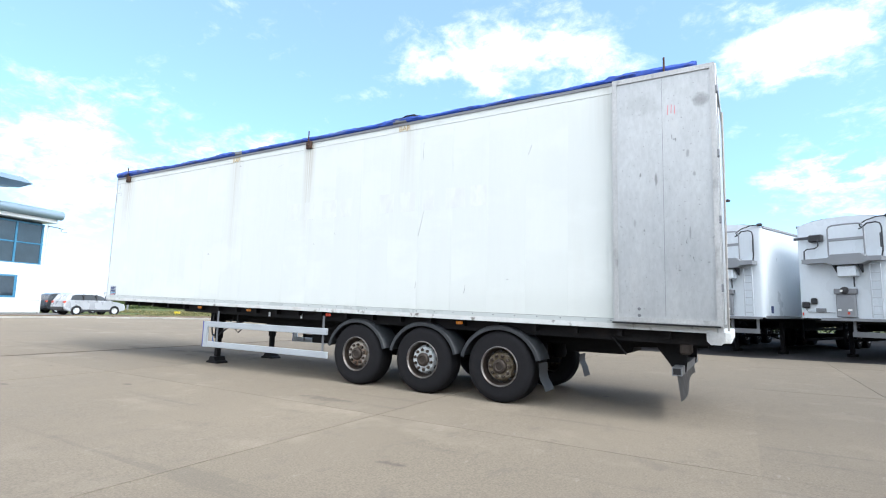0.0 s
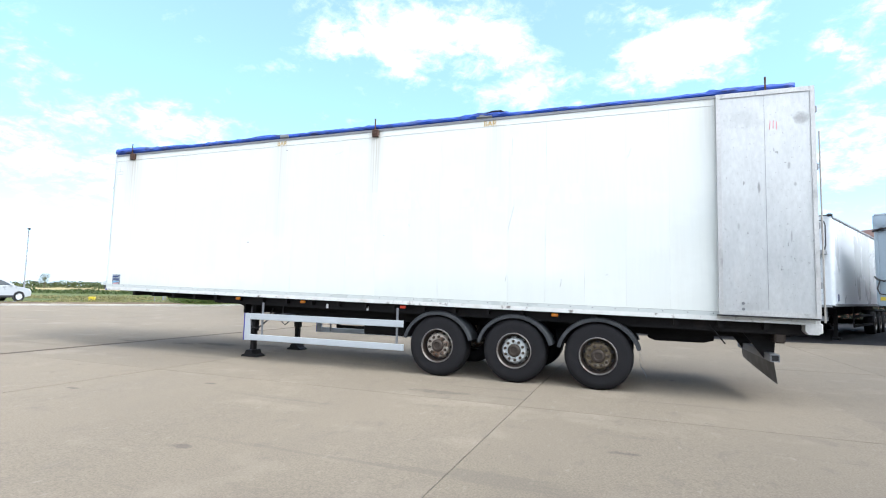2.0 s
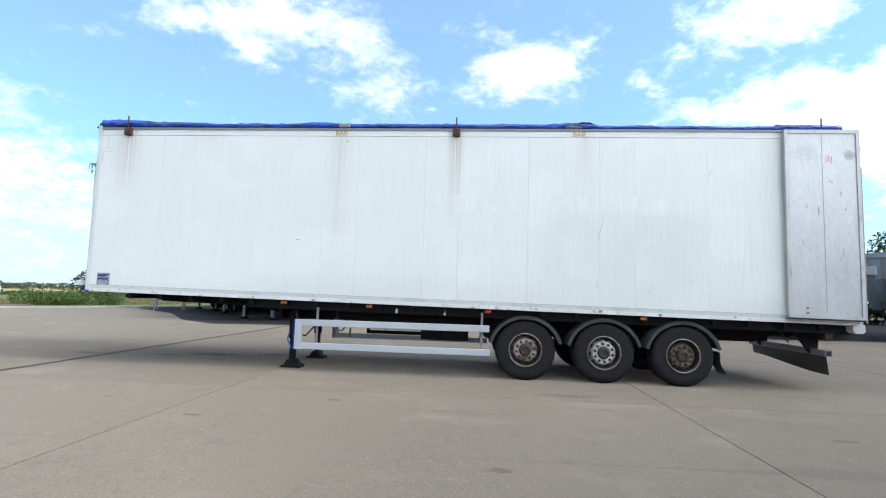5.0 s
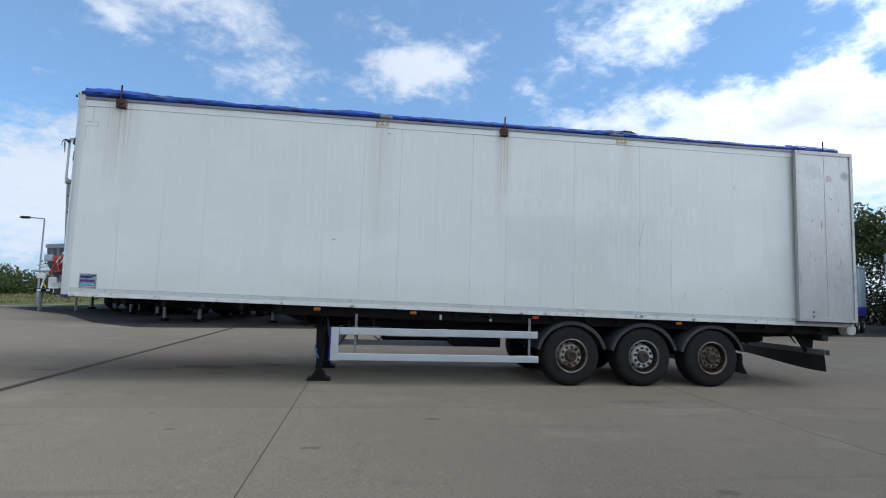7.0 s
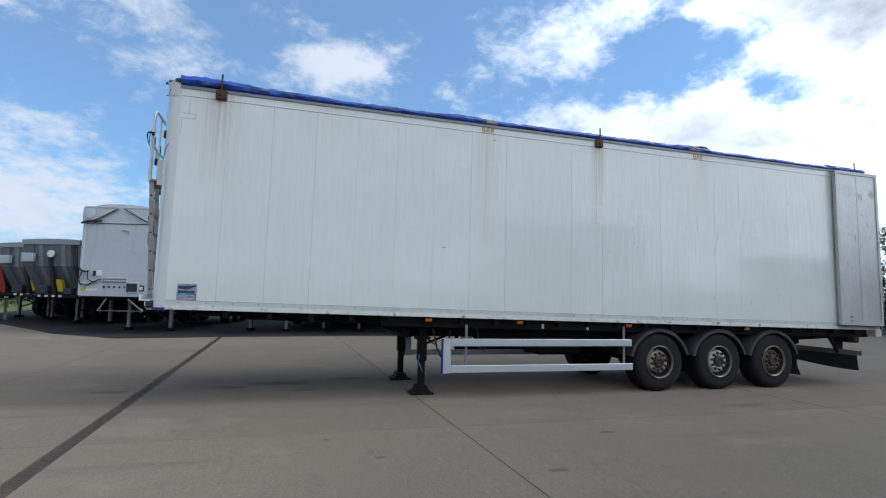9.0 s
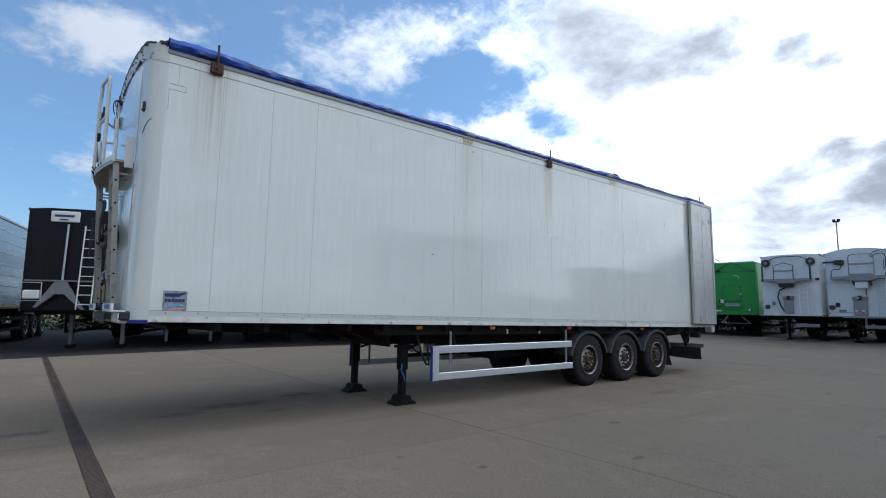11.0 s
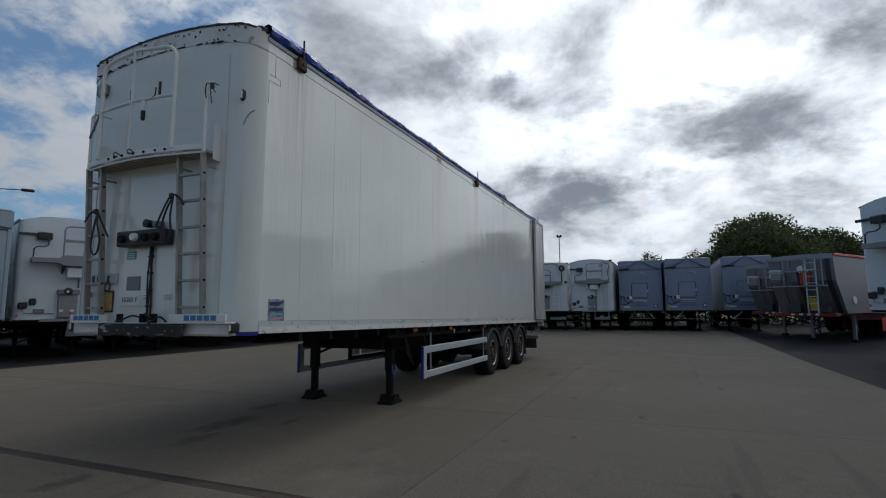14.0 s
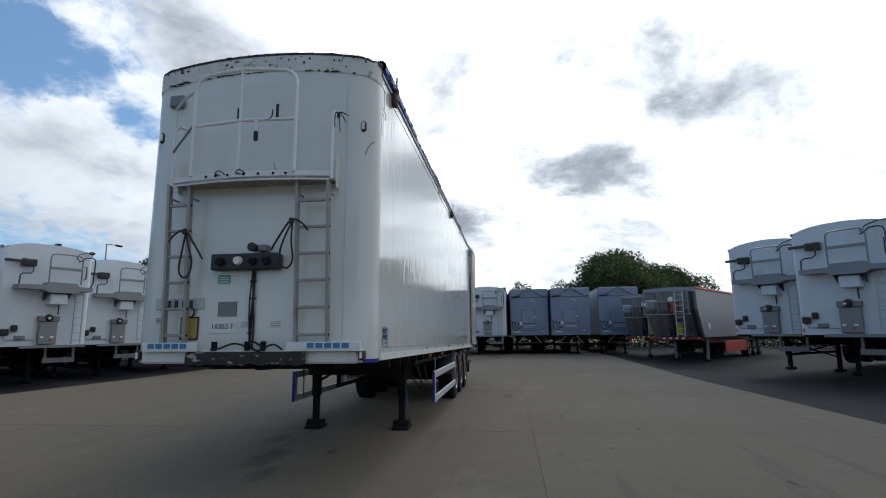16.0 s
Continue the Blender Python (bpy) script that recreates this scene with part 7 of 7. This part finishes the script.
strip_of_leaves("crop_rows", [(-120, 25), (-90, 34), (-62, 44), (-48, 58), (-42, 80)], 7.0, 0.9, 9000, 0.2, 9, M_HEDGE, "dark green knee-high crop beyond the verge", "crop", 0.17)
strip_of_leaves("verge_bush", [(-20.8, 21.8), (-19.4, 23.4), (-18.6, 25.0)], 1.3, 1.1, 5000, 0.07, 21, M_BUSH, "bright green bramble bush on the verge", "bush", 0.17)
# three hedges added to close the gaps under the rows with painted shade
strip_of_leaves("hedge", [(-6, 31), (4, 32), (14, 31), (24, 31)], 2.4, 2.4, 16000, 0.11, 10, M_SHADEHEDGE, "added hedge, near-black for the shade under and behind the parked row", "hedge")
strip_of_leaves("hedge", [(34, 36), (40, 30), (46, 23), (50, 16)], 3.0, 4.2, 20000, 0.14, 12, M_SHADEHEDGE, "added hedge, near-black for the shade under and behind the parked row", "hedge")
strip_of_leaves("hedge", [(45, 16), (47, 5), (47, -8), (45, -22), (36, -30)], 2.4, 2.4, 22000, 0.11, 11, M_SHADEHEDGE, "added hedge, near-black for the shade under and behind the parked row", "hedge")
strip_of_leaves("hedge", [(-33, 44), (-27, 47), (-14, 54), (-6, 56)], 2.8, 3.0, 16000, 0.13, 5, M_HEDGE, "low unclipped green field hedge", "hedge", 0.17)
strip_of_leaves("hedge", [(-260, 90), (-190, 140), (-150, 190), (-110, 240), (-60, 270), (0, 280)], 6, 2.8, 12000, 0.4, 6, M_LEAF, "far dark hedgerow with trees", "hedge")
strip_of_leaves("far_trees", [(-600, 100), (-560, 300), (-420, 480), (-200, 600), (50, 640), (300, 560), (520, 380), (620, 150), (620, -150), (480, -420), (200, -600), (-150, -620), (-450, -450), (-600, -150), (-600, 100)], 22, 5.4, 32000, 1.2, 7, M_LEAF, "far dark belt of trees round the horizon", "trees")
strip_of_leaves("tree_belt", [(-30, -75), (10, -80), (50, -70), (75, -45)], 7, 4.5, 9000, 0.5, 8, M_LEAF, "dark belt of trees beyond the parked trailers", "trees")

tree(50, -12.0, 10.2, 6.4, 11, 17000)
tree(53.5, -18.8, 9.1, 4.6, 12, 13000)
tree(57.5, -8.8, 7.7, 2.6, 13, 6000)
tree(65.7, -2.4, 8.5, 2.0, 14, 2500, "slim dark tree behind the trailers")
tree(50.4, 28.5, 10.3, 5.5, 15, 12000)
tree(46, 35, 10.8, 5.5, 16, 12000)
tree(40, 43, 8.8, 4.6, 17, 9000)
tree(57, 22, 9.5, 5.0, 18, 8000)
tree(30.5, 30.5, 6.2, 3.4, 19, 5000)
tree(-20.5, 29.0, 2.7, 2.0, 20, 6000, "small dark tree at the edge of the verge", 0.3)
tree(-17.6, 34.0, 3.4, 2.4, 21, 6000, "small dark tree at the edge of the verge", 0.3)
for k, (x, y) in enumerate(((-140, 175), (-128, 196), (-170, 150), (-100, 236), (-118, 225), (-190, 118), (-60, 265))):
    tree(x, y, 4.4 + 0.8 * (k % 3), 3 + k % 2, 30 + k, 1200, "far round-headed field tree")


def street_lamp(x, y, h, turn, double, label):
    t = thing("street_lamp", pose(x, y, yard_z(x) - 0.04 if x < 0 else -0.02, 0, 0, turn), label, "street lamp")
    part("column", Shape().lathe([(0, 0.09), (h * 0.16, 0.09), (h * 0.17, 0.055), (h, 0.04)], (0, 0, 0), "z", 12), M_GREYKIT, t)
    if double:
        for s_ in (-1, 1):
            part("flood_head", Shape().box(s_ * 0.04, s_ * 0.26, -0.2, 0.2, h - 0.06, h + 0.12, 0.05), M_DARKBOX, t)
        part("bracket", Shape().box(-0.2, 0.2, -0.04, 0.04, h - 0.14, h - 0.04, 0.01), M_GREYKIT, t)
    else:
        part("arm", Shape().tube([(0, 0, h - 0.05), (0.1, 0, h), (1.0, 0, h + 0.05)], 0.03, 8), M_GREYKIT, t)
        part("lantern", Shape().box(0.9, 1.5, -0.13, 0.13, h - 0.02, h + 0.12, 0.05), M_DARKBOX, t)


street_lamp(-15.1, 25.9, 5.3, 170, False, "grey steel street lamp with a single arm")
street_lamp(-27.9, 26.1, 5.0, 215, False, "grey steel street lamp with a single arm")
street_lamp(-42.0, 23.3, 6.2, 330, False, "slim grey street lamp far along the verge")
street_lamp(47.8, 5.3, 8.6, 100, True, "tall yard lamp column with floodlight heads")
street_lamp(33.0, 36.0, 9.0, 60, True, "tall yard lamp column with floodlight heads")
street_lamp(29, 28.1, 8.2, 0, False, "tall yard lamp column with a single head")
street_lamp(11.7, 28.4, 8.0, 330, False, "tall yard lamp column with a single head")

board = thing("notice_board", pose(-26, 24.1, 0.17, 0, 0, 46), "white notice board on posts with dark bars", "sign")
part("panel", Shape().box(-0.55, 0.55, -0.02, 0.02, 0.45, 1.15, 0.01), M_LABEL, board)
for x, w in ((-0.32, 0.10), (-0.12, 0.06), (0.08, 0.10), (0.3, 0.08)):
    part("print_bar", Shape().box(x, x + w, -0.025, -0.018, 0.55, 1.05), M_NAVY, board, smooth=0)
part("print_bar", Shape().box(-0.45, 0.45, -0.025, -0.018, 0.76, 0.8), M_NAVY, board, smooth=0)
for x in (-0.4, 0.4):
    part("post", Shape().box(x - 0.03, x + 0.03, 0.022, 0.08, 0, 1.2, 0.005), M_GREYKIT, board)
grit = thing("grit_bin", pose(-28.74, 20.31, 0.17, 0, 0, 30) @ Matrix.Diagonal((0.34, 0.4, 0.42, 1)), "small yellow grit bin on the verge", "grit bin")
part("bin", Shape().prism([(-0.5, 0), (0.5, 0), (0.6, 0.6), (-0.6, 0.6)], -0.35, 0.35, "y"), M_YELLOW, grit, smooth=0)
part("lid", Shape().prism([(-0.63, 0.6), (0.63, 0.6), (0.55, 0.78), (-0.55, 0.78)], -0.38, 0.38, "y"), M_YELLOW, grit, smooth=0)

# loader crane beside the tippers
crane = thing("loader_crane", pose(-11.15, 20.7, yard_z(-11.2), 0, 0, 25) @ Matrix.Diagonal((0.62, 0.62, 0.92, 1)), "red folded loader crane with white tank on a dark flat bed", "crane")
part("flat_bed", Shape().box(-1.6, 1.6, -1.0, 1.2, 1.05, 1.2, 0.02), M_CHASSIS, crane)
part("slew_base", Shape().lathe([(1.2, 0.42), (1.45, 0.40), (1.5, 0.26), (1.75, 0.24)], (0.35, 0, 0), "z", 16), M_RED, crane)
part("mast", Shape().prism([(0.12, 1.75), (0.58, 1.75), (0.52, 2.75), (0.22, 2.75)], -0.18, 0.18, "y"), M_RED, crane)
part("boom", Shape().prism([(0.15, 2.6), (0.62, 2.78), (1.05, 1.6), (1.02, 1.3), (0.85, 1.3), (0.72, 1.7), (0.42, 2.4)], -0.42, -0.22, "y"), M_RED, crane, "red folded main boom")
part("outer_boom", Shape().prism([(-0.55, 3.0), (-0.38, 3.05), (0.42, 2.15), (0.4, 1.95), (0.2, 1.95), (-0.6, 2.82)], 0.2, 0.38, "y"), M_RED, crane)
part("boom_tip", Shape().prism([(-0.75, 2.2), (0.6, 2.32), (0.6, 2.2), (-0.75, 2.06)], -0.62, -0.48, "y"), M_RED, crane)
part("head", Shape().prism([(-0.2, 2.9), (0.55, 2.9), (0.6, 3.02), (0.3, 3.16), (-0.05, 3.14)], -0.25, 0.25, "y"), M_RED, crane)
for x0, z0, x1, z1_, y in ((0.1, 1.7, -0.35, 2.7, 0.0), (0.8, 1.5, 0.35, 2.5, 0.1), (-0.6, 2.3, -0.1, 3.0, -0.5), (-0.3, 2.3, 0.2, 2.98, -0.5)):
    part("ram", Shape().tube([(x0, y, z0), ((x0 + x1) / 2, y, (z0 + z1_) / 2)], 0.06, 8), M_RED, crane)
    part("ram_rod", Shape().tube([((x0 + x1) / 2, y, (z0 + z1_) / 2), (x1, y, z1_)], 0.03, 8), M_CLEAR, crane)
for k in range(4):
    part("hose", Shape().tube([(-0.25 + 0.1 * k, -0.3, 2.0), (-0.35 + 0.12 * k, -0.4, 2.4), (-0.2 + 0.12 * k, -0.36, 2.85)], 0.022, 5, False, 3), M_BLACK, crane)
part("ballast_block", Shape().prism([(-0.15, 1.2), (0.9, 1.2), (0.98, 1.45), (0.7, 1.62), (-0.1, 1.58)], 0.3, 0.8, "y"), M_RED, crane)
part("tank", Shape().lathe([(1.2, 0.25), (1.25, 0.33), (1.75, 0.33), (1.85, 0.2)], (-0.45, -0.2, 0), "z", 14), M_LABEL, crane)
part("ladder_frame", Shape().tube([(0.0, -0.65, 1.2), (0.0, -0.65, 1.95), (0.28, -0.65, 1.95), (0.28, -0.65, 1.2)], 0.025, 6), M_LABEL, crane)
for k in range(3):
    part("rung", Shape().tube([(0.0, -0.65, 1.38 + 0.2 * k), (0.28, -0.65, 1.38 + 0.2 * k)], 0.018, 6), M_LABEL, crane)
part("cabinet", Shape().box(-1.55, -0.95, -0.4, 0.3, 1.75, 2.05, 0.04), M_LABEL, crane)
part("cabinet_top", Shape().box(-1.75, -0.6, -0.45, 0.35, 2.1, 2.22, 0.03), M_BOXGREY, crane)
part("outrigger", Shape().tube([(-1.2, -0.5, 1.2), (-1.05, -0.5, 1.75)], 0.06, 8), M_LABEL, crane)
part("outrigger", Shape().tube([(-0.85, -0.5, 1.25), (-1.1, -0.5, 1.5)], 0.05, 8), M_YELLOW, crane)
for x in (-1.2, 1.2):
    part("stand", Shape().box(x - 0.06, x + 0.06, -0.9, -0.78, 0, 1.06, 0.01), M_GREYKIT, crane)
    part("stand", Shape().box(x - 0.06, x + 0.06, 0.9, 1.02, 0, 1.06, 0.01), M_GREYKIT, crane)
for k in range(5):
    part("reflector", Shape().box(-1.4 + 0.6 * k, -1.15 + 0.6 * k, -1.012, -1.0, 1.08, 1.16), M_LABEL, crane)

# offices
M_CLADDING = material("white_cladding", (0.68, 0.70, 0.70), 0.45, 0.1, 0.05, 0.5, 15, 0.03, 0.08, 0.002, stain=((0.5, 0.49, 0.46), 0.8, 0.55, 0.85, (1, 1, 0.3), 0.3))
M_ROOFMETAL = material("blue_grey_roof_metal", (0.26, 0.34, 0.40), 0.4, 0.3, 0.06, 0.6, 20, 0.03, 0.08, 0.002)
M_FRAMEBLUE = material("blue_window_frame", (0.05, 0.20, 0.34), 0.4, 0.1, 0.06, 2, 30, 0.03, 0, 0.001)
M_GLASS = material("dark_window_glass", (0.03, 0.045, 0.06), 0.06, 0, 0.3, 0.6, 5, 0.1, 0, 0.001, rough_vary=0.02, spec=0.9)
M_BRICK = material("red_brick", (0.30, 0.13, 0.085), 0.85, 0, 0.15, 1.5, 30, 0.15, 0.3, 0.004)
M_ROOFTILE = material("brown_roof_tile", (0.15, 0.09, 0.07), 0.8, 0, 0.15, 1, 20, 0.15, 0.4, 0.01)
office = thing("office_building", pose(-33.0, 11.8, 0.17, 0, 0, 104.5), "two-storey white clad office with blue glazing and rounded eaves", "building")
part("wall", Shape().box(-16, 0, 0.12, 9, 0, 3.72, 0.02), M_CLADDING, office)
part("wall", Shape().box(-16, 0, 0.5, 9, 3.72, 7.0, 0.02), M_GLASS, office)
for k in range(4):
    part("cladding_panel", Shape().box(-16, 0.06, 0.0, 0.119, 0.1 + k * 0.91, 0.995 + k * 0.91, 0.01), M_CLADDING, office)
for k in range(2):
    x1 = -1.75 - k * 5.2
    wn = part("window", Shape().box(x1 - 3.4, x1, -0.03, 0.02, 1.2, 2.85, 0.01), M_FRAMEBLUE, office, "blue framed office window")
    for j in range(2):
        part("pane", Shape().box(x1 - 3.25 + j * 1.6, x1 - 1.8 + j * 1.6, -0.036, -0.02, 1.32, 2.73), M_GLASS, wn, smooth=0)
for k in range(9):
    x = -0.12 - k * 1.9
    part("mullion", Shape().box(x - 0.07, x + 0.07, 0.18, 0.32, 3.75, 6.85, 0.01), M_FRAMEBLUE, office)
for z in (3.76, 5.3, 6.8):
    part("transom", Shape().box(-16, 0.0, 0.2, 0.3, z - 0.05, z + 0.05, 0.01), M_FRAMEBLUE, office)
for k in range(8):
    for z0, z1 in ((3.82, 5.24), (5.36, 6.74)):
        part("pane", Shape().box(-1.95 - k * 1.9, -0.2 - k * 1.9, 0.24, 0.26, z0, z1), M_GLASS, office, smooth=0)
part("soffit", Shape().box(-16.5, 0.4, -0.5, 9.5, 7.0, 7.35, 0.02), M_CLADDING, office)
part("eaves", Shape().tube([(-17, -0.55, 7.62), (0.62, -0.55, 7.62)], 0.36, 16), M_ROOFMETAL, office)
part("roof", Shape().prism([(-0.55, 7.4), (9.6, 7.4), (9.6, 8.5), (4.5, 8.4), (-0.55, 7.97)], -17, 0.55, "x"), M_ROOFMETAL, office, smooth=0)
part("upper_roof", Shape().prism([(-1.2, 9.5), (0.2, 9.3), (8, 9.9), (8, 10.4), (0, 10.1)], -19, -2.2, "x"), M_ROOFMETAL, office, smooth=0)
part("upper_wall", Shape().box(-18, -4, 1.5, 8, 7.8, 9.6, 0.02), M_GLASS, office)
part("camera_arm", Shape().tube([(0.0, -0.1, 6.75), (0.7, -0.3, 6.7), (1.3, -0.35, 6.55)], 0.04, 6), M_GREYKIT, office)
part("camera_head", Shape().box(0.9, 1.4, -0.45, -0.25, 6.42, 6.6, 0.03), M_CLADDING, office)
part("down_pipe", Shape().tube([(0.1, 0.02, 0.05), (0.1, 0.02, 6.9)], 0.045, 8), M_CLADDING, office)
house = thing("brick_house", pose(35.5, 35, -0.02, 0, 0, 35), "red brick house with a brown tiled gable roof", "house")
part("wall", Shape().prism([(-4, 0), (4, 0), (4, 4.2), (0, 7.0), (-4, 4.2)], 0, 11, "y"), M_BRICK, house, smooth=0)
part("roof", Shape().prism([(-4.4, 4.0), (0, 7.1), (4.4, 4.0), (4.4, 4.25), (0, 7.35), (-4.4, 4.25)], -0.3, 11.3, "y"), M_ROOFTILE, house, smooth=0)
part("barge_board", Shape().prism([(-4.45, 3.95), (0, 7.1), (4.45, 3.95), (4.45, 4.15), (0, 7.3), (-4.45, 4.15)], -0.38, -0.301, "y"), M_LABEL, house, smooth=0)

# cars by the offices
M_SILVER = material("silver_car_paint", (0.44, 0.46, 0.49), 0.28, 0.3, 0.04, 1, 60, 0.02, 0, 0.001, coat=0.5)
M_DARKCAR = material("dark_car_paint", (0.03, 0.035, 0.04), 0.28, 0.3, 0.04, 1, 60, 0.02, 0, 0.001, coat=0.5)
M_CARGLASS = material("car_glass", (0.02, 0.028, 0.035), 0.06, 0, 0.2, 1, 10, 0.1, 0, 0.001, rough_vary=0.02, spec=0.8)


def car(m, paint, label):
    """An estate-bodied car, its nose towards +x."""
    t = thing("car", m, label, "car")

    def skin(outline, widths):
        rows = []
        for y, inset, up_ in widths:
            rows.append([(x * (1 - inset), y, z0 + (z - z0) * up_) for x, z in outline for z0 in (0.62,)])
        return Shape().strip(rows)

    lower = [(-2.15, 0.42), (-2.2, 0.7), (-2.12, 1.0), (-1.95, 1.08), (0.95, 1.04), (1.6, 0.98), (2.05, 0.84), (2.18, 0.66), (2.15, 0.38), (1.75, 0.28), (-1.8, 0.28)]
    s = Shape()
    n = len(lower)
    ys_ = [(-0.9, 0.97, 0.97), (-0.86, 1.0, 1.0), (0.86, 1.0, 1.0), (0.9, 0.97, 0.97)]
    rows = [[(x * k, y, 0.65 + (z - 0.65) * h) for x, z in lower + lower[:1]] for y, k, h in ys_]
    s.strip(rows)
    s.add(rows[0][:-1], [tuple(range(n))])
    s.add(rows[-1][:-1], [tuple(range(n))])
    part("body", s, paint, t, smooth=40)
    cabin = [(-2.1, 1.02), (-1.86, 1.47), (-1.55, 1.59), (-0.4, 1.62), (0.35, 1.53), (1.22, 1.03)]
    part("cabin", Shape().strip([[(x, y * (1 - 0.16 * (z - 1.04) / 0.54), z) for x, z in cabin] for y in (-0.84, 0.84)]), paint, t, smooth=60)
    for s_ in (-1, 1):
        g = [(-1.78, 1.09), (-1.62, 1.40), (-1.4, 1.48), (-0.3, 1.51), (0.3, 1.44), (1.0, 1.09)]
        outer = [(x, s_ * (0.845 - 0.13 * (z - 1.04) / 0.54), z) for x, z in g]
        part("side_glass", Shape().add(outer, [tuple(range(len(outer)))]), M_CARGLASS, t, smooth=0)
        part("cabin_side", Shape().add([(x, s_ * (0.838 - 0.13 * (z - 1.04) / 0.54), z) for x, z in cabin], [tuple(range(len(cabin)))]), paint, t, smooth=0)
        for x in (-0.9, 0.0):
            part("pillar", Shape().prism([(x, 1.08), (x + 0.07, 1.08), (x + 0.03, 1.5), (x - 0.04, 1.5)], s_ * 0.76, s_ * 0.85, "y"), M_DARKBOX, t, smooth=0)
        part("sill_trim", Shape().box(-1.3, 1.2, s_ * 0.88, s_ * 0.91, 0.27, 0.42, 0.01), M_DARKBOX, t)
        part("mirror", Shape().box(0.72, 0.9, s_ * 0.9, s_ * 1.05, 1.05, 1.2, 0.04), paint, t)
        part("tail_lamp", Shape().box(-2.17, -1.85, s_ * 0.62, s_ * 0.895, 0.86, 1.02, 0.03), M_REDLENS, t)
        part("head_lamp", Shape().box(1.75, 2.08, s_ * 0.6, s_ * 0.89, 0.72, 0.86, 0.03), M_CLEAR, t)
        for x in (-1.35, 1.35):
            part("wheel_arch", Shape().lathe([(s_ * 0.78, 0.36), (s_ * 0.906, 0.37)], (x, 0, 0.34), "y", 20), M_DARKBOX, t)
            w = part("wheel", Shape().lathe([(s_ * 0.86, 0.22), (s_ * 0.925, 0.21), (s_ * 0.91, 0.1), (s_ * 0.93, 0.0)], (x, 0, 0.33), "y", 14, False), M_RIM_SILVER, t)
            part("tyre", Shape().lathe([(s_ * 0.72, 0.22), (s_ * 0.72, 0.31), (s_ * 0.75, 0.33), (s_ * 0.89, 0.33), (s_ * 0.92, 0.31), (s_ * 0.92, 0.22)], (x, 0, 0.33), "y", 22, False), M_TYRE, w)
    part("rear_glass", Shape().add([(-2.04, -0.68, 1.12), (-2.04, 0.68, 1.12), (-1.79, 0.6, 1.43), (-1.79, -0.6, 1.43)], [(0, 1, 2, 3)]), M_CARGLASS, t, smooth=0)
    part("windscreen", Shape().add([(1.10, -0.7, 1.09), (1.10, 0.7, 1.09), (0.44, 0.6, 1.48), (0.44, -0.6, 1.48)], [(0, 1, 2, 3)]), M_CARGLASS, t, smooth=0)
    part("rear_bumper", Shape().box(-2.24, -2.05, -0.8, 0.8, 0.36, 0.6, 0.05), M_DARKBOX, t)
    return t


car(pose(-29.3, 13.6, 0.18, 0, 0, 93), M_SILVER, "silver compact sport utility car parked on the road")
car(pose(-35.2, 14.9, 0.18, 0, 0, 93), M_DARKCAR, "dark grey car half hidden by the offices")
